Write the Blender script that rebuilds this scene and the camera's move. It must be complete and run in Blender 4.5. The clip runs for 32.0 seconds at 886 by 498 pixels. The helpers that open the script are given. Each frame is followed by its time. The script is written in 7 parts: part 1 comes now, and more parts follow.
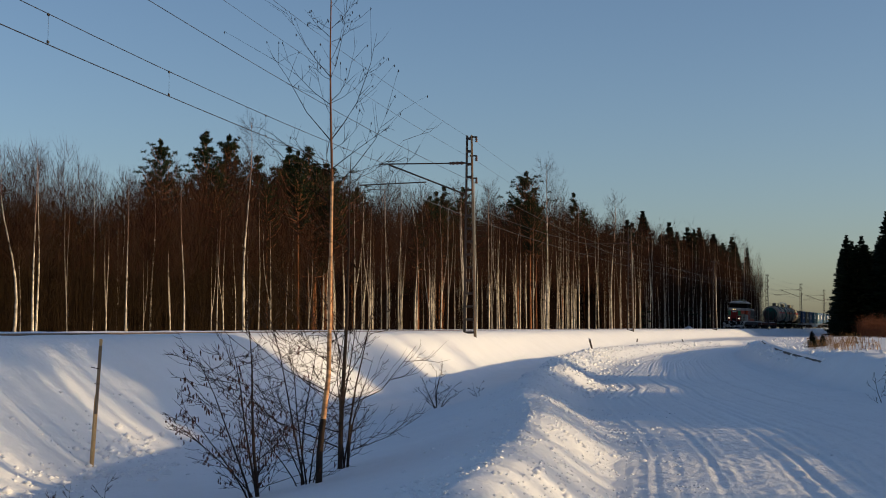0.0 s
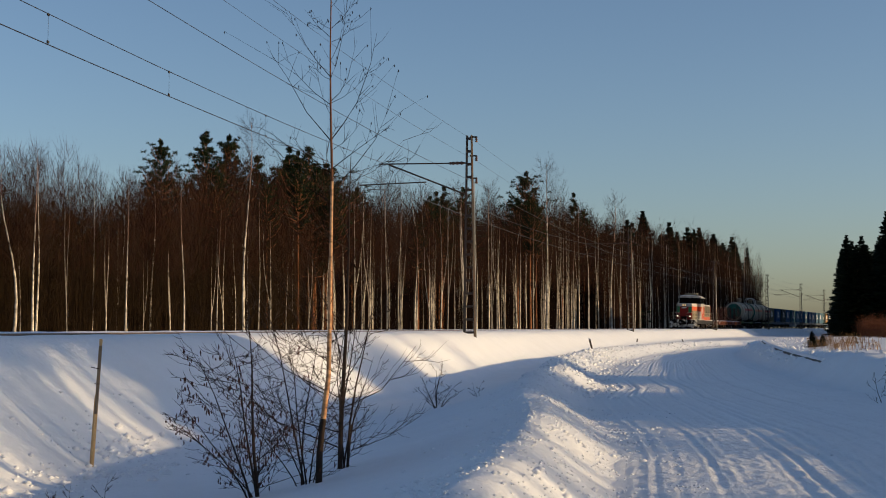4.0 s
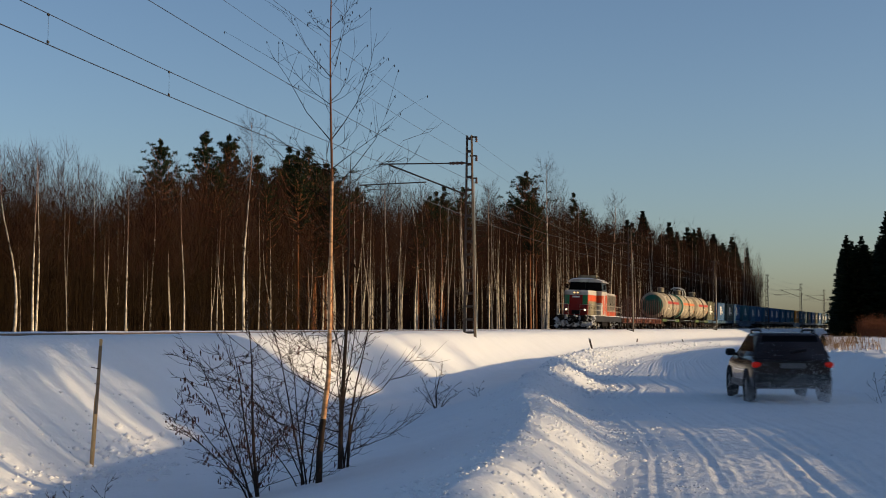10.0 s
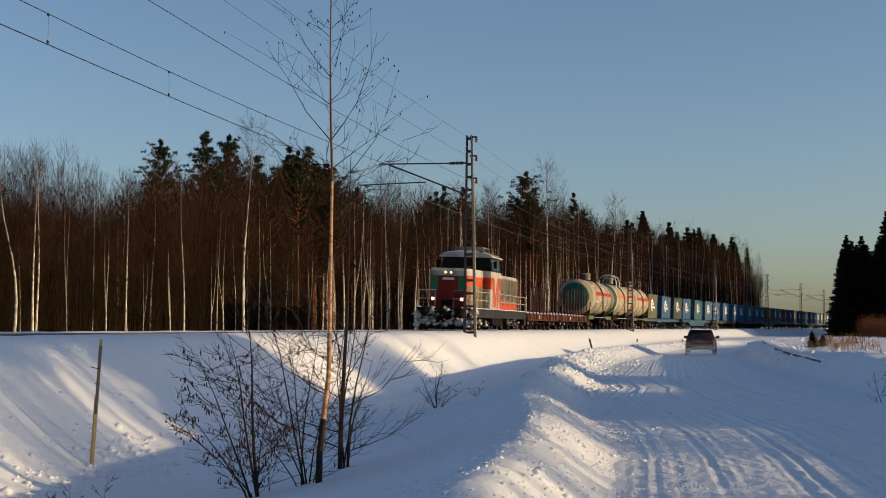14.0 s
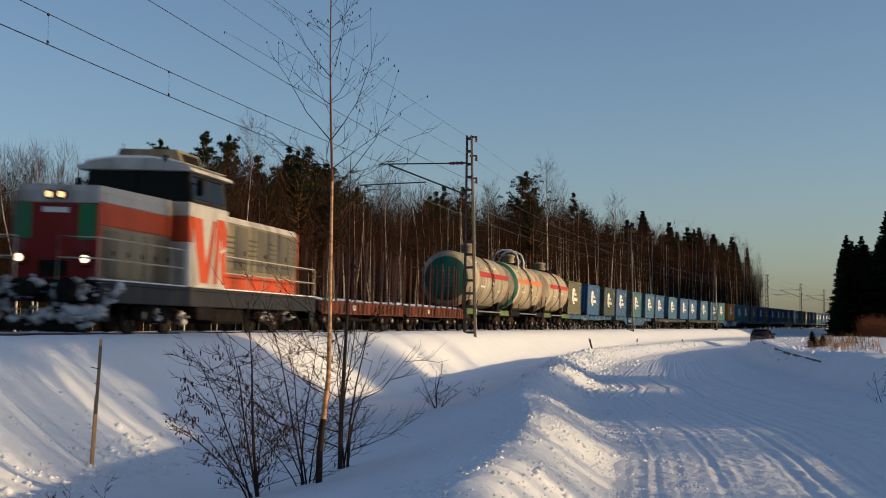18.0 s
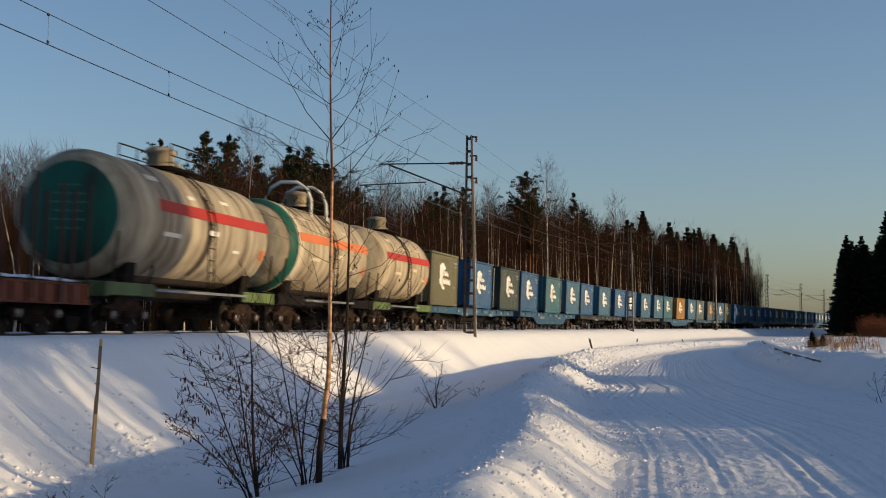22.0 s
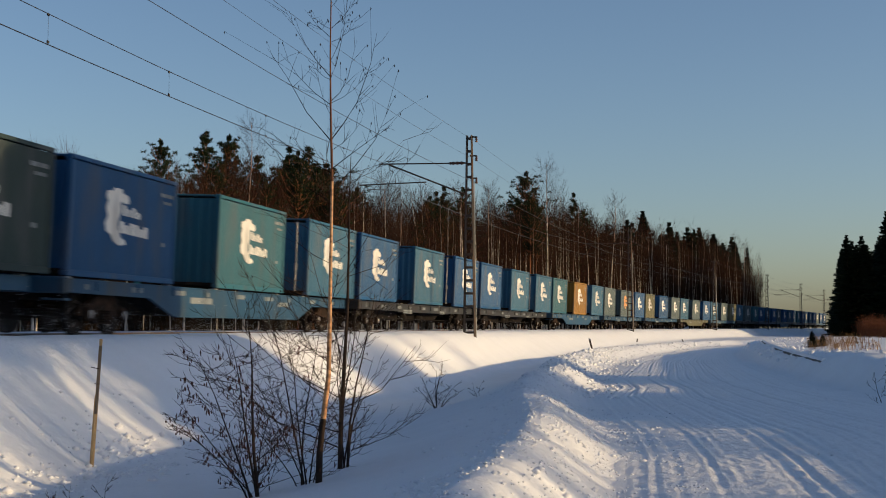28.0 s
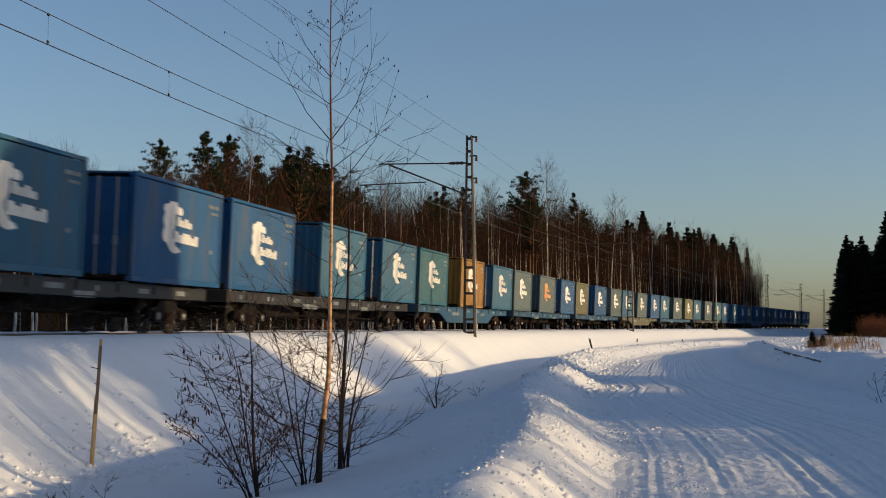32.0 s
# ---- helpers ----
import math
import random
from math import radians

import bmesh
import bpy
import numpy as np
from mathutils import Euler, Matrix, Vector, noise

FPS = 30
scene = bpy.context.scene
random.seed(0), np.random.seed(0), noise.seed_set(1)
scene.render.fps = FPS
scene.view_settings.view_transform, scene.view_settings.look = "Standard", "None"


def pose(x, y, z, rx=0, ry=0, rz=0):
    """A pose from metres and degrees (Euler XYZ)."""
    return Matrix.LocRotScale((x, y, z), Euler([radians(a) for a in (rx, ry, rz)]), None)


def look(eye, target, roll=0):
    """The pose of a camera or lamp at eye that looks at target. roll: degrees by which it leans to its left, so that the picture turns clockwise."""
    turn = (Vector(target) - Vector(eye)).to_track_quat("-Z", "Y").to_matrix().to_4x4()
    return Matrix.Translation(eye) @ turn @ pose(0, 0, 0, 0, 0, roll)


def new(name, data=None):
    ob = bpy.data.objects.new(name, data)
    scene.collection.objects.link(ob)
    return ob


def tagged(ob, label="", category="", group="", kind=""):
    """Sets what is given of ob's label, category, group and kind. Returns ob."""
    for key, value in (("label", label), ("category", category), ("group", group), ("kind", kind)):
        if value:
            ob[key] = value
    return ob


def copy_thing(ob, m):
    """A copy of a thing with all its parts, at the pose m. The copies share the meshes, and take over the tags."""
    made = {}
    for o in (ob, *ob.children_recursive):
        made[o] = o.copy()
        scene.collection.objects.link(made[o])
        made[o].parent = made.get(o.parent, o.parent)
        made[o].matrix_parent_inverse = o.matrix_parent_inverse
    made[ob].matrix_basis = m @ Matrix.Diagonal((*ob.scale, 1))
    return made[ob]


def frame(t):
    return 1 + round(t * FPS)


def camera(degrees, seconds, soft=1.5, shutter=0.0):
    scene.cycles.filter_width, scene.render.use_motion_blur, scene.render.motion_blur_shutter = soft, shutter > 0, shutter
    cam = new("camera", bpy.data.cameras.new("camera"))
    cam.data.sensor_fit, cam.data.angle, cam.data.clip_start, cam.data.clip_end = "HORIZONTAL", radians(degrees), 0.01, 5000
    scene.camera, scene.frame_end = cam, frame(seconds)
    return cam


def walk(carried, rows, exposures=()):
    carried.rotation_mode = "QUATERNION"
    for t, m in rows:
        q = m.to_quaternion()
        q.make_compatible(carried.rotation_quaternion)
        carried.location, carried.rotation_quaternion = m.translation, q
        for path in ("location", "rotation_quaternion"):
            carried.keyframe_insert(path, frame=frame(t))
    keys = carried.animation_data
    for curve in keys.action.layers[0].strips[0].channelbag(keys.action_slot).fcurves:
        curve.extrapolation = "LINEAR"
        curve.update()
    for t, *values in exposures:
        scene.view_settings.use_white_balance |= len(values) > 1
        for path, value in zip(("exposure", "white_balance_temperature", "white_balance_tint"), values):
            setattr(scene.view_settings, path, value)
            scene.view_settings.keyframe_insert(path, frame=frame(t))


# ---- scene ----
from collections import namedtuple

# ---------------------------------------------------------------- camera
EYE_Z = 1.6
PITCH = 3.27
cam = camera(35.56, 32.0, soft=1.0, shutter=0.85)
walk(cam, [(0.0, pose(0, 0, EYE_Z, 90 + PITCH, 0, 0)), (32.0, pose(0, 0, EYE_Z, 90 + PITCH, 0, 0))],
     exposures=[(0.0, 0.06, 6500, 15), (32.0, 0.06, 6500, 15)])

# ---------------------------------------------------------------- light
SUN_EL = 9.0
SUN_BACK = 11.0
world = bpy.data.worlds.new("winter_sky")
scene.world = world
world.use_nodes = True
_n = world.node_tree.nodes
_sky = _n.new("ShaderNodeTexSky")
_sky.sky_type = "NISHITA"
_sky.sun_disc = False
_sky.sun_elevation = radians(SUN_EL)
_sky.sun_rotation = radians(90 + SUN_BACK)
_sky.air_density, _sky.dust_density, _sky.ozone_density = 0.85, 1.2, 2.2
_n["Background"].inputs["Strength"].default_value = 0.145
world.node_tree.links.new(_sky.outputs["Color"], _n["Background"].inputs["Color"])
sun = new("sun", bpy.data.lights.new("sun", "SUN"))
sun.data.energy, sun.data.angle, sun.data.color = 3.85, radians(0.5), (1.0, 0.755, 0.40)
sun.matrix_world = look((math.cos(radians(SUN_BACK)) * 100, -math.sin(radians(SUN_BACK)) * 100, math.tan(radians(SUN_EL)) * 100), (0, 0, 0))


# ---------------------------------------------------------------- materials
def material(name, base, rough=0.8, metal=0.0, spots=None, grain=0.12, scale=6.0, fine=60.0, bump=0.15, bump_scale=40.0,
             dirt=None, dirt_amount=0.5, dirt_scale=1.2, stretch=(1, 1, 1), vary=0.0, spec=0.2, emit=None, power=0.0):
    """A surface with two scales of variation, stains and fine relief, in object space."""
    mat = bpy.data.materials.new(name)
    mat.use_nodes = True
    nt = mat.node_tree
    bsdf = nt.nodes["Principled BSDF"]
    bsdf.inputs["Roughness"].default_value = rough
    bsdf.inputs["Metallic"].default_value = metal
    bsdf.inputs["Specular IOR Level"].default_value = spec
    tc = nt.nodes.new("ShaderNodeTexCoord")
    mp = nt.nodes.new("ShaderNodeMapping")
    mp.inputs["Scale"].default_value = stretch
    nt.links.new(tc.outputs["Object"], mp.inputs["Vector"])

    def noise_at(sc, detail=4.0):
        n = nt.nodes.new("ShaderNodeTexNoise")
        n.inputs["Scale"].default_value, n.inputs["Detail"].default_value = sc, detail
        nt.links.new(mp.outputs["Vector"], n.inputs["Vector"])
        return n.outputs["Fac"]

    def mixed(fac, a, b, mode="MIX"):
        m = nt.nodes.new("ShaderNodeMix")
        m.data_type, m.blend_type = "RGBA", mode
        for sock, val in ((m.inputs[0], fac), (m.inputs[6], a), (m.inputs[7], b)):
            if isinstance(val, (tuple, float)):
                sock.default_value = (*val, 1.0) if isinstance(val, tuple) else val
            else:
                nt.links.new(val, sock)
        return m.outputs[2]

    def ramp(fac, lo, hi):
        r = nt.nodes.new("ShaderNodeMapRange")
        r.inputs["From Min"].default_value, r.inputs["From Max"].default_value = lo, hi
        nt.links.new(fac, r.inputs["Value"])
        return r.outputs["Result"]

    dark = tuple(c * (1 - grain) for c in base)
    lite = tuple(min(1.0, c * (1 + grain)) for c in base)
    col = mixed(ramp(noise_at(scale), 0.3, 0.7), dark, lite)
    col = mixed(ramp(noise_at(fine, 2.0), 0.3, 0.7), col, mixed(0.5, col, tuple(c * (1 - 2 * grain) for c in base)))
    if dirt:
        col = mixed(ramp(noise_at(dirt_scale, 6.0), 0.62 - 0.25 * dirt_amount, 0.72), col, dirt)
    if vary:
        info = nt.nodes.new("ShaderNodeObjectInfo")
        hsv = nt.nodes.new("ShaderNodeHueSaturation")
        r = nt.nodes.new("ShaderNodeMapRange")
        r.inputs["To Min"].default_value, r.inputs["To Max"].default_value = 1 - vary, 1 + vary
        nt.links.new(info.outputs["Random"], r.inputs["Value"])
        nt.links.new(r.outputs["Result"], hsv.inputs["Value"])
        nt.links.new(col, hsv.inputs["Color"])
        col = hsv.outputs["Color"]
    nt.links.new(col, bsdf.inputs["Base Color"])
    if bump:
        b = nt.nodes.new("ShaderNodeBump")
        b.inputs["Strength"].default_value, b.inputs["Distance"].default_value = bump, 0.02
        nt.links.new(noise_at(bump_scale, 5.0), b.inputs["Height"])
        nt.links.new(b.outputs["Normal"], bsdf.inputs["Normal"])
    if emit:
        bsdf.inputs["Emission Color"].default_value = (*emit, 1)
        bsdf.inputs["Emission Strength"].default_value = power
    return mat


def snow_material(name, base, rough, bumps, glaze=0.25):
    """Snow: faint tone changes and relief at several sizes, each a scale and a depth in metres."""
    mat = material(name, base, rough=rough, grain=0.03, scale=0.8, fine=14, bump=0, spec=glaze)
    nt = mat.node_tree
    geom = nt.nodes.new("ShaderNodeTexCoord")
    last = None
    for scale, depth, detail in bumps:
        n = nt.nodes.new("ShaderNodeTexNoise")
        n.inputs["Scale"].default_value, n.inputs["Detail"].default_value, n.inputs["Roughness"].default_value = scale, detail, 0.62
        nt.links.new(geom.outputs["Object"], n.inputs["Vector"])
        b = nt.nodes.new("ShaderNodeBump")
        b.inputs["Strength"].default_value, b.inputs["Distance"].default_value = 1.0, depth
        nt.links.new(n.outputs["Fac"], b.inputs["Height"])
        if last:
            nt.links.new(last, b.inputs["Normal"])
        last = b.outputs["Normal"]
    nt.links.new(last, nt.nodes["Principled BSDF"].inputs["Normal"])
    return mat


SNOW = snow_material("snow", (0.86, 0.87, 0.89), 0.75, ((1.6, 0.05, 3.0), (11.0, 0.022, 5.0)))
SNOW_ROAD = snow_material("packed_snow", (0.87, 0.87, 0.88), 0.55, ((5.0, 0.03, 3.0), (26.0, 0.016, 5.0)), 0.3)
SNOW_CRUST = material("snow_crust", (0.82, 0.83, 0.86), rough=0.8, grain=0.08, scale=5, fine=40, bump=0.4, bump_scale=30)
STEEL_MAST = material("weathered_steel", (0.075, 0.06, 0.05), rough=0.75, metal=0.3, grain=0.25, dirt=(0.12, 0.06, 0.035), bump_scale=60)
RAIL_STEEL = material("rail_steel", (0.18, 0.13, 0.10), rough=0.45, metal=0.7, grain=0.2)
WIRE = material("wire", (0.04, 0.035, 0.032), rough=0.5, metal=0.5, bump=0)
CERAMIC = material("insulator_ceramic", (0.10, 0.05, 0.035), rough=0.3, bump=0)
GALVANIZED = material("galvanized_steel", (0.30, 0.31, 0.32), rough=0.5, metal=0.7, grain=0.15)
STAKE_WOOD = material("stake_wood", (0.55, 0.36, 0.17), rough=0.85, grain=0.2, scale=8, stretch=(4, 4, 0.5), bump=0.4)
DARK_WOOD = material("dark_wood", (0.06, 0.045, 0.035), rough=0.9)


# ---------------------------------------------------------------- mesh helpers
class Geo:
    """Collects vertices and faces of one part."""

    def __init__(self):
        self.v, self.f, self.mi, self.sm = [], [], [], []

    def add(self, verts, faces, mi=0, smooth=False):
        o = len(self.v)
        self.v.extend(tuple(p) for p in verts)
        for q in faces:
            self.f.append(tuple(o + i for i in q))
            self.mi.append(mi)
            self.sm.append(smooth)
        return self

    def box(self, c, size, b=0.0, mi=0, m=None):
        """A box, its edges cut by b, turned by m about its centre."""
        x, y, z = (s / 2 for s in size)
        if b <= 0:
            vs = [(i * x, j * y, k * z) for i in (-1, 1) for j in (-1, 1) for k in (-1, 1)]
            fs = [(0, 1, 3, 2), (4, 6, 7, 5), (0, 4, 5, 1), (2, 3, 7, 6), (0, 2, 6, 4), (1, 5, 7, 3)]
        else:
            b = min(b, x * 0.9, y * 0.9, z * 0.9)
            vs, at = [], {}
            for i in (-1, 1):
                for j in (-1, 1):
                    for k in (-1, 1):
                        for a in range(3):
                            at[i, j, k, a] = len(vs)
                            vs.append((i * (x if a == 0 else x - b), j * (y if a == 1 else y - b), k * (z if a == 2 else z - b)))
            fs = []
            for i in (-1, 1):
                fs.append([at[i, -1, -1, 0], at[i, 1, -1, 0], at[i, 1, 1, 0], at[i, -1, 1, 0]][::i])
                fs.append([at[-1, i, -1, 1], at[-1, i, 1, 1], at[1, i, 1, 1], at[1, i, -1, 1]][::i])
                fs.append([at[-1, -1, i, 2], at[1, -1, i, 2], at[1, 1, i, 2], at[-1, 1, i, 2]][::i])
                for j in (-1, 1):
                    fs.append([at[i, j, -1, 0], at[i, j, -1, 1], at[i, j, 1, 1], at[i, j, 1, 0]][::-i * j])
                    fs.append([at[i, -1, j, 0], at[i, 1, j, 0], at[i, 1, j, 2], at[i, -1, j, 2]][::-i * j])
                    fs.append([at[-1, i, j, 1], at[-1, i, j, 2], at[1, i, j, 2], at[1, i, j, 1]][::-i * j])
                    for k in (-1, 1):
                        fs.append([at[i, j, k, 0], at[i, j, k, 1], at[i, j, k, 2]][::i * j * k])
        if m is not None:
            vs = [m @ Vector(p) for p in vs]
        return self.add([(p[0] + c[0], p[1] + c[1], p[2] + c[2]) for p in vs], fs, mi)

    def tube(self, pts, radii, n=6, mi=0, smooth=True, cap=True):
        """A tube along pts; radii one number or one for each point."""
        if not isinstance(radii, (list, tuple)):
            radii = [radii] * len(pts)
        pts = [Vector(p) for p in pts]
        vs, fs = [], []
        for i, p in enumerate(pts):
            d = (pts[min(i + 1, len(pts) - 1)] - pts[max(i - 1, 0)])
            d = d.normalized() if d.length > 1e-9 else Vector((0, 0, 1))
            a = d.cross(Vector((0, 0, 1)) if abs(d.z) < 0.9 else Vector((1, 0, 0))).normalized()
            b = d.cross(a)
            for k in range(n):
                t = 2 * math.pi * k / n
                vs.append(p + radii[i] * (math.cos(t) * a + math.sin(t) * b))
        for i in range(len(pts) - 1):
            for k in range(n):
                k2 = (k + 1) % n
                fs.append((i * n + k, i * n + k2, (i + 1) * n + k2, (i + 1) * n + k))
        self.add(vs, fs, mi, smooth)
        if cap and n > 2:
            self.add(vs[:n], [tuple(range(n))[::-1]], mi)
            self.add(vs[-n:], [tuple(range(n))], mi)
        return self

    def lathe(self, profile, axis, origin, n=24, mi=0, smooth=True):
        """Turns (along, radius) pairs about an axis 'x', 'y' or 'z' through origin."""
        vs, fs = [], []
        for u, r in profile:
            for k in range(n):
                t = 2 * math.pi * k / n
                c, s = r * math.cos(t), r * math.sin(t)
                p = {"x": (u, c, s), "y": (c, u, s), "z": (c, s, u)}[axis]
                vs.append((p[0] + origin[0], p[1] + origin[1], p[2] + origin[2]))
        for i in range(len(profile) - 1):
            for k in range(n):
                k2 = (k + 1) % n
                fs.append((i * n + k, i * n + k2, (i + 1) * n + k2, (i + 1) * n + k))
        return self.add(vs, fs, mi, smooth)

    def slab(self, outline, y0, y1, axis="x", mi=0):
        """Pushes a closed outline of (a, b) pairs from y0 to y1 along an axis."""
        n = len(outline)

        def at(a, b, w):
            return {"x": (w, a, b), "y": (a, w, b), "z": (a, b, w)}[axis]
        vs = [at(a, b, y0) for a, b in outline] + [at(a, b, y1) for a, b in outline]
        fs = [(i, (i + 1) % n, n + (i + 1) % n, n + i) for i in range(n)]
        fs += [tuple(range(n))[::-1], tuple(range(n, 2 * n))]
        return self.add(vs, fs, mi)

    def mesh(self, name, mats):
        me = bpy.data.meshes.new(name)
        me.from_pydata(self.v, [], self.f)
        for m in mats if isinstance(mats, (list, tuple)) else [mats]:
            me.materials.append(m)
        me.polygons.foreach_set("material_index", self.mi)
        me.polygons.foreach_set("use_smooth", self.sm)
        me.update()
        return me


def part(name, geo, mats, parent=None, label="", at=None):
    """Links one mesh object, under a thing or a part."""
    me = geo if isinstance(geo, bpy.types.Mesh) else geo.mesh(name, mats)
    ob = new(name, me)
    if parent is not None:
        ob.parent = parent
    if at is not None:
        ob.matrix_basis = at
    if label:
        tagged(ob, label)
    return ob


def thing(name, label, category, group="", at=None):
    ob = tagged(new(name), label, category, group)
    ob.empty_display_size = 0.3
    if at is not None:
        ob.matrix_basis = at
    return ob


def interp(table, x):
    return float(np.interp(x, [a for a, _ in table], [b for _, b in table]))


# ---------------------------------------------------------------- the railway's line
RAIL_Z = 1.446
CANT = 0.038
TRACK_X0, TRACK_Y0, TRACK_TH0 = -8.58, 32.34, 0.1815
LINE_S = np.arange(-400.0, 3000.0, 0.5)
LINE_K = 0.00105 * np.clip((LINE_S + 120) / 60, 0, 1) * np.clip((211.7 - LINE_S) / 80, 0, 1)
LINE_TH = np.cumsum(LINE_K) * 0.5
LINE_TH += TRACK_TH0 - np.interp(0, LINE_S, LINE_TH)
LINE_X = np.cumsum(np.sin(LINE_TH)) * 0.5
LINE_Y = np.cumsum(np.cos(LINE_TH)) * 0.5
LINE_X += TRACK_X0 - np.interp(0, LINE_S, LINE_X)
LINE_Y += TRACK_Y0 - np.interp(0, LINE_S, LINE_Y)


def track(s):
    """Centre of the track at s metres along it, and its heading from +y towards +x."""
    return float(np.interp(s, LINE_S, LINE_X)), float(np.interp(s, LINE_S, LINE_Y)), float(np.interp(s, LINE_S, LINE_TH))


def beside(s, d):
    """The point d metres to the road side of the track at s."""
    x, y, th = track(s)
    return x + d * math.cos(th), y - d * math.sin(th)


def along(x, y):
    """s and d of a point."""
    i = int(np.argmin((LINE_X - x) ** 2 + (LINE_Y - y) ** 2))
    th = LINE_TH[i]
    return float(LINE_S[i]), float((x - LINE_X[i]) * math.cos(th) - (y - LINE_Y[i]) * math.sin(th))


# ---------------------------------------------------------------- ground
ROAD_L = [(-200, 13.6), (-17, 13.4), (-13, 13.32), (-9, 13.0), (-6.5, 12.62), (-2, 12.1), (2.5, 11.68), (5, 11.75), (7, 11.85), (10, 11.55), (14, 10.95), (20, 10.7), (37, 10.1), (60, 10.4), (88, 10.7), (100, 11.8), (112, 14), (125, 17.5), (150, 25), (200, 42), (420, 122), (800, 262)]
ROAD_R = [(-200, 21.6), (-8, 20.6), (9, 17.5), (30, 16.3), (53, 15.0), (68, 14.6), (80, 15.4), (95, 17.2), (105, 19.0), (118, 22.5), (150, 32), (200, 49), (420, 129), (800, 269)]
DITCH = [(-200, -0.5), (15, -0.5), (45, -0.15), (80, 0.15), (130, 0.3), (800, 0.3)]
BANK_W = [(-200, 0.9), (-20, 0.95), (-16, 1.05), (-9, 1.4), (2, 1.25), (10, 1.35), (31, 1.7), (60, 1.5), (800, 1.4)]
CREST = [(-200, 0.52), (10, 0.55), (40, 0.6), (70, 0.5), (110, 0.42), (800, 0.4)]


def smooth(a, b, x):
    """Eases from 0 at a to 1 at b."""
    t = min(1.0, max(0.0, (x - a) / (b - a)))
    return t * t * (3 - 2 * t)


def ground_z(s, d, rough=True):
    """Height of the snow at s, d."""
    x, y = beside(s, d)
    dl, dr = interp(ROAD_L, s), interp(ROAD_R, s)
    ditch, crest = interp(DITCH, s), interp(CREST, s)
    big = noise.noise(Vector((x * 0.22, y * 0.22, 3.1)))
    mid = noise.noise(Vector((x * 0.9, y * 0.9, 7.7)))
    lump = 0.0
    if d < -2.4:
        z = 1.50 - 1.11 * smooth(2.5, 6.0, -d)
        z += 0.12 * big * smooth(6, 12, -d)
        far = smooth(40, 120, -d)
        z += 0.6 * far
    elif d < 2.3:
        z = RAIL_Z - 0.085 - CANT * d
        z += (0.10 + CANT * abs(d)) * smooth(0.95, 1.5, d) if d > 0 else 0.06 * smooth(0.95, 1.6, -d)
    elif d < dl:
        top = RAIL_Z - 0.005
        foot = min(5.7, dl - 3.4)
        side = dl - interp(BANK_W, s)
        if d < foot:
            t = (d - 2.3) / (foot - 2.3)
            z = top + (ditch - top) * (0.08 * t + 0.92 * smooth(0.08, 1.06, t))
            lump = 0.25 + 0.6 * smooth(0.72, 0.95, t) * smooth(-5, -10, s)
        elif d < side:
            t = (d - foot) / (side - foot)
            z = ditch + (crest - ditch) * (0.14 * t + 0.86 * max(0.0, (t - 0.25) / 0.75) ** 2)
            lump = 0.28 + 0.3 * smooth(0.8, 1.0, t) + 0.5 * (1 - smooth(0.12, 0.3, t)) * smooth(-5, -10, s)
        else:
            t = (d - side) / (dl - side)
            z = crest * (1 - 0.25 * t - 0.75 * smooth(0.1, 1.0, t))
            lump = 0.58 + 0.42 * smooth(0.0, 0.25, t) - 0.6 * t * t
    elif d < dr:
        z = -0.07
        edge = min(d - dl, dr - d)
        z += 0.05 * (1 - smooth(0.0, 0.5, edge))
    else:
        bank = interp([(-200, 1.0), (-4, 1.0), (8, 0.85), (24, 0.74), (90, 0.74), (130, 0.6), (800, 0.5)], s)
        field = interp([(-200, 0.7), (20, 0.72), (100, 0.78), (140, 0.6), (800, 0.6)], s)
        t = d - dr
        z = bank * smooth(0.0, 1.1, t) if t < 1.6 else bank + (field - bank) * smooth(1.6, 5, t)
        lump = 0.9 - 0.3 * smooth(4, 30, t)
        z += 0.10 * big * smooth(2, 8, t)
    if rough:
        z += lump * (0.06 * mid + 0.06 * big)
        if lump > 0.45:
            c = noise.noise(Vector((x * 1.9, y * 1.9, 1.3)))
            bend = 0.25 * mid
            e = 0.45 - noise.voronoi(Vector((x * 3.1 + bend, y * 2.6, 0.4)))[0][0]
            f = 0.42 - noise.voronoi(Vector((x * 7.5, y * 6.0 + bend, 0.7)))[0][0]
            patch = 0.35 + 0.9 * max(0.0, 0.5 + noise.noise(Vector((x * 0.7, y * 0.5, 9.9))))
            z += lump * (0.03 * max(0.0, c) + patch * (0.055 * e + 0.075 * max(-0.12, f) + 0.02 * noise.noise(Vector((x * 12.0, y * 8.0, 5.1)))))
        elif -2.4 < d < 6 and lump < 0.3:
            z += 0.02 * mid
    return z


def grid_steps(spans):
    out = []
    for a, b, step in spans:
        n = max(1, round((b - a) / step))
        out += [a + (b - a) * i / n for i in range(n)]
    return out + [spans[-1][1]]


S_STEPS = grid_steps([(-400, -60, 40), (-60, -26, 2), (-26, -22, 0.3), (-22, -5, 0.075), (-5, 4, 0.11), (4, 30, 0.3), (30, 70, 0.5), (70, 150, 1.2), (150, 420, 5), (420, 2900, 130)])
D_STEPS = grid_steps([(-2000, -300, 170), (-300, -40, 20), (-40, -8, 2), (-8, -2.6, 0.6), (-2.6, 2.2, 0.4), (2.2, 6.6, 0.2), (6.6, 10.4, 0.17), (10.4, 14.2, 0.078),
                      (14.2, 16, 0.6), (16, 24, 0.3), (24, 50, 1.2), (50, 150, 10), (150, 760, 61)])


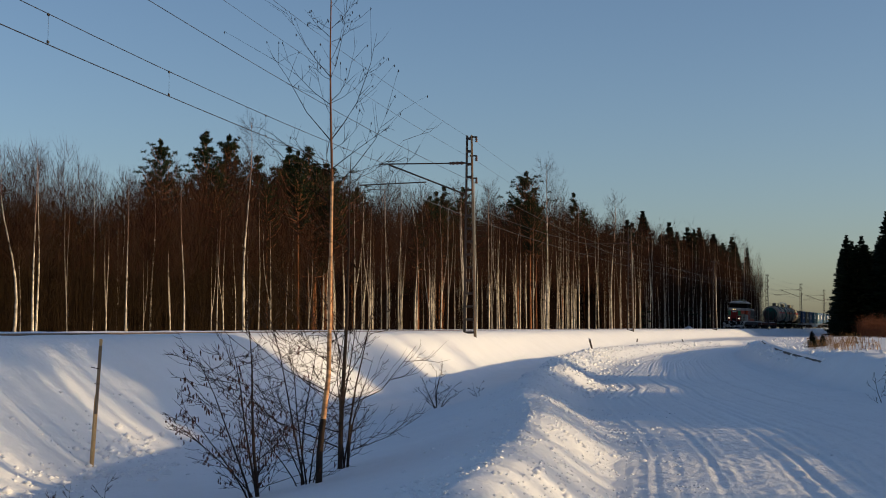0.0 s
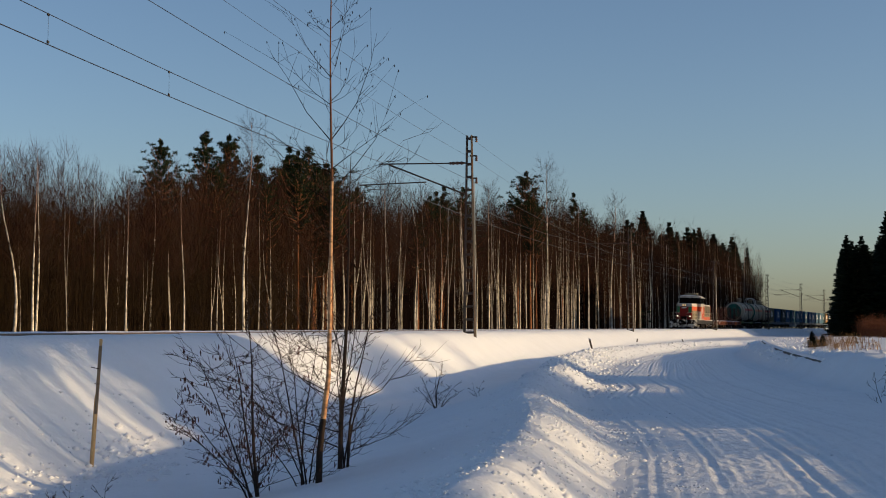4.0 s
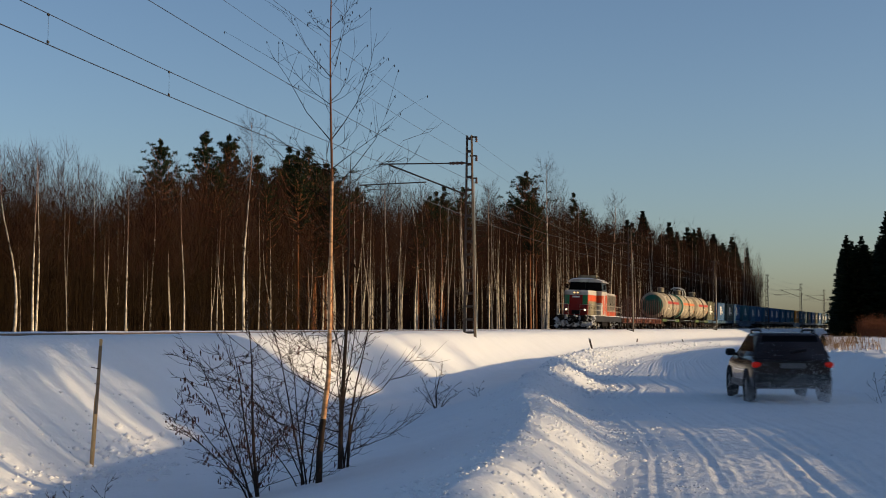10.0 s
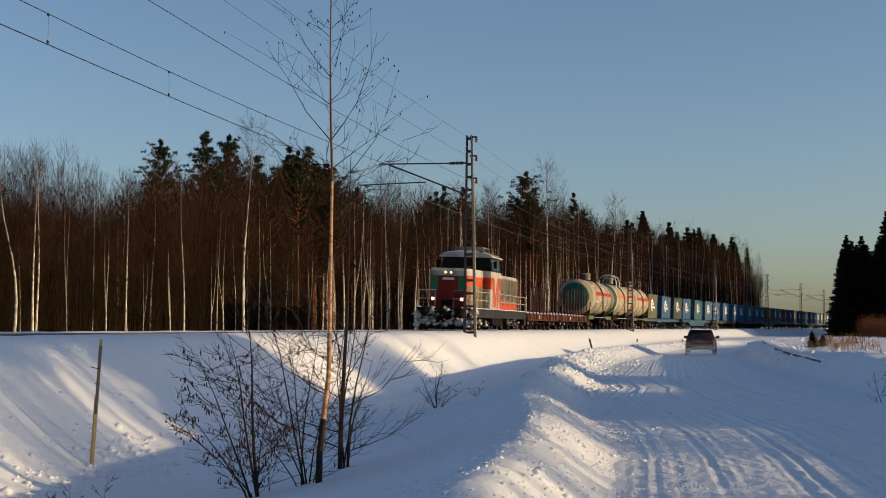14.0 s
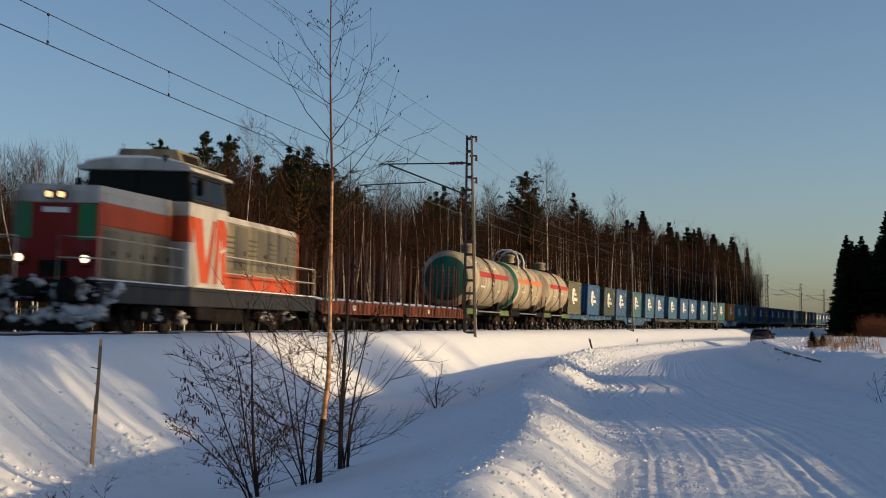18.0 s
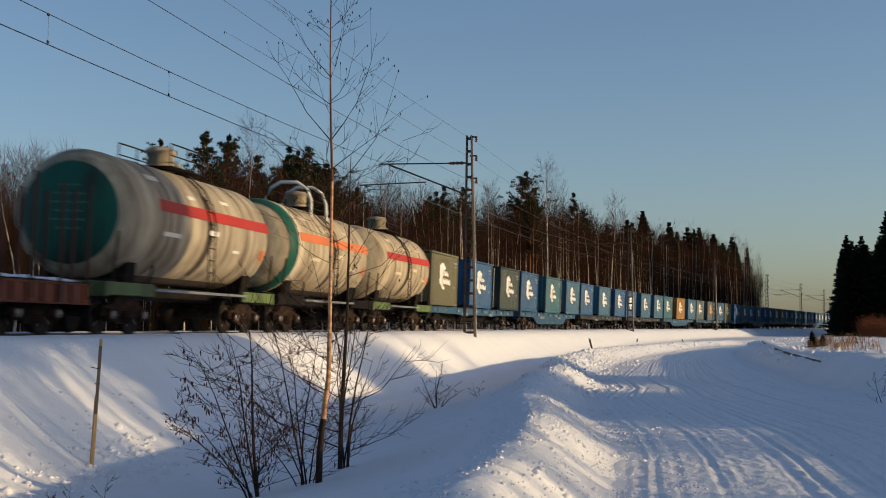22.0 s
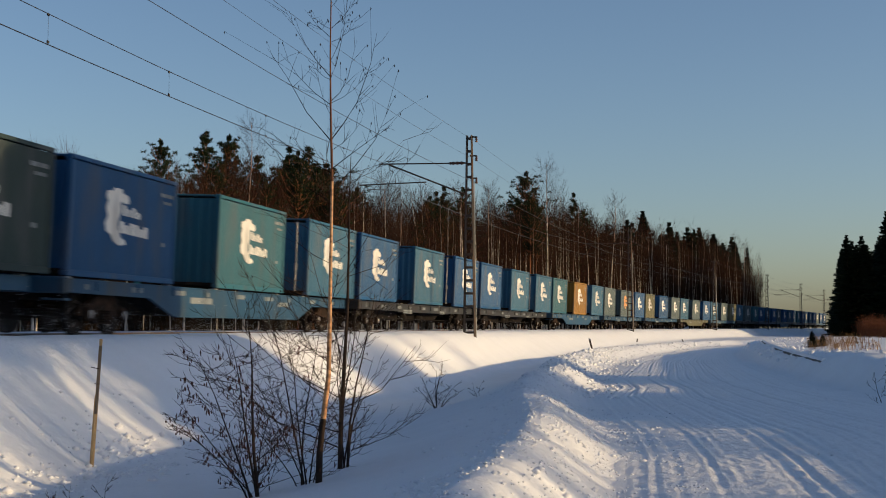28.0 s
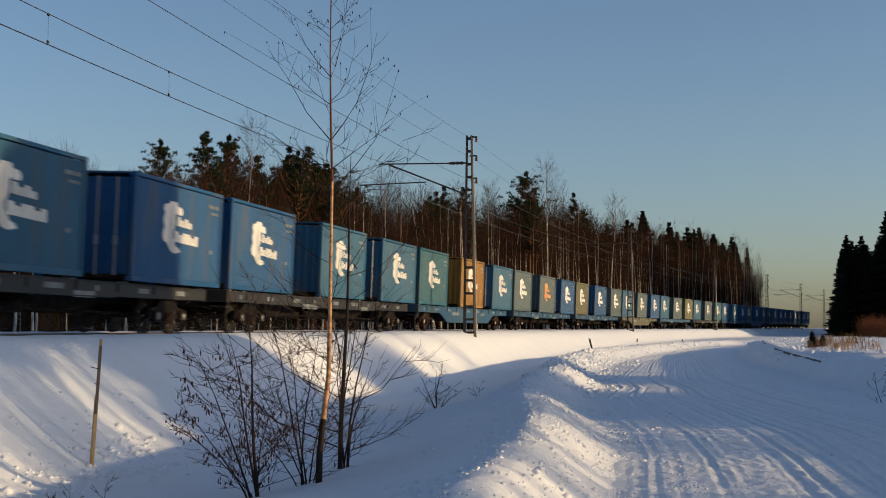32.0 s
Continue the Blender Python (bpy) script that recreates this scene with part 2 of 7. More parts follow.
def sheet(name, ss, ds, height, mat):
    vs = []
    for s in ss:
        x, y, th = track(s)
        c, sn = math.cos(th), math.sin(th)
        vs.extend((x + d * c, y - d * sn, height(s, d)) for d in ds)
    n = len(ds)
    fs = [(i * n + j, i * n + j + 1, (i + 1) * n + j + 1, (i + 1) * n + j) for i in range(len(ss) - 1) for j in range(n - 1)]
    me = bpy.data.meshes.new(name)
    me.from_pydata(vs, [], fs)
    me.materials.append(mat)
    me.polygons.foreach_set("use_smooth", [True] * len(fs))
    return new(name, me)


ground = tagged(sheet("ground", S_STEPS, D_STEPS, ground_z, SNOW), "snow-covered ground with railway embankment, ditch and ploughed banks", "ground", kind="structure")


def road_mesh():
    """Packed snow with wheel tracks pressed into it and a crumbled, scraped surface."""
    ss = grid_steps([(-200, -30, 10), (-30, -21, 0.3), (-21, -4, 0.07), (-4, 8, 0.13), (8, 30, 0.35), (30, 60, 0.6), (60, 130, 1.5), (130, 420, 8)])
    n = 230
    tracks = (0.6, 0.85, 1.3, 1.5, 1.66, 2.3, 2.5, 2.95, 3.12, 3.3, 3.66, 4.1, 4.4, 4.56, 5.0, 5.2, 5.44, 6.05, 6.2, 6.5, 6.9, 7.15, 7.7)
    vs = []
    for s in ss:
        dl, dr = interp(ROAD_L, s) - 0.12, interp(ROAD_R, s) + 0.12
        x0, y0, th = track(s)
        c, sn = math.cos(th), math.sin(th)
        w = 0.3 * noise.noise(Vector((s * 0.045, 0.0, 5.0)))
        drift = [0.16 * noise.noise(Vector((s * 0.06, k * 3.7, 1.0))) for k in range(len(tracks))]
        deep = [0.004 + 0.016 * max(0.0, 0.4 + noise.noise(Vector((s * 0.09, k * 5.1, 4.0)))) for k in range(len(tracks))]
        near = s < 12
        for j in range(n + 1):
            d = dl + (dr - dl) * j / n
            x, y = x0 + d * c, y0 - d * sn
            u = (d - dl) * 8.5 / (dr - dl) + w
            z = 0.007 * noise.noise(Vector((u * 3.6, s * 0.02, 0.5))) + 0.010 * noise.noise(Vector((u * 9.0, s * 0.05, 9.5)))
            z += 0.010 * noise.noise(Vector((x * 3.2, y * 3.2, 2.2)))
            if near:
                z += 0.022 * max(0.0, noise.noise(Vector((x * 8.0, y * 6.0, 6.2)))) + 0.009 * noise.noise(Vector((x * 17.0, y * 13.0, 3.3)))
            for k, q in enumerate(tracks):
                e = abs(u - q - drift[k])
                if e < 0.16:
                    z += 0.5 * deep[k] * math.exp(-((e - 0.085) / 0.03) ** 2) - (deep[k] if e < 0.045 else deep[k] * max(0.0, 1 - (e - 0.045) / 0.025))
            vs.append((x, y, z))
    m = n + 1
    fs = [(i * m + j, i * m + j + 1, (i + 1) * m + j + 1, (i + 1) * m + j) for i in range(len(ss) - 1) for j in range(n)]
    g = Geo()
    g.add(vs, fs, 0, True)
    return g


road = tagged(part("road", road_mesh(), SNOW_ROAD), "country road of packed snow with wheel tracks", "road", kind="structure")


def rail_geo(off):
    g = Geo()
    ss = grid_steps([(-300, -40, 20), (-40, 240, 4), (240, 1500, 60)])
    prof = [(-0.036, 0.0), (-0.036, -0.035), (-0.009, -0.05), (-0.009, -0.13), (-0.07, -0.15), (0.07, -0.15), (0.009, -0.13), (0.009, -0.05), (0.036, -0.035), (0.036, 0.0)]
    vs = []
    for s in ss:
        for a, b in prof:
            x, y = beside(s, off + a)
            vs.append((x, y, RAIL_Z - CANT * off + b))
    n = len(prof)
    g.add(vs, [(i * n + k, i * n + (k + 1) % n, (i + 1) * n + (k + 1) % n, (i + 1) * n + k) for i in range(len(ss) - 1) for k in range(n)])
    return g


for _off in (-0.76, 0.76):
    tagged(part("rail", rail_geo(_off), RAIL_STEEL), "steel railway rail half buried in snow", "rail", "rails of the track", "structure")


# ---------------------------------------------------------------- catenary masts and wires
MASTS = (-29.0, 34.3, 98.9, 161.1, 215.9, 268.0, 317.9, 370.0)


def local(s, d=0.0, z=0.0):
    """Pose at s beside the track: y along it away from the camera, x to the road side."""
    x, y, th = track(s)
    return pose(x + d * math.cos(th), y - d * math.sin(th), z, 0, 0, -math.degrees(th))


def make_mast():
    mast = thing("catenary_mast", "dark steel lattice mast carrying the railway's overhead wires", "mast", "masts along the track")
    top, foot = 9.6, -0.15
    for sx in (-1, 1):
        for sy in (-1, 1):
            g = Geo().tube([(sx * 0.26, sy * 0.12, foot), (sx * 0.11, sy * 0.07, top)], 0.04, 4, smooth=False)
            part("leg", g, STEEL_MAST, mast)
    n = 16
    for i in range(n):
        z = 0.25 + i * (top - 0.4) / (n - 1)
        w = 0.26 - 0.15 * z / top
        g = Geo()
        for sy in (-1, 1):
            g.box((0, sy * (0.12 - 0.05 * z / top), z), (2 * w, 0.03, 0.11), 0.006)
        part("rung", g, STEEL_MAST, mast)
    for i in range(n - 1):
        z0 = 0.25 + i * (top - 0.4) / (n - 1)
        z1 = z0 + (top - 0.4) / (n - 1)
        part("brace", Geo().tube([(0.25 - 0.14 * z0 / top, -0.1, z0), (0.25 - 0.14 * z1 / top, 0.08, z1)], 0.012, 4), STEEL_MAST, mast)
    part("footing", Geo().box((0, 0, -0.2), (0.75, 0.6, 0.35), 0.05), DARK_WOOD, mast)
    for z in (9.52, 8.62, 7.55):
        b = part("bracket", Geo().box((0.2, 0, z), (0.36, 0.07, 0.07), 0.01).box((0.34, 0, z - 0.06), (0.06, 0.06, 0.14), 0.01), STEEL_MAST, mast)
        part("insulator", Geo().lathe([(-0.26, 0.0), (-0.25, 0.05), (-0.2, 0.07), (-0.17, 0.04), (-0.12, 0.07), (-0.09, 0.04), (-0.03, 0.06), (-0.02, 0.0)], "z", (0.34, 0, z), 10), CERAMIC, b)
    part("top_tube", Geo().tube([(-0.1, 0, 8.28), (-4.45, 0, 8.34)], 0.035, 6), STEEL_MAST, mast)
    part("insulator", Geo().lathe([(0, 0.04), (0.05, 0.08), (0.12, 0.05), (0.2, 0.09), (0.3, 0.05), (0.4, 0.09), (0.5, 0.05), (0.6, 0.09), (0.7, 0.05), (0.78, 0.04)], "x", (-0.98, 0, 8.29), 10), CERAMIC, mast)
    part("strut", Geo().tube([(-0.1, 0, 6.75), (-3.95, 0, 8.3)], 0.045, 6), STEEL_MAST, mast)
    arm = part("registration_arm", Geo().tube([(-2.1, 0, 7.42), (-5.4, 0, 7.34)], 0.033, 6), STEEL_MAST, mast)
    part("steady_arm", Geo().tube([(-5.1, 0, 7.3), (-5.0, 0, 7.12), (-3.9, 0, 7.08)], 0.02, 5), STEEL_MAST, arm)
    part("hanger", Geo().tube([(-3.9, 0, 8.3), (-3.9, 0, 8.05), (-3.7, 0, 7.9)], 0.02, 5), STEEL_MAST, mast)
    part("downpipe", Geo().tube([(0.25, -0.05, 7.4), (0.28, -0.05, 4), (0.34, -0.05, -0.1)], 0.02, 5), GALVANIZED, mast)
    return mast


_mast = make_mast()
_mast.matrix_basis = local(MASTS[1], 3.1, 1.14)
for _i, _s in enumerate(MASTS):
    if _i != 1:
        copy_thing(_mast, local(_s, 3.1, 1.14 if _i < 4 else 1.2))


def wire(label, d, z, sag, radius, stagger=0.0):
    g = Geo()
    pts = []
    for i in range(len(MASTS) - 1):
        s0, s1 = MASTS[i], MASTS[i + 1]
        for k in range(16 if i < len(MASTS) - 2 else 17):
            t = k / 16
            x, y = beside(s0 + (s1 - s0) * t, d + stagger * (1 if i % 2 else -1) * (1 - 2 * t))
            pts.append((x, y, z - sag * 4 * t * (1 - t)))
    g.tube(pts, radius, 4, cap=False)
    return tagged(part("overhead_wire", g, WIRE), label, "wire", "overhead wires")


wire("thin dark messenger wire above the track", -0.85, 9.42, 0.35, 0.012)
wire("dark contact wire above the track", -0.9, 8.42, 0.06, 0.014, 0.15)
wire("thin feeder wire on the mast tops", 3.44, 10.42, 0.25, 0.006)
wire("thin feeder wire below the mast tops", 3.44, 9.52, 0.25, 0.006)
wire("return wire on the mast brackets", 3.44, 8.45, 0.25, 0.009)
for _i in range(len(MASTS) - 1):
    for _t in (0.12, 0.3, 0.46, 0.58, 0.72, 0.88):
        _s = MASTS[_i] + (MASTS[_i + 1] - MASTS[_i]) * _t
        _p, _q = beside(_s, -0.88)
        _zt = 9.42 - 0.35 * 4 * _t * (1 - _t)
        _g = Geo().tube([(_p, _q, _zt), (_p, _q, 8.42)], 0.005, 3, cap=False)
        _g.box((_p, _q, _zt), (0.05, 0.09, 0.07), 0.012).box((_p, _q, 8.41), (0.05, 0.09, 0.07), 0.012)
        tagged(part("dropper", _g, WIRE), "thin dropper wire with two small clamps", "wire", "droppers of the overhead line")

# ---------------------------------------------------------------- guard rail along the road
GUARD = [(14, 17.95), (30, 17.2), (42, 16.9), (56, 16.5)]
GUARD_Z = [(14, 0.44), (30, 0.56), (56, 0.68)]


# Brown-stained zinc, its base darkened to stand for the beam's shaded side.
SHADED_ZINC = material("shaded_zinc", (0.11, 0.10, 0.09), rough=0.7, metal=0.2, grain=0.25, dirt=(0.10, 0.06, 0.04), dirt_amount=0.5)


def guard_rail():
    rail = thing("guard_rail", "grey steel guard rail half buried in the roadside snow", "guard rail")
    g = Geo()
    ss = grid_steps([(14, 56, 1.5)])
    prof = [(0.0, 0.16), (0.05, 0.12), (0.05, 0.05), (0.0, 0.01), (0.05, -0.03), (0.05, -0.10), (0.0, -0.14), (-0.012, -0.14), (0.035, -0.1), (0.035, -0.03), (-0.015, 0.01), (0.035, 0.05), (0.035, 0.12), (-0.012, 0.16)]
    vs = []
    for s in ss:
        for a, b in prof:
            vs.append((*beside(s, interp(GUARD, s) - a), interp(GUARD_Z, s) + b))
    n = len(prof)
    g.add(vs, [(i * n + k, i * n + (k + 1) % n, (i + 1) * n + (k + 1) % n, (i + 1) * n + k) for i in range(len(ss) - 1) for k in range(n)])
    part("beam", g, SHADED_ZINC, rail)
    for s in range(16, 56, 4):
        x, y = beside(s, interp(GUARD, s) + 0.09)
        part("post", Geo().box((x, y, interp(GUARD_Z, s) - 0.3), (0.1, 0.06, 0.9), 0.01), GALVANIZED, rail)
    cap = Geo()
    line = [s * 0.5 for s in range(28, 112)]
    rng = random.Random(3)
    cap.tube([(*beside(s, interp(GUARD, s) + 0.06), interp(GUARD_Z, s) + 0.15 + 0.015 * rng.random()) for s in line], [0.075 + 0.03 * rng.random() for _ in line], 8)
    part("snow_cap", cap, SNOW, rail, "thick ridge of snow on the beam")


guard_rail()

# ---------------------------------------------------------------- trees
BIRCH_BARK = material("birch_bark", (0.72, 0.62, 0.48), rough=0.75, grain=0.15, scale=5, fine=30, dirt=(0.035, 0.026, 0.02), dirt_amount=0.8, dirt_scale=2.6, stretch=(1.2, 1.2, 1.3), bump=0.2, vary=0.35)
YOUNG_BARK = material("young_birch_bark", (0.76, 0.40, 0.19), rough=0.55, grain=0.2, scale=6, dirt=(0.14, 0.06, 0.03), dirt_amount=0.65, dirt_scale=5, stretch=(1, 1, 4), bump=0.2)
TWIG = material("birch_twigs", (0.030, 0.013, 0.0075), spec=0.06, rough=0.8, grain=0.3, scale=1.5, bump=0, vary=0.3)
# Reddish-brown crown twigs, lighter than TWIG to carry the sun on the tops.
SUNLIT_TWIG = material("sunlit_crown_twigs", (0.052, 0.024, 0.014), spec=0.05, rough=0.85, grain=0.3, scale=1.0, bump=0)
EDGE_TWIG = material("edge_twigs", (0.030, 0.018, 0.0085), spec=0.06, rough=0.85, grain=0.3, scale=1.0, bump=0)
GREY_TWIG = material("grey_twigs", (0.040, 0.023, 0.015), spec=0.06, rough=0.85, grain=0.25, scale=1.5, bump=0, vary=0.2)
# Twig brown taken near black: the shade under the trees is in the colour.
SHADED_TWIG = material("shaded_twigs", (0.011, 0.0055, 0.0035), spec=0.04, rough=0.9, grain=0.3, scale=1.0, bump=0)
# Dark bare twigs; on stems inside the woods this tone stands for shade.
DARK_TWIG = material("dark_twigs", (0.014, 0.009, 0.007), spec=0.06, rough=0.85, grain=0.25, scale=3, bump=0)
UPPER_BARK = material("upper_birch_bark", (0.34, 0.21, 0.14), rough=0.8, grain=0.25, scale=4, bump=0.1, vary=0.2)
PINE_BARK = material("pine_bark", (0.34, 0.13, 0.05), rough=0.9, grain=0.3, scale=3, fine=25, dirt=(0.08, 0.05, 0.04), dirt_amount=0.5, dirt_scale=2, stretch=(2, 2, 0.8), bump=0.5, vary=0.2)
SPRUCE_BARK = material("spruce_bark", (0.12, 0.085, 0.065), spec=0.06, rough=0.9, grain=0.3, scale=4, bump=0.5)
PINE_NEEDLES = material("pine_needles", (0.024, 0.035, 0.014), spec=0.06, rough=0.75, grain=0.35, scale=0.8, bump=0, vary=0.2)
SPRUCE_NEEDLES = material("spruce_needles", (0.014, 0.022, 0.011), spec=0.06, rough=0.8, grain=0.35, scale=0.8, bump=0, vary=0.2)


def stem_path(rng, h, lean, wobble, n=9):
    a, ph = rng.uniform(0, 6.28), rng.uniform(0, 6.28)
    pts = []
    for i in range(n + 1):
        t = i / n
        w = wobble * math.sin(ph + 4.2 * t) * t
        pts.append(Vector((lean * h * t * t * math.cos(a) + w, lean * h * t * t * math.sin(a) + 0.7 * wobble * math.cos(1.3 * ph + 5 * t) * t, h * t)))
    return pts


def at_path(pts, t):
    f = t * (len(pts) - 1)
    i = min(int(f), len(pts) - 2)
    return pts[i].lerp(pts[i + 1], f - i)


def grow(g, rng, p, d, length, r, depth, kids, spread, n=3, up=0.15, mi=0):
    """A bent shoot from p along d with smaller shoots on it."""
    d = d.normalized()
    bend = Vector((rng.uniform(-1, 1), rng.uniform(-1, 1), rng.uniform(-0.4, 0.9))) * 0.22
    mid = p + d * length * 0.5 + bend * length * 0.25
    end = p + (d + bend + Vector((0, 0, up))).normalized() * length
    g.tube([p, mid, end], [r, r * 0.7, r * 0.3], n, mi, cap=False)
    if depth <= 0:
        return
    for k in range(kids):
        t = rng.uniform(0.25, 1.0)
        q = p.lerp(mid, t * 2) if t < 0.5 else mid.lerp(end, t * 2 - 1)
        side = Vector((rng.gauss(0, 1), rng.gauss(0, 1), rng.gauss(0, 0.6))).normalized()
        grow(g, rng, q, d + side * spread, length * rng.uniform(0.35, 0.6), max(r * 0.5, 0.0035), depth - 1, max(2, kids - 1), spread, n, up, mi)


def birch_meshes(seed, h, r0, bare, twig_mat, lean=0.03, limbs=52, thick=0.011, wobble=0.03):
    rng = random.Random(seed)
    pts = stem_path(rng, h, lean * rng.uniform(0.2, 1.2), wobble * h)
    if seed % 3 == 1:
        base = at_path(pts, 0.3)
        side = Vector((math.cos(seed), math.sin(seed), 0))
        fork = [base + side * h * 0.07 * math.sin(1.9 * t) + Vector((0, 0, h * 0.62 * t)) for t in (0, 0.25, 0.5, 0.75, 1.0)]
    else:
        fork = None
    rad = [0.92 * r0 * (1.0 - i / len(pts)) ** 1.35 + 0.005 for i in range(len(pts))]
    cut = 6 + seed % 3
    trunk = Geo().tube(pts[:cut + 1], rad[:cut + 1], 7, cap=False).tube(pts[cut:], rad[cut:], 6, 1, cap=False)
    crown = Geo()
    if fork:
        trunk.tube(fork, [r0 * 0.55, r0 * 0.45, r0 * 0.33, r0 * 0.2, 0.008], 6)
    for i in range(limbs):
        t = bare + (0.985 - bare) * (i + rng.random()) / limbs
        a = rng.uniform(0, 6.28)
        steep = rng.uniform(0.7, 1.5)
        d = Vector((math.cos(a), math.sin(a), steep))
        ln = h * rng.uniform(0.12, 0.22) * (1.15 - 0.75 * (t - bare) / (1 - bare))
        grow(crown, rng, at_path(fork, min(1, (t - bare) / (1 - bare))) if fork and i % 3 == 0 else at_path(pts, t), d, ln, max(thick, r0 * 0.28 * (1 - t)), 2, 5, 0.75, 3, 0.1)
    return trunk.mesh("trunk", [BIRCH_BARK, UPPER_BARK]), crown.mesh("crown", twig_mat)


def needle_tuft(g, rng, c, r, n, flat=0.6, mi=0):
    for k in range(n):
        d = Vector((rng.gauss(0, 1), rng.gauss(0, 1), rng.gauss(0.25, flat))).normalized()
        s = d.cross(Vector((rng.uniform(-1, 1), rng.uniform(-1, 1), rng.uniform(-1, 1)))).normalized() * r * 0.09
        q = c + d * r * rng.uniform(0.1, 0.35)
        e = c + d * r * rng.uniform(0.7, 1.1)
        g.add([q - s, q + s, e], [(0, 1, 2)], mi)


def pine_meshes(seed, h, r0, bare):
    """A pine: bare reddish trunk and a pointed crown of upswept limbs with needle tufts."""
    rng = random.Random(seed)
    pts = stem_path(rng, h, 0.015, 0.008 * h)
    trunk = Geo().tube(pts, [r0 * (1.0 - 0.9 * i / (len(pts) - 1)) for i in range(len(pts))], 8)
    crown = Geo()
    wood = Geo()
    n = 12
    for i in range(n):
        q = i / (n - 1)
        t = bare + (0.975 - bare) * q
        a0 = rng.uniform(0, 6.28)
        reach = h * 0.165 * (0.7 + 2.2 * q if q < 0.18 else 1.32 * (1 - q) ** 0.95) * rng.uniform(0.7, 1.2) + 0.08
        m = 5 if q < 0.85 else 3
        for k in range(m):
            a = a0 + 6.28 * k / m + rng.uniform(-0.35, 0.35)
            p = at_path(pts, t) + Vector((0, 0, rng.uniform(-0.3, 0.2)))
            d = Vector((math.cos(a), math.sin(a), 0.12 + 0.55 * q + rng.uniform(-0.1, 0.2)))
            ln = reach * rng.uniform(0.5, 1.25)
            e = p + d * ln + Vector((0, 0, 0.28 * ln))
            wood.tube([p, p + d * ln * 0.6, e], [0.05 * (1.15 - q), 0.034 * (1.15 - q), 0.012], 4, cap=False)
            for j in range(8):
                u = 0.25 + 0.78 * j / 7
                c = p.lerp(e, u) + Vector((rng.gauss(0, 1), rng.gauss(0, 1), rng.gauss(0.2, 0.5))) * ln * 0.13 * u
                needle_tuft(crown, rng, c, (0.24 + 0.12 * (1 - q)) * rng.uniform(0.7, 1.4), 28, 0.3)
    needle_tuft(crown, rng, pts[-1] - Vector((0, 0, 0.2)), 0.26, 16, 1.6)
    return trunk.mesh("trunk", PINE_BARK), crown.mesh("crown", PINE_NEEDLES), wood.mesh("limbs", PINE_BARK)


def spruce_meshes(seed, h, r0, bare=0.06, width=0.17):
    rng = random.Random(seed)
    pts = stem_path(rng, h, 0.01, 0.003 * h)
    trunk = Geo().tube(pts, [r0 * (1.0 - 0.96 * i / (len(pts) - 1)) for i in range(len(pts))], 7)
    crown = Geo()
    n = int(34 + h * 0.8)
    for i in range(n):
        t = bare + (0.985 - bare) * i / (n - 1)
        reach = h * width * (1 - t) ** 0.82 * rng.uniform(0.75, 1.15) + 0.10
        m = 7 if t < 0.9 else 5
        a0 = rng.uniform(0, 6.28)
        for k in range(m):
            a = a0 + 6.28 * k / m + rng.uniform(-0.35, 0.35)
            p = at_path(pts, min(0.985, t + rng.uniform(-2.4, 2.4) * min(1, 3 * (1 - t)) / n))
            ln = reach * rng.uniform(0.6, 1.25)
            out = Vector((math.cos(a), math.sin(a), 0))
            side = Vector((-math.sin(a), math.cos(a), 0))
            for j in range(7):
                u = (j + 0.6) / 7
                drop = (-0.5 + 0.55 * t) * u * ln + 0.22 * u * u * ln
                c = p + out * ln * u + Vector((0, 0, drop))
                w = 0.42 * ln * (1.15 - u) + 0.14
                for sg in (-1, 1):
                    tip = c + side * sg * w + out * 0.25 * w + Vector((0, 0, -0.25 * w - rng.uniform(0, 0.12)))
                    b = out * (0.095 * ln + 0.07)
                    crown.add([c - b, c + b, tip], [(0, 1, 2)])
                    crown.add([c - b * 0.6, c + b * 0.6, c + side * sg * w * 0.4 + Vector((0, 0, -0.22 - 0.1 * w))], [(0, 1, 2)])
            crown.add([p + out * ln * 0.8 - side * 0.1, p + out * ln * 0.8 + side * 0.1, p + out * ln * 1.08 + Vector((0, 0, -0.16 * ln))], [(0, 1, 2)])
    return trunk.mesh("trunk", SPRUCE_BARK), crown.mesh("crown", SPRUCE_NEEDLES)


BIRCHES = [birch_meshes(10 + i, 12.0, 0.10 + 0.012 * (i % 3), (0.45, 0.52, 0.38, 0.58, 0.48, 0.55)[i], GREY_TWIG if i in (2,) else TWIG, (0.02, 0.07, 0.03, 0.012, 0.05, 0.03)[i], 66, 0.008, wobble=(0.022, 0.04, 0.03, 0.016, 0.06, 0.03)[i]) for i in range(6)]
PINES = [pine_meshes(30 + i, 14.0, 0.17, (0.5, 0.42, 0.6)[i]) for i in range(3)]
SPRUCES = [spruce_meshes(40 + i, 14.0, 0.17, 0.06, (0.17, 0.14, 0.19)[i]) for i in range(3)]
KINDS = {"birch": (BIRCHES, 12.0, "bare birch with white bark and reddish-brown twigs", "birch_tree"),
         "pine": (PINES, 14.0, "tall pine with reddish trunk and dark green crown", "pine_tree"),
         "spruce": (SPRUCES, 14.0, "dark green conical spruce", "spruce_tree")}


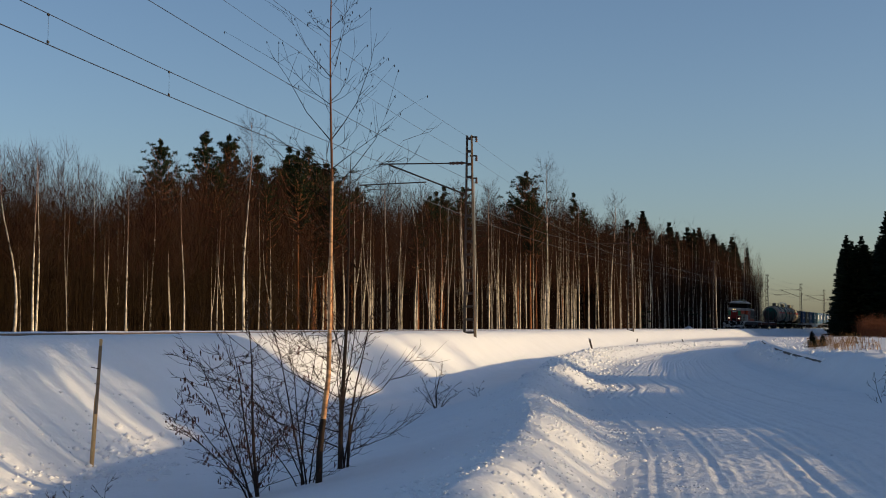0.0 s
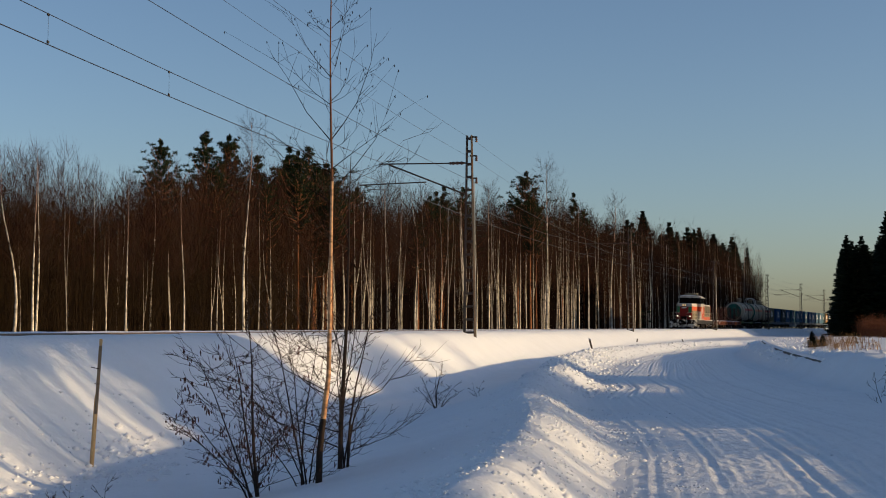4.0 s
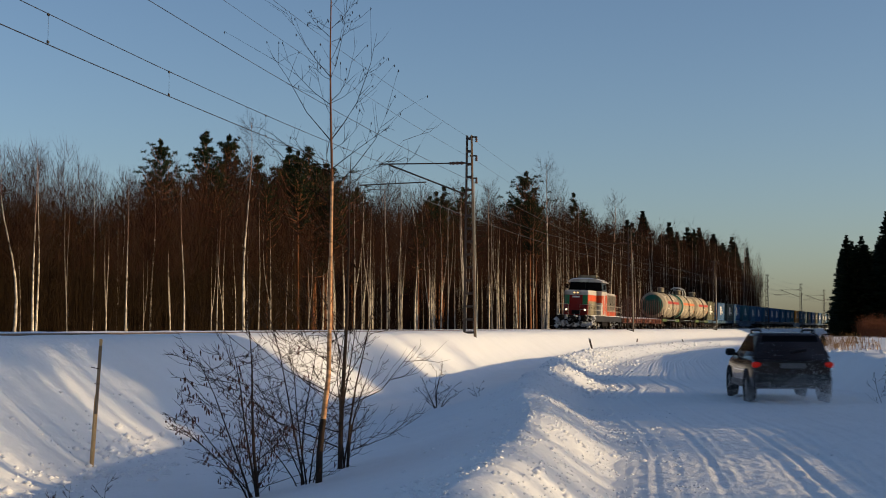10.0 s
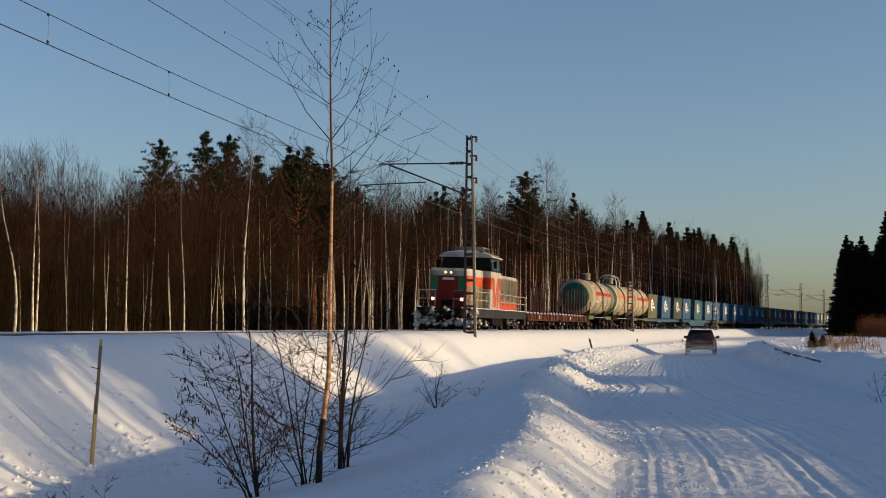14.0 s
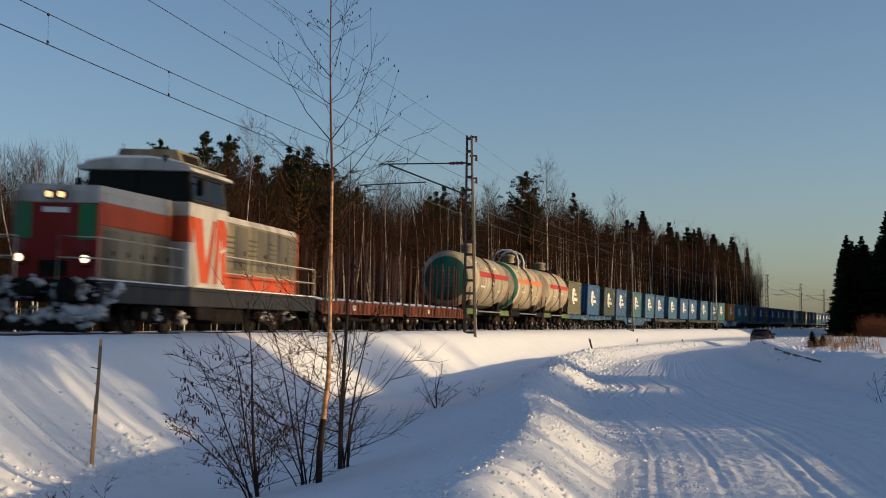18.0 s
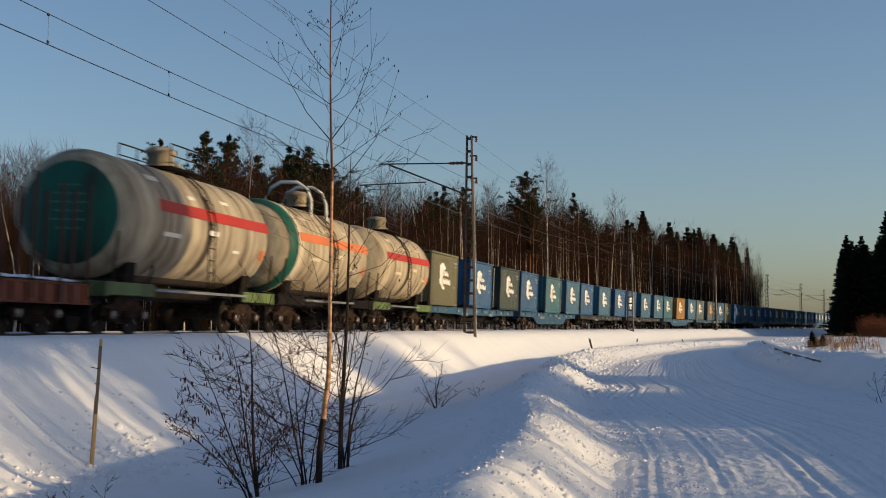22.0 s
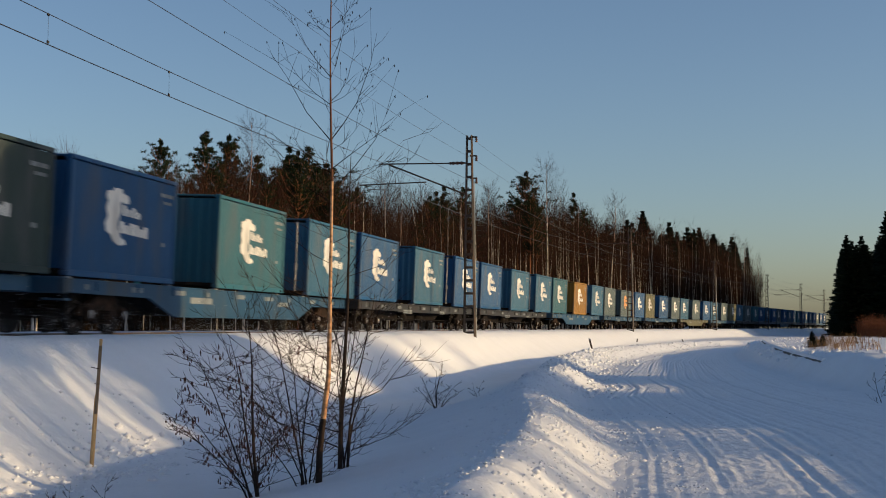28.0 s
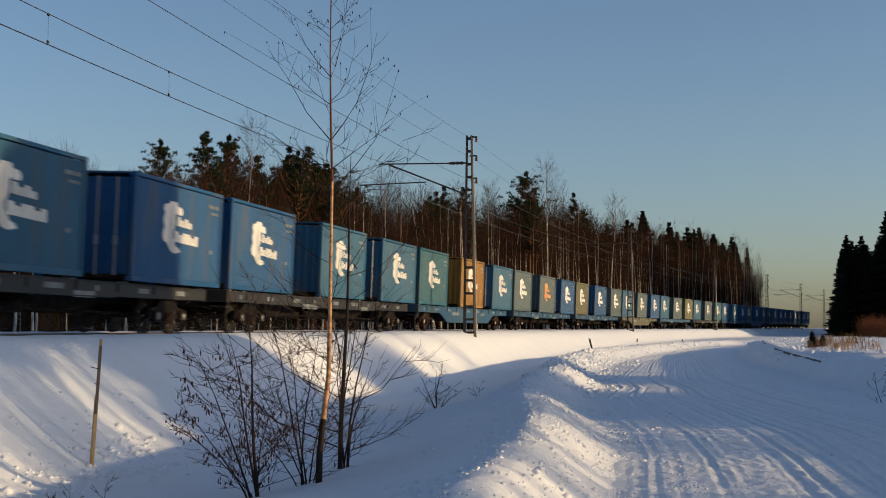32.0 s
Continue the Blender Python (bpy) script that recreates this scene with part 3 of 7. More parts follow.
def plant(kind, s, d, h, variant=0, turn=0.0, label="", wide=1.0):
    meshes, own, text, name = KINDS[kind]
    x, y = beside(s, d)
    k = h / own
    tree = thing(name, label or text, "tree", kind + " trees of the wood")
    tree.matrix_basis = pose(x, y, ground_z(s, d, False) - 0.1, 0, 0, turn) @ Matrix.Diagonal((k * wide, k * wide, k, 1))
    for nm, me in zip(("trunk", "crown", "limb_work"), meshes[variant % len(meshes)]):
        ob = part(nm, me, None, tree)
        if nm == "limb_work":
            tagged(ob, "bare reddish limbs inside the crown", kind="stuff")
    return tree


CANOPY = [(0, 10.6), (20, 9.7), (25, 8.8), (29, 8.8), (34, 9.6), (46, 11.4), (58, 12.4), (67, 13.7), (78, 13.9), (91, 14.6), (114, 16), (133, 17.6), (150, 17.6), (170, 18.2), (203, 19.0), (260, 20.5), (310, 20.5)]



def tops(s, d):
    """Height of the wood's roof at s, d: it swells and sinks from clump to clump."""
    return interp(CANOPY, s - 0.8 * (-12 - d)) * (0.97 + 0.18 * noise.noise(Vector((s * 0.16, d * 0.22, 2.5))) + 0.10 * noise.noise(Vector((s * 0.45, d * 0.5, 7.5))))


# trees that stand out against the sky, at the wood's edge
for _s, _d, _h, _v, _w in ((46.2, -18, 12.5, 2, 0.72), (52.4, -18, 13.9, 0, 0.9), (56.2, -18, 14.2, 2, 0.8), (58.0, -19, 12.6, 1, 0.9), (67.2, -18, 14.9, 1, 0.95), (71.5, -18, 15.4, 0, 1.0), (73.5, -20, 15.0, 1, 1.0), (69.0, -19, 14.2, 2, 1.0),
                           (65.8, -18, 13.0, 0, 1.0), (74.6, -18, 14.0, 2, 0.9), (142, -18, 21.3, 2, 0.85), (146, -18, 18.5, 1, 0.8), (168, -18, 21.0, 1, 0.8), (173, -18, 19.0, 0, 0.8), (109, -18, 16.2, 1, 0.9), (117, -18, 16.8, 0, 0.9), (112.5, -20, 16.0, 1, 0.9), (104, -18, 14.6, 2, 0.8), (68.2, -21, 14.4, 1, 1.1), (72.6, -17, 14.2, 2, 1.1), (70.2, -17, 13.6, 1, 1.2), (66.5, -17, 12.4, 2, 1.1)):
    plant("pine", _s, _d, _h, _v, 40 * _v + 9 * _s, wide=_w)
for _s, _h, _v in ((183.7, 18.3, 0), (202.7, 21.2, 1), (212, 20.3, 2), (226, 21.0, 1), (238, 20.8, 0), (246, 20.0, 2), (260, 22.3, 1), (268, 21.5, 0), (277, 22.0, 2), (292, 22.4, 0), (300, 21.5, 1), (310, 21, 2), (214, 18.0, 0), (192, 18, 2), (254, 20, 1), (284, 20, 0), (304, 18, 2), (311, 12, 0),
                   (178, 17.0, 1), (197, 18.8, 0), (207, 20.0, 2), (219, 19.5, 0), (232, 19.6, 1), (242, 19.0, 2), (251, 20.6, 0), (264, 20.2, 2), (273, 19.6, 1), (288, 20.8, 2)):
    plant("spruce", _s, -14 - 0.9 * (_v + int(_s) % 3), _h, _v, 70 * _v + 13 * _s, wide=1.2)
# birches along the edge, whose trunks catch the low sun
FRONT_LEFT = ((18.6, -10.8, 8.0, 2), (22.5, -11.4, 6.6, 0), (27.5, -12.1, 5.9, 3), (26.7, -10.8, 7.7, 2), (29.8, -11.4, 4.9, 0), (34.4, -12.1, 5.4, 3), (33.1, -10.8, 8.1, 2), (38.8, -11.4, 7.5, 5), (41.5, -12.1, 7.3, 0), (41.2, -10.8, 12.5, 2), (44.9, -11.4, 8.7, 1), (48.7, -12.1, 7.7, 3), (51.8, -10.8, 6.1, 0), (58.7, -11.4, 9.1, 5), (66.9, -12.1, 8.2, 3), (64.9, -10.8, 9.8, 0), (74.0, -11.4, 11.9, 2), (80.8, -12.1, 9.7, 5), (80.5, -10.8, 8.7, 3), (88.3, -11.4, 12.2, 0))
FRONT_RIGHT = ((91.4, -10.8, 13.2, 3), (97.1, -11.4, 12.3, 5), (105.6, -12.1, 15.3, 2), (104.6, -10.8, 12.9, 0), (109.2, -11.4, 11.4, 3), (118.3, -12.1, 14.1, 5), (125.2, -10.8, 20.0, 2), (132.3, -11.4, 13.7, 0), (140.6, -12.1, 15.9, 3), (138.7, -10.8, 12.4, 5), (149.2, -11.4, 14.2, 1), (158.0, -12.1, 16.3, 0), (160.2, -10.8, 19.2, 2), (168.2, -11.4, 15.9, 3), (179.5, -12.1, 16.7, 5), (185.6, -10.8, 16.2, 0), (200.7, -11.4, 16.3, 3), (217.4, -12.1, 16.8, 2), (229.6, -10.8, 17.0, 5), (251.9, -11.4, 18.3, 0), (278.0, -12.1, 21.3, 2), (284.0, -10.8, 20.1, 2))
for _i, (_s, _d, _h, _v) in enumerate(FRONT_LEFT + FRONT_RIGHT):
    plant("birch", _s, _d, _h, _v, 47 * _i, "slender white-barked birch standing before the wood", wide=(0.78, 0.6, 0.9)[_i % 3])
for _s, _d, _h, _v in ((56.0, -13, 13.0, 0), (61.5, -12.5, 11.5, 2), (53.0, -14, 10.8, 1), (122.5, -12, 16.2, 1), (129, -13, 16.0, 2), (88, -14, 11.0, 0), (99, -15, 13.0, 2), (47.5, -15, 11.0, 1)):
    plant("pine", _s, _d, _h, 2, 60 * _v + _s, "tall pine with sunlit reddish trunk at the wood's edge", wide=0.6)
_rng = random.Random(51)
for _i in range(84):
    _s = 17 + 200 * (_i + _rng.random()) / 84
    if _s < 60 and _i % 3 == 2:
        continue
    _d = -10.4 - 4.6 * _rng.random()
    plant("birch", _s, _d, tops(_s, _d) * _rng.uniform(0.55, 0.95), _rng.randrange(6), _rng.uniform(0, 360), "thin white-barked birch at the wood's edge", wide=_rng.uniform(0.3, 0.62))
_rng = random.Random(5)
for _i in range(260):
    _row = _i % 6
    _d = -13.5 - _row * 2.4 - _rng.uniform(0, 2.2)
    _s = 14 + _row * 3 + 300 * _rng.random() ** 1.05
    _k = _rng.random()
    if _s < 62 and _row < 2 and _i % 4:
        continue
    _h = tops(_s, _d) * _rng.uniform(0.82, 1.06)
    _kind = "birch" if _k < (0.86 if _s < 180 else 0.4) else ("pine" if _s < 180 else "spruce")
    plant(_kind, _s, _d, _h * (0.95 if _kind != "birch" else 1.0), _rng.randrange(6), _rng.uniform(0, 360), wide=0.8 if _kind == "birch" else 0.85)


def brush(name, seed, count, place, height, mat, label):
    """Undergrowth and thin young stems, too dense to count."""
    rng = random.Random(seed)
    g = Geo()
    for i in range(count):
        s, d = place(rng)
        x, y = beside(s, d)
        h = height(s, d) * rng.uniform(0.3, 1.0) ** 0.7
        z = ground_z(s, d, False) - 0.1
        lean = Vector((rng.gauss(0, 0.09), rng.gauss(0, 0.09), 1))
        p = Vector((x, y, z))
        r = 0.012 + 0.0012 * h
        e = p + lean * h
        g.tube([p, p.lerp(e, 0.55), e], [r, r * 0.8, r * 0.25], 3, cap=False)
        for k in range(13):
            q = p.lerp(e, rng.uniform(0.2, 0.97))
            w = Vector((rng.gauss(0, 1), rng.gauss(0, 1), rng.uniform(0.4, 1.6))).normalized() * h * rng.uniform(0.1, 0.24)
            g.tube([q, q + w], [r * 0.55, r * 0.2], 3, cap=False)
    return tagged(part(name, g, mat), label, "undergrowth", kind="stuff")


brush("undergrowth", 3, 11000, lambda r: (12 + 305 * r.random() ** 1.3, -16.0 - 24 * r.random()), lambda s, d: 0.86 * tops(s, d), SHADED_TWIG, "dense bare thicket under the trees, its brown darkened for the wood's shade")
brush("edge_thicket", 13, 2300, lambda r: (12 + 46 * r.random() ** 1.2, -12.4 - 5.0 * r.random()), lambda s, d: 0.72 * tops(s, d), EDGE_TWIG, "brown bare thicket along the edge of the wood")
brush("low_thicket", 14, 1500, lambda r: (50 + 150 * r.random(), -13.5 - 5.0 * r.random()), lambda s, d: 0.30 * tops(s, d), SHADED_TWIG, "low brush between the birch trunks, its brown darkened for shade")
brush("birch_thicket", 23, 2600, lambda r: (165 + 150 * r.random(), -11.4 - 2.2 * r.random()), lambda s, d: 0.72 * interp(CANOPY, s), TWIG, "reddish-brown bare birch thicket before the spruces")
brush("deep_wood", 4, 3600, lambda r: (15 + 330 * r.random(), -26 - 26 * r.random()), lambda s, d: 0.9 * tops(s, d), DARK_TWIG, "dense stems deep in the wood, coloured near black for the shade there")


def canopy(name, seed, count, place, label):
    """The brown haze of fine twigs in the tops of the birches, too dense to count."""
    rng = random.Random(seed)
    g = Geo()
    for i in range(count):
        s, d = place(rng)
        x, y = beside(s, d)
        h = tops(s, d) * rng.uniform(0.74, 1.03)
        z = ground_z(s, d, False)
        r = 0.5 + 0.05 * h
        for k in range(76):
            t = rng.uniform(0.5, 1.0)
            w = r * (1.15 - t) * rng.uniform(0.2, 1.5)
            a = rng.uniform(0, 6.28)
            p = Vector((x + w * math.cos(a), y + w * math.sin(a), z + h * (t - 0.07)))
            e = p + Vector((rng.gauss(0, 0.3) + 0.3 * math.cos(a), rng.gauss(0, 0.3) + 0.3 * math.sin(a), rng.uniform(0.5, 1.2))) * h * rng.uniform(0.04, 0.1)
            b = Vector((rng.uniform(-1, 1), rng.uniform(-1, 1), 0)) * (0.0015 * h - 0.003)
            g.add([p - b, p + b, e], [(0, 1, 2)])
    return tagged(part(name, g, SUNLIT_TWIG), label, "twigs", kind="stuff")


canopy("birch_twigs", 61, 3800, lambda r: (6 + 290 * r.random() ** 1.35, -12.5 - 15 * r.random()), "fine reddish-brown twigs of the birch tops")
canopy("near_twigs", 62, 1500, lambda r: (6 + 62 * r.random(), -12.5 - 9 * r.random()), "dense brown twigs of the young birch wood")
# a crooked birch leaning before the thicket, and its neighbours
plant("birch", 17.9, -11.3, 7.2, 4, 200, "crooked leaning white birch at the wood's edge", wide=1.3)
plant("birch", 21.0, -12.0, 7.8, 1, 120, "crooked white birch at the wood's edge", wide=0.9)


def wall_of_wood():
    """Far woods behind everything, out to the horizon."""
    rng = random.Random(8)
    g = Geo()
    for i in range(900):
        s, d = rng.uniform(20, 420), -50 - 60 * rng.random()
        if s > 330:
            continue
        x, y = beside(s, d)
        h = interp(CANOPY, s - 12) * rng.uniform(0.7, 0.95)
        for k in range(14):
            z = h * (k + 1) / 14
            w = 1.9 * (1 - 0.75 * z / h) * rng.uniform(0.6, 1.2)
            for j in range(3):
                a = rng.uniform(0, 6.28)
                c = Vector((x, y, z))
                o = Vector((math.cos(a), math.sin(a), -0.25)) * w
                t = Vector((-math.sin(a), math.cos(a), 0)) * w * 0.5
                g.add([c - t * 0.4, c + o - t, c + o * 1.1 + t, c + Vector((0, 0, 0.6))], [(0, 1, 2, 3)])
    return tagged(part("far_wood", g, SPRUCE_NEEDLES), "dark evergreen wood far behind the front trees", "wood", kind="stuff")


wall_of_wood()

for _i in range(34):
    _s = 168 + 146 * (_i + 0.5) / 34
    plant("birch", _s, -10.6 - 0.05 * (_i % 5), interp(CANOPY, _s) * (0.62 + 0.07 * (_i * 7 % 5)), _i, 40 * _i, "slender birch before the dark spruces", wide=0.55)


def across(r):
    y = 214 + 90 * r.random()
    return along(0.292 * y + 26 * r.random(), y)


brush("dark_thicket", 29, 1800, across, lambda s, d: 9.5, DARK_TWIG, "dense stems in the wood across the road, near black for its unlit side")
# the wood across the road, whose long shadows fall over the road and the track
_rng = random.Random(21)
for _i in range(150):
    _y = 206 + 120 * _rng.random() ** 1.3
    _x = 0.285 * _y + 1 + 70 * _rng.random() ** 1.9
    _s, _d = along(_x, _y)
    if abs(_d - 0.5 * (interp(ROAD_L, _s) + interp(ROAD_R, _s))) < 5.5 or _d < 9:
        continue
    _e = (_x - 0.285 * _y) / 12
    plant("spruce" if _rng.random() < 0.93 else "pine", _s, _d, _rng.uniform(17, 23) * min(1, 0.62 + 0.38 * _e), _rng.randrange(3), _rng.uniform(0, 360), wide=1.25)
SKEW = math.tan(radians(SUN_BACK))
_rng = random.Random(33)
for _y0, _y1, _n in ((23.9, 32.4, 20), (-14, 8, 16)):
    for _i in range(_n):
        _y, _x = _y0 + (_y1 - _y0) * (_i + 0.5) / _n, 36 + 5 * (_i % 4) + _rng.uniform(-1, 1)
        _s, _d = along(_x, _y - (_x - 6) * SKEW)
        plant("spruce", _s, _d, _rng.uniform(12, 14.5) + 0.15 * (_x - 36), _i, 50 * _i, wide=1.05)
for _y, _x, _h in ((12.5, 34, 11), (17.4, 36, 11), (19.0, 42, 12), (18.2, 55, 13), (22.2, 50, 13), (50, 50, 12), (56, 54, 12), (11.2, 44, 12), (13.3, 47, 12), (20.0, 47, 12), (22.6, 43, 11), (9.6, 37, 11), (17.8, 60, 14), (23.4, 58, 13)):
    _s, _d = along(_x, _y - (_x - 6) * SKEW)
    plant("birch", _s, _d, _h, int(_x), 50 * _x)


def shrub_mesh(seed, h, stems, spread, mat, thick=0.012, kids=5, depth=2):
    rng = random.Random(seed)
    g = Geo()
    for i in range(stems):
        a = 6.28 * i / stems + rng.uniform(-0.5, 0.5)
        r = rng.uniform(0, 0.12) * spread
        d = Vector((math.cos(a) * spread * rng.uniform(0.1, 0.5), math.sin(a) * spread * rng.uniform(0.1, 0.5), 1))
        grow(g, rng, Vector((r * math.cos(a), r * math.sin(a), -0.1)), d, h * rng.uniform(0.6, 1.0), thick, depth, kids, 0.6, 4, 0.2)
    return g.mesh("branches", mat)


def shrub(me, x, y, label, turn=0.0, k=1.0, group="", name="shrub"):
    s, d = along(x, y)
    t = thing(name, label, "shrub", group)
    t.matrix_basis = pose(x, y, ground_z(s, d) - 0.03, 0, 0, turn) @ Matrix.Diagonal((k, k, k, 1))
    part("twig_work", me, None, t)
    return t


# young growth beside the road, which shades it in places
_rng = random.Random(12)
_tall = [shrub_mesh(60 + i, 3.6, 16, 1.1, DARK_TWIG, 0.022, 6, 3) for i in range(2)]
for _i in range(16):
    shrub(_tall[_i % 2], 21.5 + 1.2 * (_i % 3), 26.0 + 0.28 * _i, "tall dense bare roadside shrub", 70 * _i, 0.8, "shrubs by the road")
    shrub(_tall[_i % 2], 18.5 + 2.2 * (_i % 3), 37.4 + 0.38 * _i, "tall dense bare roadside shrub", 40 * _i, 0.95, "shrubs by the road")

_rng = random.Random(44)
for _i in range(12):
    _y = 8.6 + 15.2 * (_i + _rng.random() * 0.8) / 12
    if 13.8 < _y < 16.6:
        continue
    _x = _rng.uniform(30, 46)
    _s, _d = along(_x, _y - (_x - 6) * SKEW)
    plant("birch", _s, _d, _rng.uniform(9, 12), _i, 77 * _i, "bare birch of the stand across the road", wide=_rng.uniform(0.4, 0.9))

# pines with bare trunks across the road: their crowns shade the passing wagons, the sun slips through below
for _i in range(7):
    _y = 17.2 + 6.4 * (_i + _rng.random() * 0.7) / 7
    _x = _rng.uniform(24, 36)
    _s, _d = along(_x, _y - (_x - 6) * SKEW)
    plant("pine", _s, _d, 0.158 * (_x + 8) + _rng.uniform(4.6, 5.4), 2, 77 * _i, "pine with a bare trunk across the road", wide=0.75)

for _i in range(8):
    _y = 16.6 + 6.4 * (_i + _rng.random() * 0.8) / 8
    _x = _rng.uniform(12.8, 15.0)
    _s, _d = along(_x, _y - (_x - 6) * SKEW)
    plant("birch", _s, _d, _rng.uniform(4.4, 6.0), (0, 3, 5)[_i % 3], 77 * _i, "thin bare birch sapling on the road bank", wide=_rng.uniform(0.35, 0.6))


# ---------------------------------------------------------------- young trees and shrubs by the ditch
ALDER = material("alder_bark", (0.045, 0.031, 0.024), spec=0.08, rough=0.8, grain=0.25, scale=5, bump=0.2)
CATKIN = material("catkins", (0.10, 0.045, 0.030), spec=0.08, rough=0.85, grain=0.3, scale=8, bump=0)
DRY_GRASS = material("dry_grass", (0.27, 0.155, 0.065), rough=0.9, grain=0.3, scale=1.5, bump=0, vary=0.1)
RED_SHOOTS = material("red_shoots", (0.12, 0.045, 0.024), spec=0.08, rough=0.85, grain=0.3, scale=1.0, bump=0)


LEADER_BARK = material("leader_bark", (0.16, 0.07, 0.035), spec=0.08, rough=0.7, grain=0.25, scale=6, bump=0.1)


def on_ground(x, y, lift=0.0):
    s, d = along(x, y)
    return ground_z(s, d) + lift


def young_birch():
    rng = random.Random(4)
    x, y = -1.43, 16.0
    base = on_ground(x, y, -0.12)
    tree = thing("young_birch", "slender young birch with orange-brown sunlit bark beside the ditch", "tree", at=pose(x, y, base))
    pts = [Vector(p) for p in ((0, 0, 0), (0.01, 0, 0.45), (0.05, 0.01, 0.85), (0.11, 0.0, 1.35), (0.12, 0.02, 2.0), (0.13, 0.0, 2.8), (0.14, 0.01, 3.6), (0.12, 0.0, 4.4), (0.11, 0.02, 5.1), (0.12, 0.0, 5.9), (0.11, 0.0, 6.7))]
    rad = [0.042, 0.038, 0.034, 0.028, 0.023, 0.019, 0.016, 0.012, 0.009, 0.006, 0.003]
    # The foot wears the dark alder colour in place of the shade on it.
    part("root_collar", Geo().tube(pts[:3], rad[:3], 10), ALDER, tree, "lowest stem, coloured dark for the shade on it")
    part("trunk", Geo().tube(pts[2:7], rad[2:7], 10), YOUNG_BARK, tree)
    part("leader", Geo().tube(pts[6:], rad[6:], 8), LEADER_BARK, tree, "thin dark reddish leading shoot")

    def bough(path, r, shoots, buds):
        g = Geo()
        n = len(path) - 1
        g.tube(path, [0.78 * r * (1 - 0.82 * i / n) for i in range(n + 1)], 5, cap=False)
        ln = (path[-1] - path[0]).length
        for k in range(shoots):
            u = rng.uniform(0.22, 0.95)
            q = at_path(path, u)
            way = (path[-1] - path[0]).normalized()
            side = Vector((rng.gauss(0, 0.55), rng.gauss(0, 0.55), rng.uniform(-0.25, 0.5)))
            e = q + (way * 0.75 + side) * ln * rng.uniform(0.18, 0.42)
            m = q.lerp(e, 0.5) + Vector((0, 0, rng.uniform(-0.05, 0.05) * ln))
            g.tube([q, m, e], [0.0026, 0.0020, 0.0010], 3, cap=False)
            if rng.random() < buds:
                g.tube([e, e + Vector((rng.gauss(0, 0.006), 0, -0.016)), e + Vector((0, 0, -0.032))], [0.003, 0.007, 0.002], 4)
        part("branch", g, DARK_TWIG, tree)

    # the main boughs: height on the stem, then steps sideways, in depth and up
    for z, r, steps in ((3.77, 0.0085, ((-0.30, 0.1, 0.36), (-0.54, 0.15, 0.79), (-0.78, 0.2, 1.14))), (3.79, 0.0095, ((0.14, 0.05, 0.20), (0.29, 0.1, 0.45), (0.45, 0.15, 0.93), (0.52, 0.2, 1.31))),
                        (4.53, 0.0070, ((-0.16, -0.1, 0.18), (-0.31, -0.15, 0.40), (-0.52, -0.2, 0.76))), (4.51, 0.0070, ((0.07, -0.05, 0.16), (0.15, -0.1, 0.50), (0.20, -0.1, 0.87))),
                        (4.20, 0.0065, ((-0.20, 0.1, 0.16), (-0.40, 0.2, 0.37), (-0.56, 0.25, 0.62))), (4.24, 0.0065, ((0.10, 0.1, 0.12), (0.19, 0.15, 0.31), (0.29, 0.2, 0.76))),
                        (3.40, 0.0090, ((-0.22, -0.2, 0.10), (-0.45, -0.3, 0.25), (-0.70, -0.4, 0.44))), (3.45, 0.0080, ((0.20, -0.2, 0.12), (0.45, -0.35, 0.28), (0.72, -0.45, 0.45))),
                        (3.20, 0.0085, ((0.25, 0.1, 0.28), (0.50, 0.15, 0.62), (0.68, 0.15, 1.05))), (5.00, 0.0050, ((-0.15, 0.05, 0.14), (-0.32, 0.1, 0.36))), (5.10, 0.0050, ((0.12, 0.05, 0.12), (0.26, 0.1, 0.34))),
                        (3.05, 0.0080, ((-0.30, 0.1, 0.20), (-0.55, 0.2, 0.40), (-0.72, 0.2, 0.70)))):
        p = at_path(pts, min(0.99, float(np.interp(z - base, [q.z for q in pts], np.linspace(0, 1, len(pts))))))
        bough([p] + [p + Vector(q) for q in steps], r, 7, 0.6)
    for i in range(30):
        t = 0.12 + 0.85 * (i + rng.random() * 0.8) / 30
        p = at_path(pts, t)
        a = i * 2.4 + rng.uniform(-0.5, 0.5)
        out = Vector((math.cos(a), math.sin(a), 0))
        ln = rng.uniform(0.6, 1.05) * (1.5 - 1.2 * t) * (0.6 if t < 0.3 else 1.0)
        bough([p + out * ln * 0.7 * (1 - (1 - u) ** 1.45) + Vector((0, 0, ln * (0.40 * u + 0.30 * u * u))) for u in (0, 0.25, 0.5, 0.75, 1.0)], 0.0065 * (1.15 - 0.7 * t), 6, 0.35)


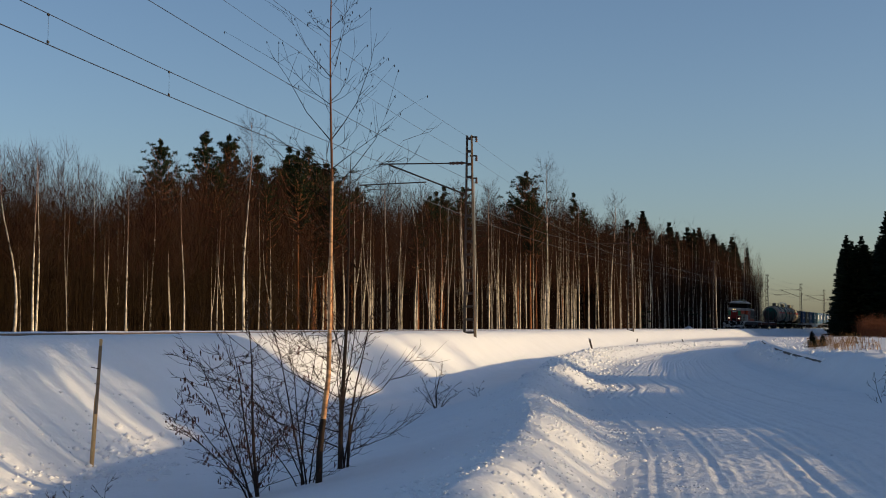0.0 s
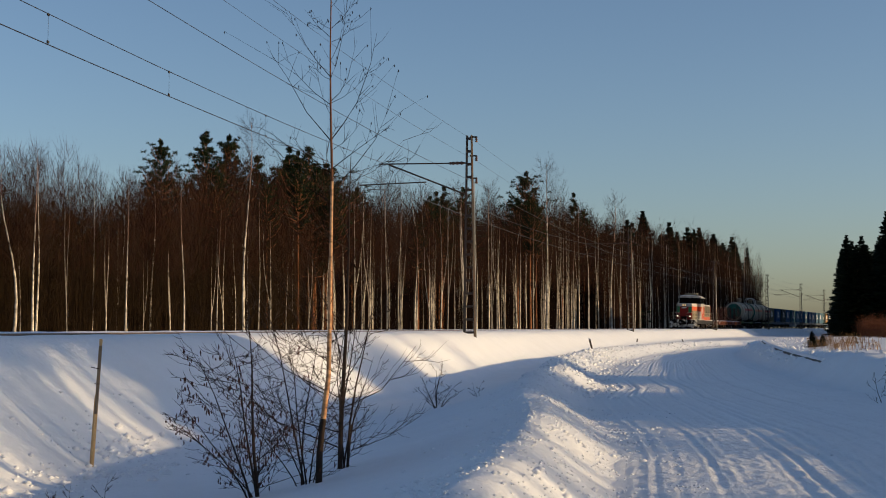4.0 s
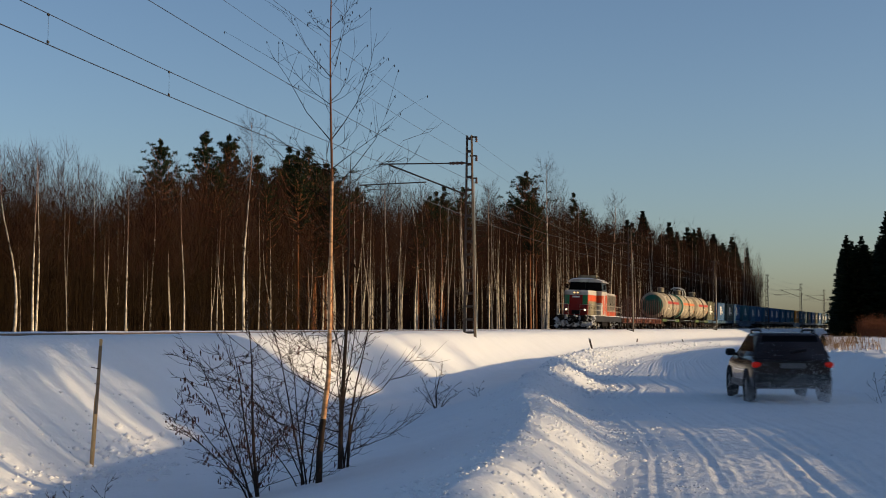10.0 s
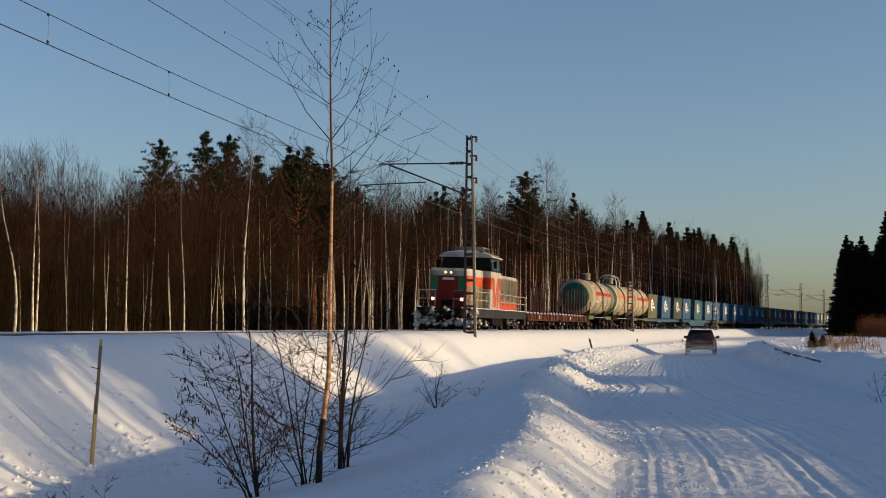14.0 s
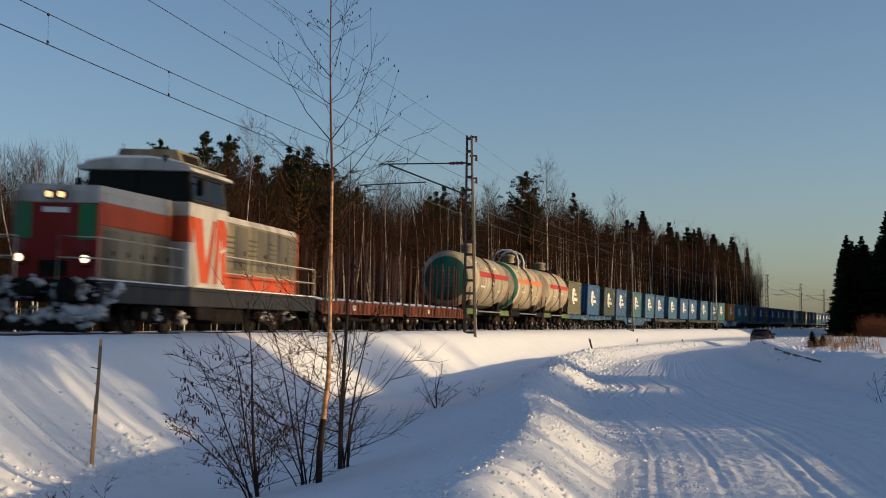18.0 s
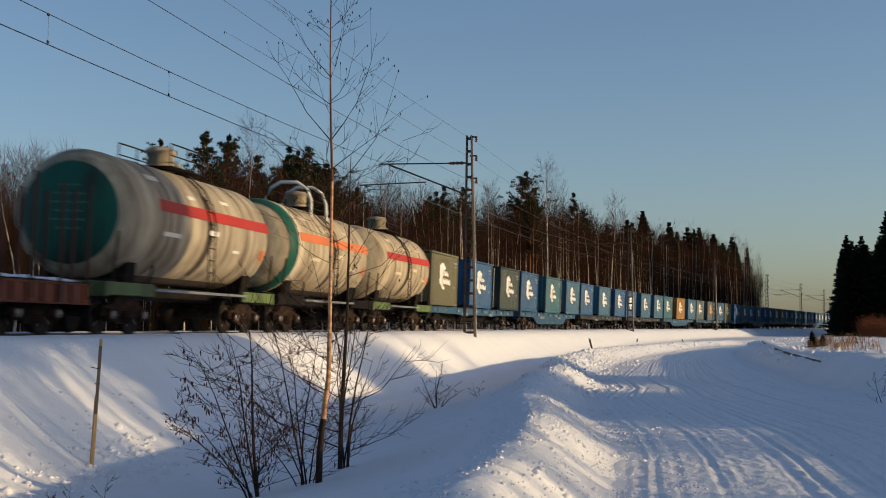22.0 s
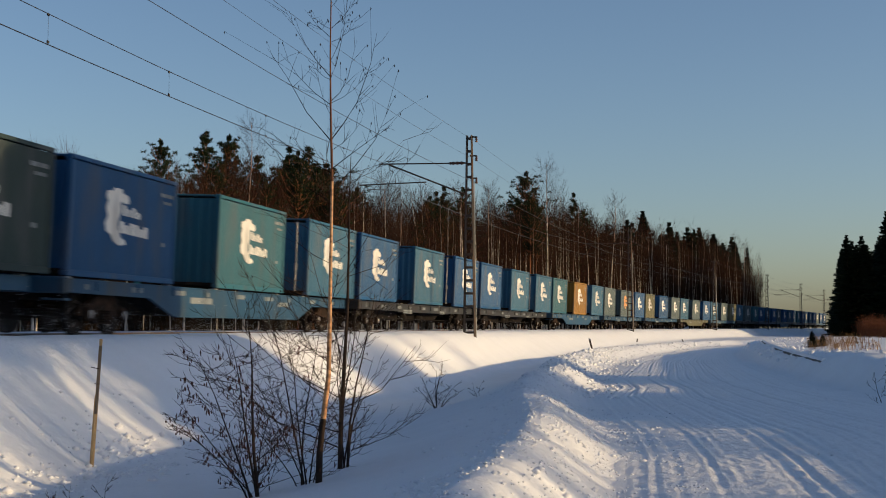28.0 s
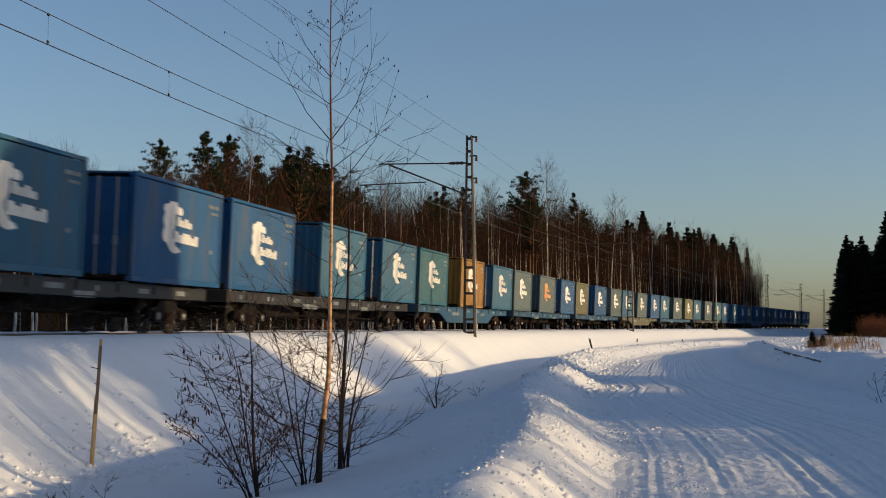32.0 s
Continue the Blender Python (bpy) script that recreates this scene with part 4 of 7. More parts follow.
def multi_stem(name, label, x, y, stems, seed, bark, catkins=0, droop=0.0):
    """A clump of stems; each stem a height, a lean in x and y, and a radius."""
    rng = random.Random(seed)
    bush = thing(name, label, "shrub", "young growth by the ditch", at=pose(x, y, on_ground(x, y, -0.1)))
    for h, lx, ly, r, nb in stems:
        x0, y0 = rng.uniform(-0.06, 0.06), rng.uniform(-0.06, 0.06)
        pts = [Vector((x0 + lx * h * t * (0.5 + 0.5 * t) + 0.02 * math.sin(7 * t + h), y0 + ly * h * t, h * t)) for t in (0, 0.15, 0.3, 0.5, 0.7, 0.85, 1.0)]
        stem = part("stem", Geo().tube(pts, [r * (1 - 0.88 * t) for t in (0, 0.15, 0.3, 0.5, 0.7, 0.85, 1.0)], 7), bark, bush)
        g = Geo()
        tips = []
        for i in range(nb):
            t = 0.08 + 0.88 * (i + rng.random()) / nb
            p = at_path(pts, t)
            a = rng.uniform(0, 6.28)
            d = Vector((math.cos(a), math.sin(a), rng.uniform(0.15, 0.8)))
            ln = h * rng.uniform(0.26, 0.5) * (1.1 - 0.6 * t)
            grow(g, rng, p, d, ln, max(0.0036, r * 0.3 * (1.1 - t)), 2, 3, 0.5, 3, 0.24 - droop)
            tips += [p + d.normalized() * ln * rng.uniform(0.4, 1.05) + Vector((rng.gauss(0, 0.05), rng.gauss(0, 0.05), 0.08 * ln)) for _ in range(3)]
        part("twig_work", g, bark, stem)
        if catkins:
            c = Geo()
            for p in tips[:catkins]:
                k = rng.uniform(0.02, 0.035)
                c.tube([p, p + Vector((rng.gauss(0, 0.004), 0, -k)), p + Vector((0, 0, -2 * k))], [0.004, 0.008, 0.003], 5)
                if rng.random() < 0.5:
                    q = p + Vector((rng.gauss(0, 0.03), rng.gauss(0, 0.03), rng.gauss(0, 0.03)))
                    c.tube([q, q + Vector((0, 0, -0.022)), q + Vector((0, 0, -0.03))], [0.004, 0.011, 0.003], 5)
            tagged(part("catkin_cluster", c, CATKIN, stem), "dark catkins and cones", kind="stuff")
    return bush


young_birch()
multi_stem("alder_bush", "leafless alder bush hung with dark catkins beside the ditch", -2.13, 15.6,
           ((2.15, -0.07, 0.05, 0.024, 22), (1.75, -0.40, 0.0, 0.015, 16), (1.9, -0.16, -0.1, 0.017, 17), (1.3, 0.16, 0.1, 0.010, 10), (1.2, -0.75, 0.05, 0.012, 12), (1.0, -1.05, 0.0, 0.010, 10)), 15, ALDER, 44, 0.1)
multi_stem("birch_saplings", "clump of dark leafless saplings beside the young birch", -1.27, 17.6,
           ((4.1, 0.03, 0.02, 0.034, 22), (2.0, 0.10, 0.0, 0.020, 9), (1.5, 0.22, 0.1, 0.015, 7), (1.7, -0.06, 0.1, 0.015, 7), (1.3, 0.32, -0.05, 0.013, 6), (2.3, 0.16, -0.1, 0.018, 9)), 16, ALDER)
multi_stem("birch_suckers", "thin bare shoots round the foot of the birch", -1.62, 16.2,
           ((2.3, -0.24, 0.1, 0.014, 14), (1.9, -0.12, -0.1, 0.012, 12), (1.5, -0.5, 0.0, 0.010, 11), (1.7, 0.28, 0.05, 0.010, 11), (1.2, 0.5, 0.1, 0.008, 8), (2.1, 0.12, -0.1, 0.011, 11), (1.2, -0.8, 0.0, 0.009, 8)), 17, ALDER)
multi_stem("small_shrub", "small bare shrub at the foot of the embankment", -0.15, 33.0, ((1.1, 0.15, 0.0, 0.018, 8), (0.85, -0.4, 0.1, 0.015, 7), (0.75, 0.7, 0.0, 0.013, 6), (0.6, -0.9, 0.0, 0.012, 5), (1.0, 0.0, 0.2, 0.014, 7), (0.55, 1.1, 0.0, 0.011, 5)), 18, ALDER)
multi_stem("small_shrub", "low bare twigs standing out of the snow", 0.9, 36.5, ((0.5, 0.2, 0.0, 0.008, 4), (0.45, -0.3, 0.1, 0.008, 4)), 19, ALDER)
multi_stem("small_shrub", "few dark buds and twigs out of the ditch snow", -4.2, 15.6, ((0.42, -0.1, 0.0, 0.006, 4), (0.34, -0.4, 0.1, 0.006, 3), (0.3, 0.2, 0.0, 0.005, 3)), 20, ALDER, 6)
multi_stem("small_shrub", "single bare shoot out of the ditch snow", -3.85, 15.7, ((0.5, 0.05, 0.0, 0.006, 4),), 22, ALDER, 3)
multi_stem("small_shrub", "bare shrub on the snowy road shoulder", 9.4, 29.5, ((0.9, 0.3, 0.0, 0.012, 7), (0.8, -0.2, 0.1, 0.012, 6), (0.7, 0.6, 0.1, 0.010, 5)), 23, ALDER)


def snow_stake():
    x, y = -5.17, 20.4
    z = on_ground(x, y)
    st = thing("snow_stake", "weathered wooden marker stake leaning in the snow", "stake", at=pose(x, y, z - 0.3, 0, 3.2, 0))
    part("shaft", Geo().tube([(0, 0, 0.1), (0.0, 0, 0.5), (0.004, 0, 1.28), (0.0, 0, 1.36)], [0.030, 0.034, 0.032, 0.024], 6, smooth=False), STAKE_WOOD, st)
    part("upper_shaft", Geo().box((0.016, -0.024, 1.58), (0.046, 0.028, 1.0), 0.006), DARK_STAKE, st, "greyed upper board nailed to the stake")
    part("top_tip", Geo().box((0.016, -0.024, 2.13), (0.044, 0.026, 0.1), 0.008), STAKE_WOOD, st, "bare pale end of the board")
    part("nail", Geo().tube([(-0.1, -0.045, 1.76), (0.02, -0.04, 1.74)], 0.006, 5), RUNNING_IRON, st)
    part("nail", Geo().tube([(-0.03, -0.045, 1.52), (0.04, -0.04, 1.52)], 0.006, 5), RUNNING_IRON, st)


DARK_STAKE = material("greyed_wood", (0.20, 0.15, 0.10), rough=0.9, grain=0.25, scale=9, stretch=(4, 4, 0.5), bump=0.4)
RUNNING_IRON = material("old_iron", (0.05, 0.035, 0.03), rough=0.8, metal=0.4)
snow_stake()


def marker_post(x, y, h, lean):
    t = thing("marker_post", "short dark marker post leaning out of the snow", "post", "posts in the snow bank", at=pose(x, y, on_ground(x, y, -0.15), 0, lean, 0))
    part("shaft", Geo().box((0, 0, h / 2 + 0.1), (0.09, 0.07, h + 0.2), 0.015), DARK_WOOD, t)
    part("snow_cap", Geo().lathe([(h + 0.17, 0.06), (h + 0.22, 0.05), (h + 0.25, 0.0)], "z", (0, 0, 0), 8), SNOW, t)


marker_post(7.2, 66.5, 0.5, -14)
marker_post(16.5, 118.0, 0.25, 10)
marker_post(23.5, 135.0, 0.25, -25)

# ---------------------------------------------------------------- growth on the field across the road


def tussock_mesh(seed, n, h, w, mat):
    rng = random.Random(seed)
    g = Geo()
    for i in range(n):
        p = Vector((rng.gauss(0, w), rng.gauss(0, w), -0.05))
        e = p + Vector((rng.gauss(0, 0.22 * h), rng.gauss(0, 0.22 * h), h * rng.uniform(0.4, 1.0)))
        g.tube([p, p.lerp(e, 0.55) + Vector((0, 0, 0.08 * h)), e], [0.012, 0.009, 0.004], 3, cap=False)
        for k in range(3):
            q = p.lerp(e, rng.uniform(0.35, 1.0))
            g.tube([q, q + Vector((rng.gauss(0, 0.12), rng.gauss(0, 0.12), rng.uniform(0.02, 0.2))) * h], [0.007, 0.003], 3, cap=False)
    return g.mesh("stalks", mat)


_grass = [tussock_mesh(70 + i, 34, 0.85, 0.36, DRY_GRASS) for i in range(3)]
_red = [tussock_mesh(80 + i, 90, 2.1, 0.5, RED_SHOOTS) for i in range(3)]
_rng = random.Random(9)
for _i in range(17):
    _y = _rng.uniform(50, 76)
    _x = _y * _rng.uniform(0.268, 0.335)
    _s, _d = along(_x, _y)
    if _d < interp(ROAD_R, _s) + 1.3:
        continue
    _t = thing("grass_tussock", "tall dry golden-brown grass and weeds in the snow", "grass", "dry weeds on the field")
    _k = _rng.uniform(0.4, 0.78)
    _t.matrix_basis = pose(_x, _y, on_ground(_x, _y), 0, 0, 50 * _i) @ Matrix.Diagonal((_k, _k, _k, 1))
    tagged(part("stalk_tuft", _grass[_i % 3], None, _t), "dry stalks", kind="stuff")
for _i in range(26):
    _y = _rng.uniform(112, 145)
    _x = _y * _rng.uniform(0.307, 0.35)
    _t = thing("red_willow", "thicket of reddish-brown willow shoots behind the weeds", "shrub", "willow shoots on the field")
    _k = _rng.uniform(0.75, 1.1)
    _t.matrix_basis = pose(_x, _y, on_ground(_x, _y), 0, 0, 50 * _i) @ Matrix.Diagonal((_k, _k, _k, 1))
    tagged(part("stalk_tuft", _red[_i % 3], None, _t), "thin reddish shoots", kind="stuff")
for _x, _y, _k in ((16.55, 62.0, 0.092), (17.7, 64.5, 0.07), (22.9, 104, 0.06)):
    _s, _d = along(_x, _y)
    _t = thing("spruce_seedling", "small green spruce seedling standing in the snowy field", "tree", "seedlings on the field")
    _t.matrix_basis = pose(_x, _y, on_ground(_x, _y, -0.05), 0, 0, 30) @ Matrix.Diagonal((_k * 1.7, _k * 1.7, _k * 0.62, 1))
    for _nm, _me in zip(("trunk", "crown"), SPRUCES[0]):
        part(_nm, _me, None, _t)


def clumps(name, seed, spots, label):
    """Loose lumps of ploughed snow."""
    rng = random.Random(seed)
    g = Geo()
    for s0, s1, off0, off1, n, r0, r1 in spots:
        for i in range(n):
            s = rng.uniform(s0, s1)
            d = interp(ROAD_L, s) + rng.gauss((off0 + off1) / 2, (off1 - off0) / 3)
            if i % 9:
                s, d = s_ + rng.gauss(0, 4 * r1), d_ + rng.gauss(0, 3 * r1)
            else:
                s_, d_ = s, d
            x, y = beside(s, d)
            r = r0 + (r1 - r0) * rng.random() ** 4
            c = Vector((x, y, max(ground_z(s, d), 0.0 if d > interp(ROAD_L, s) else -9) + 0.05 * r))
            j = [rng.uniform(0.65, 1.25) for _ in range(8)]
            vs = [c + Vector((sx * r * j[(k + 3) % 8], sy * r * j[(k + 5) % 8], sz * r * 0.7 * j[k])) for k, (sx, sy, sz) in enumerate(((1, 0, 0.2), (0.6, 0.8, -0.2), (-0.4, 0.9, 0.2), (-1, 0.1, -0.1), (-0.5, -0.8, 0.1), (0.5, -0.9, -0.1), (0.1, 0.1, 1.0), (0, 0, -0.9)))]
            g.add(vs, [(0, 1, 6), (1, 2, 6), (2, 3, 6), (3, 4, 6), (4, 5, 6), (5, 0, 6), (1, 0, 7), (2, 1, 7), (3, 2, 7), (4, 3, 7), (5, 4, 7), (0, 5, 7)], 0, True)
    return tagged(part(name, g, SNOW_CRUST), label, "snow", kind="stuff")


clumps("snow_lumps", 6, ((-22, -3, -1.2, 0.2, 5600, 0.003, 0.026), (-22, 12, -1.5, -0.8, 2200, 0.004, 0.036), (12, 60, -2.0, -1.0, 900, 0.02, 0.10), (-22, 30, -2.2, 0.5, 1500, 0.005, 0.030), (-14, -2, -1.7, 0.3, 1400, 0.004, 0.026), (30, 75, -1.8, 0.3, 700, 0.015, 0.09), (70, 100, -1.8, 0.3, 300, 0.03, 0.14), (-22, -3, -0.9, 0.4, 260, 0.02, 0.055), (1, 14, -1.3, 0.2, 700, 0.02, 0.10), (14, 40, -1.2, 0.2, 700, 0.03, 0.13)), "loose lumps of ploughed snow on the road bank")
clumps("ditch_lumps", 7, ((-16, -7, -8.6, -6.6, 520, 0.01, 0.06), (-17, -8, -7.9, -6.9, 420, 0.02, 0.10)), "crumbled snow at the embankment's foot")


def field_lumps():
    rng = random.Random(14)
    g = Geo()
    for i in range(1500):
        s = rng.uniform(15, 110)
        d = interp(ROAD_R, s) + 0.5 + abs(rng.gauss(0, 4))
        x, y = beside(s, d)
        r = 0.03 + 0.10 * rng.random() ** 2
        g.lathe([(-r * 0.5, r * 0.8), (0.0, r), (r * 0.45, r * 0.6), (r * 0.62, 0.0)], "z", (x, y, ground_z(s, d)), 6)
    return tagged(part("field_lumps", g, SNOW_CRUST), "uneven lumps of old snow on the field", "snow", kind="stuff")


field_lumps()


def snow_heap(s, d, r, h):
    x, y = beside(s, d)
    rng = random.Random(31)
    g = Geo()
    n = 16
    vs = [(r * u * math.cos(6.2832 * k / n) * rng.uniform(0.85, 1.1), r * u * math.sin(6.2832 * k / n) * rng.uniform(0.85, 1.1), h * (1 - u) ** 0.8 * rng.uniform(0.85, 1.1) - 0.1 * (u == 1.0)) for u in (1.0, 0.75, 0.5, 0.25, 0.08) for k in range(n)]
    fs = [(i * n + k, i * n + (k + 1) % n, (i + 1) * n + (k + 1) % n, (i + 1) * n + k) for i in range(4) for k in range(n)] + [tuple(4 * n + k for k in range(n))]
    g.add(vs, fs, 0, True)
    t = thing("snow_heap", "heap of cleared snow before the far wood", "snow", at=pose(x, y, ground_z(s, d, False)))
    part("mound", g, SNOW, t)


snow_heap(206, -8.5, 2.8, 1.5)


# ---------------------------------------------------------------- the train
def train_front(t):
    """How far along the track the engine's front is at t seconds."""
    if t < 17:
        return 11.0 + 11.15 * (17 - t)
    u = t - 17
    return 11.0 - 11.15 * u + 0.0525 * u * u


def paint(name, base, **kw):
    opts = dict(rough=0.55, grain=0.13, scale=1.1, fine=22, dirt=tuple(0.45 * c + 0.05 for c in base), dirt_amount=0.45, dirt_scale=1.3, stretch=(1, 1, 0.3), bump=0.12, vary=0.12)
    opts.update(kw)
    return material(name, base, **opts)


BLUE = paint("blue_paint", (0.014, 0.078, 0.185))
STEEL_BLUE = paint("steel_blue_paint", (0.028, 0.110, 0.185))
TEAL = paint("teal_paint", (0.026, 0.115, 0.150))
GREY_BLUE = paint("grey_blue_paint", (0.078, 0.112, 0.118))
OLIVE = paint("olive_paint", (0.125, 0.118, 0.062))
DARK_GREEN = paint("dark_green_paint", (0.026, 0.044, 0.042))
OCHRE = paint("ochre_paint", (0.27, 0.135, 0.022))
LOGO_WHITE = paint("logo_white", (0.72, 0.70, 0.64), dirt_amount=0.2)
LETTERING = paint("faded_lettering", (0.22, 0.24, 0.24))
DIM_LETTERING = paint("dim_lettering", (0.06, 0.15, 0.115))
LOGO_ORANGE = paint("logo_orange", (0.70, 0.32, 0.10))
RUNNING = material("black_running_gear", (0.012, 0.010, 0.009), spec=0.06, rough=0.8, grain=0.3, scale=5, dirt=(0.03, 0.022, 0.018), dirt_amount=0.4, dirt_scale=4)
RUST_GEAR = material("rusty_running_gear", (0.028, 0.018, 0.013), spec=0.06, rough=0.85, grain=0.3, scale=5, dirt=(0.06, 0.035, 0.022), dirt_amount=0.5, dirt_scale=5)
WHEEL_STEEL = material("wheel_steel", (0.025, 0.02, 0.017), spec=0.06, rough=0.6, metal=0.2, grain=0.25)
WHEEL_TREAD = material("wheel_tread", (0.25, 0.23, 0.21), rough=0.4, metal=0.8, grain=0.1)
SILL_BLUE = paint("wagon_blue", (0.022, 0.075, 0.14), dirt=(0.06, 0.07, 0.075), dirt_amount=0.6)
SILL_GREY = paint("wagon_grey", (0.034, 0.035, 0.034), dirt=(0.04, 0.03, 0.026), dirt_amount=0.7)
SILL_OLIVE = paint("wagon_olive", (0.11, 0.105, 0.06), dirt=(0.06, 0.05, 0.045), dirt_amount=0.6)
BROWN = paint("wagon_brown", (0.14, 0.036, 0.016), dirt=(0.06, 0.026, 0.018), dirt_amount=0.6)
RUST_ORANGE = paint("wagon_rust_orange", (0.25, 0.065, 0.022), dirt=(0.09, 0.035, 0.02), dirt_amount=0.5)
DARK_BROWN = paint("stanchion_brown", (0.05, 0.014, 0.009), dirt=(0.03, 0.014, 0.010), dirt_amount=0.6)
GREEN_SILL = paint("sill_green", (0.11, 0.16, 0.05), dirt=(0.05, 0.06, 0.03), dirt_amount=0.6)
TANK_CREAM = material("tank_cream", (0.48, 0.405, 0.275), rough=0.6, grain=0.24, scale=0.9, fine=9, dirt=(0.125, 0.09, 0.06), dirt_amount=0.85, dirt_scale=1.3, stretch=(1, 2.2, 0.35), bump=0.15)
TANK_GREY = material("tank_grey", (0.44, 0.375, 0.265), rough=0.6, grain=0.24, scale=0.9, fine=9, dirt=(0.115, 0.085, 0.06), dirt_amount=0.9, dirt_scale=1.2, stretch=(1, 2.2, 0.35), bump=0.15)
TANK_GRIME = material("tank_grime", (0.10, 0.075, 0.052), rough=0.8, grain=0.35, scale=2.5, fine=14, dirt=(0.03, 0.024, 0.018), dirt_amount=0.7, dirt_scale=2.5)
TANK_GREEN = paint("tank_green", (0.007, 0.095, 0.066), dirt=(0.02, 0.03, 0.024), dirt_amount=0.65)
TANK_RIM = material("tank_rim_cream", (0.58, 0.50, 0.36), rough=0.6, grain=0.12, scale=1.2)
STRIPE_RED = paint("stripe_red", (0.42, 0.035, 0.02), dirt_amount=0.25)
STRIPE_ORANGE = paint("stripe_orange", (0.58, 0.16, 0.05), dirt_amount=0.3)
ENGINE_ORANGE = paint("engine_orange", (0.50, 0.072, 0.020), dirt=(0.16, 0.03, 0.015), dirt_amount=0.5)
ENGINE_WHITE = paint("engine_white", (0.50, 0.47, 0.42), dirt=(0.20, 0.17, 0.13), dirt_amount=0.65)
ENGINE_BEIGE = paint("engine_beige", (0.27, 0.225, 0.14), dirt=(0.06, 0.05, 0.035), dirt_amount=0.9)
ENGINE_DIRTY = paint("engine_sooty", (0.13, 0.115, 0.085), dirt=(0.04, 0.035, 0.03), dirt_amount=0.7)
ENGINE_RED = paint("engine_red", (0.20, 0.010, 0.006), dirt_amount=0.35)
ENGINE_GREEN = paint("engine_green", (0.02, 0.17, 0.06), dirt_amount=0.3)
ENGINE_FRAME = paint("engine_frame_grey", (0.020, 0.019, 0.018), dirt=(0.04, 0.037, 0.034), dirt_amount=0.5)
HANDRAIL = material("handrail_paint", (0.42, 0.38, 0.30), rough=0.6, grain=0.15)
DARK_GLASS = material("dark_window_glass", (0.004, 0.004, 0.005), rough=0.12, grain=0.05, bump=0, spec=0.1)
LAMP_GLOW = material("lit_headlamp", (0.9, 0.85, 0.7), rough=0.3, bump=0, emit=(1.0, 0.80, 0.52), power=2.6)
SMALL_GLOW = material("lit_top_lamp", (0.9, 0.7, 0.4), rough=0.3, bump=0, emit=(1.0, 0.60, 0.24), power=2.0)
DIRTY_SNOW = material("soiled_snow", (0.62, 0.62, 0.62), rough=0.8, grain=0.2, scale=4, fine=25, dirt=(0.16, 0.14, 0.12), dirt_amount=0.8, dirt_scale=3.0, bump=0.5, bump_scale=14)
RUBBER = material("black_rubber", (0.018, 0.018, 0.018), rough=0.85, grain=0.2)


def wheelset(parent, y, r=0.5):
    g = Geo().lathe([(-0.95, 0.0), (-0.95, 0.08), (0.95, 0.08), (0.95, 0.0)], "x", (0, 0, 0), 8, smooth=False)
    for sx in (-1, 1):
        c = 0.76 * sx
        g.lathe([(c - 0.07, 0.0), (c - 0.07, r - 0.1), (c - 0.075, r - 0.03), (c + 0.06, r), (c + 0.065, r - 0.07), (c + 0.03, r - 0.12), (c + 0.02, 0.14), (c + 0.1, 0.12), (c + 0.1, 0.0)]
                if sx > 0 else [(c + 0.07, 0.0), (c + 0.07, r - 0.1), (c + 0.075, r - 0.03), (c - 0.06, r), (c - 0.065, r - 0.07), (c - 0.03, r - 0.12), (c - 0.02, 0.14), (c - 0.1, 0.12), (c - 0.1, 0.0)], "x", (0, 0, 0), 20, smooth=False)
        for k in range(4):
            a = k * math.pi / 2
            g.box((c + 0.05 * sx, 0.27 * math.cos(a), 0.27 * math.sin(a)), (0.05, 0.07, 0.07), 0.01, 1)
    return part("wheelset", g, [WHEEL_STEEL, WHEEL_TREAD], parent, at=pose(0, y, r))


def bogie(parent, y, mat=RUNNING, base=1.85):
    """A two-axle bogie about y: cast side frames, springs, bolster."""
    b = part("bogie", Geo().box((0, y, 0.62), (2.0, 0.42, 0.28), 0.04).box((0, y, 0.85), (0.7, 0.7, 0.22), 0.04), mat, parent)
    h = base / 2
    for sx in (-1, 1):
        g = Geo().slab([(y - h - 0.32, 0.46), (y - h - 0.30, 0.66), (y - h + 0.2, 0.74), (y - 0.42, 0.93), (y + 0.42, 0.93), (y + h - 0.2, 0.74), (y + h + 0.30, 0.66), (y + h + 0.32, 0.46),
                        (y + h - 0.2, 0.46), (y + h - 0.42, 0.36), (y + 0.4, 0.28), (y - 0.4, 0.28), (y - h + 0.42, 0.36), (y - h + 0.2, 0.46)], sx * 0.98 - 0.07, sx * 0.98 + 0.07)
        part("side_frame", g, mat, b)
        for yy in (y - 0.14, y + 0.14):
            part("spring", Geo().lathe([(0.32 + 0.03 * k, 0.07 + 0.018 * (k % 2)) for k in range(10)], "z", (sx * 1.08, yy, 0), 8, smooth=False), RUST_GEAR, b)
        for yy in (y - h, y + h):
            part("axle_box", Geo().box((sx * 1.08, yy, 0.5), (0.2, 0.3, 0.3), 0.05).lathe([(sx * 1.2, 0.0), (sx * 1.2, 0.09), (sx * 1.15, 0.11)], "x", (0, yy, 0.5), 10, 1), [RUST_GEAR, WHEEL_TREAD], b)
    for yy in (y - h, y + h):
        wheelset(b, yy)
    return b


def coupler(parent, y, way):
    g = Geo().box((0, y + way * 0.15, 1.0), (0.24, 0.5, 0.24), 0.04).box((0.03, y + way * 0.42, 1.0), (0.42, 0.26, 0.32), 0.07)
    return part("coupler", g, RUNNING, parent)


def bars(geo, x, y, z, sizes, h, gap=0.05, proud=0.004):
    """A row of plain bars for small lettering on a side that faces +x."""
    for w in sizes:
        geo.box((x + proud, y + w / 2, z), (0.008, w, h))
        y += w + gap


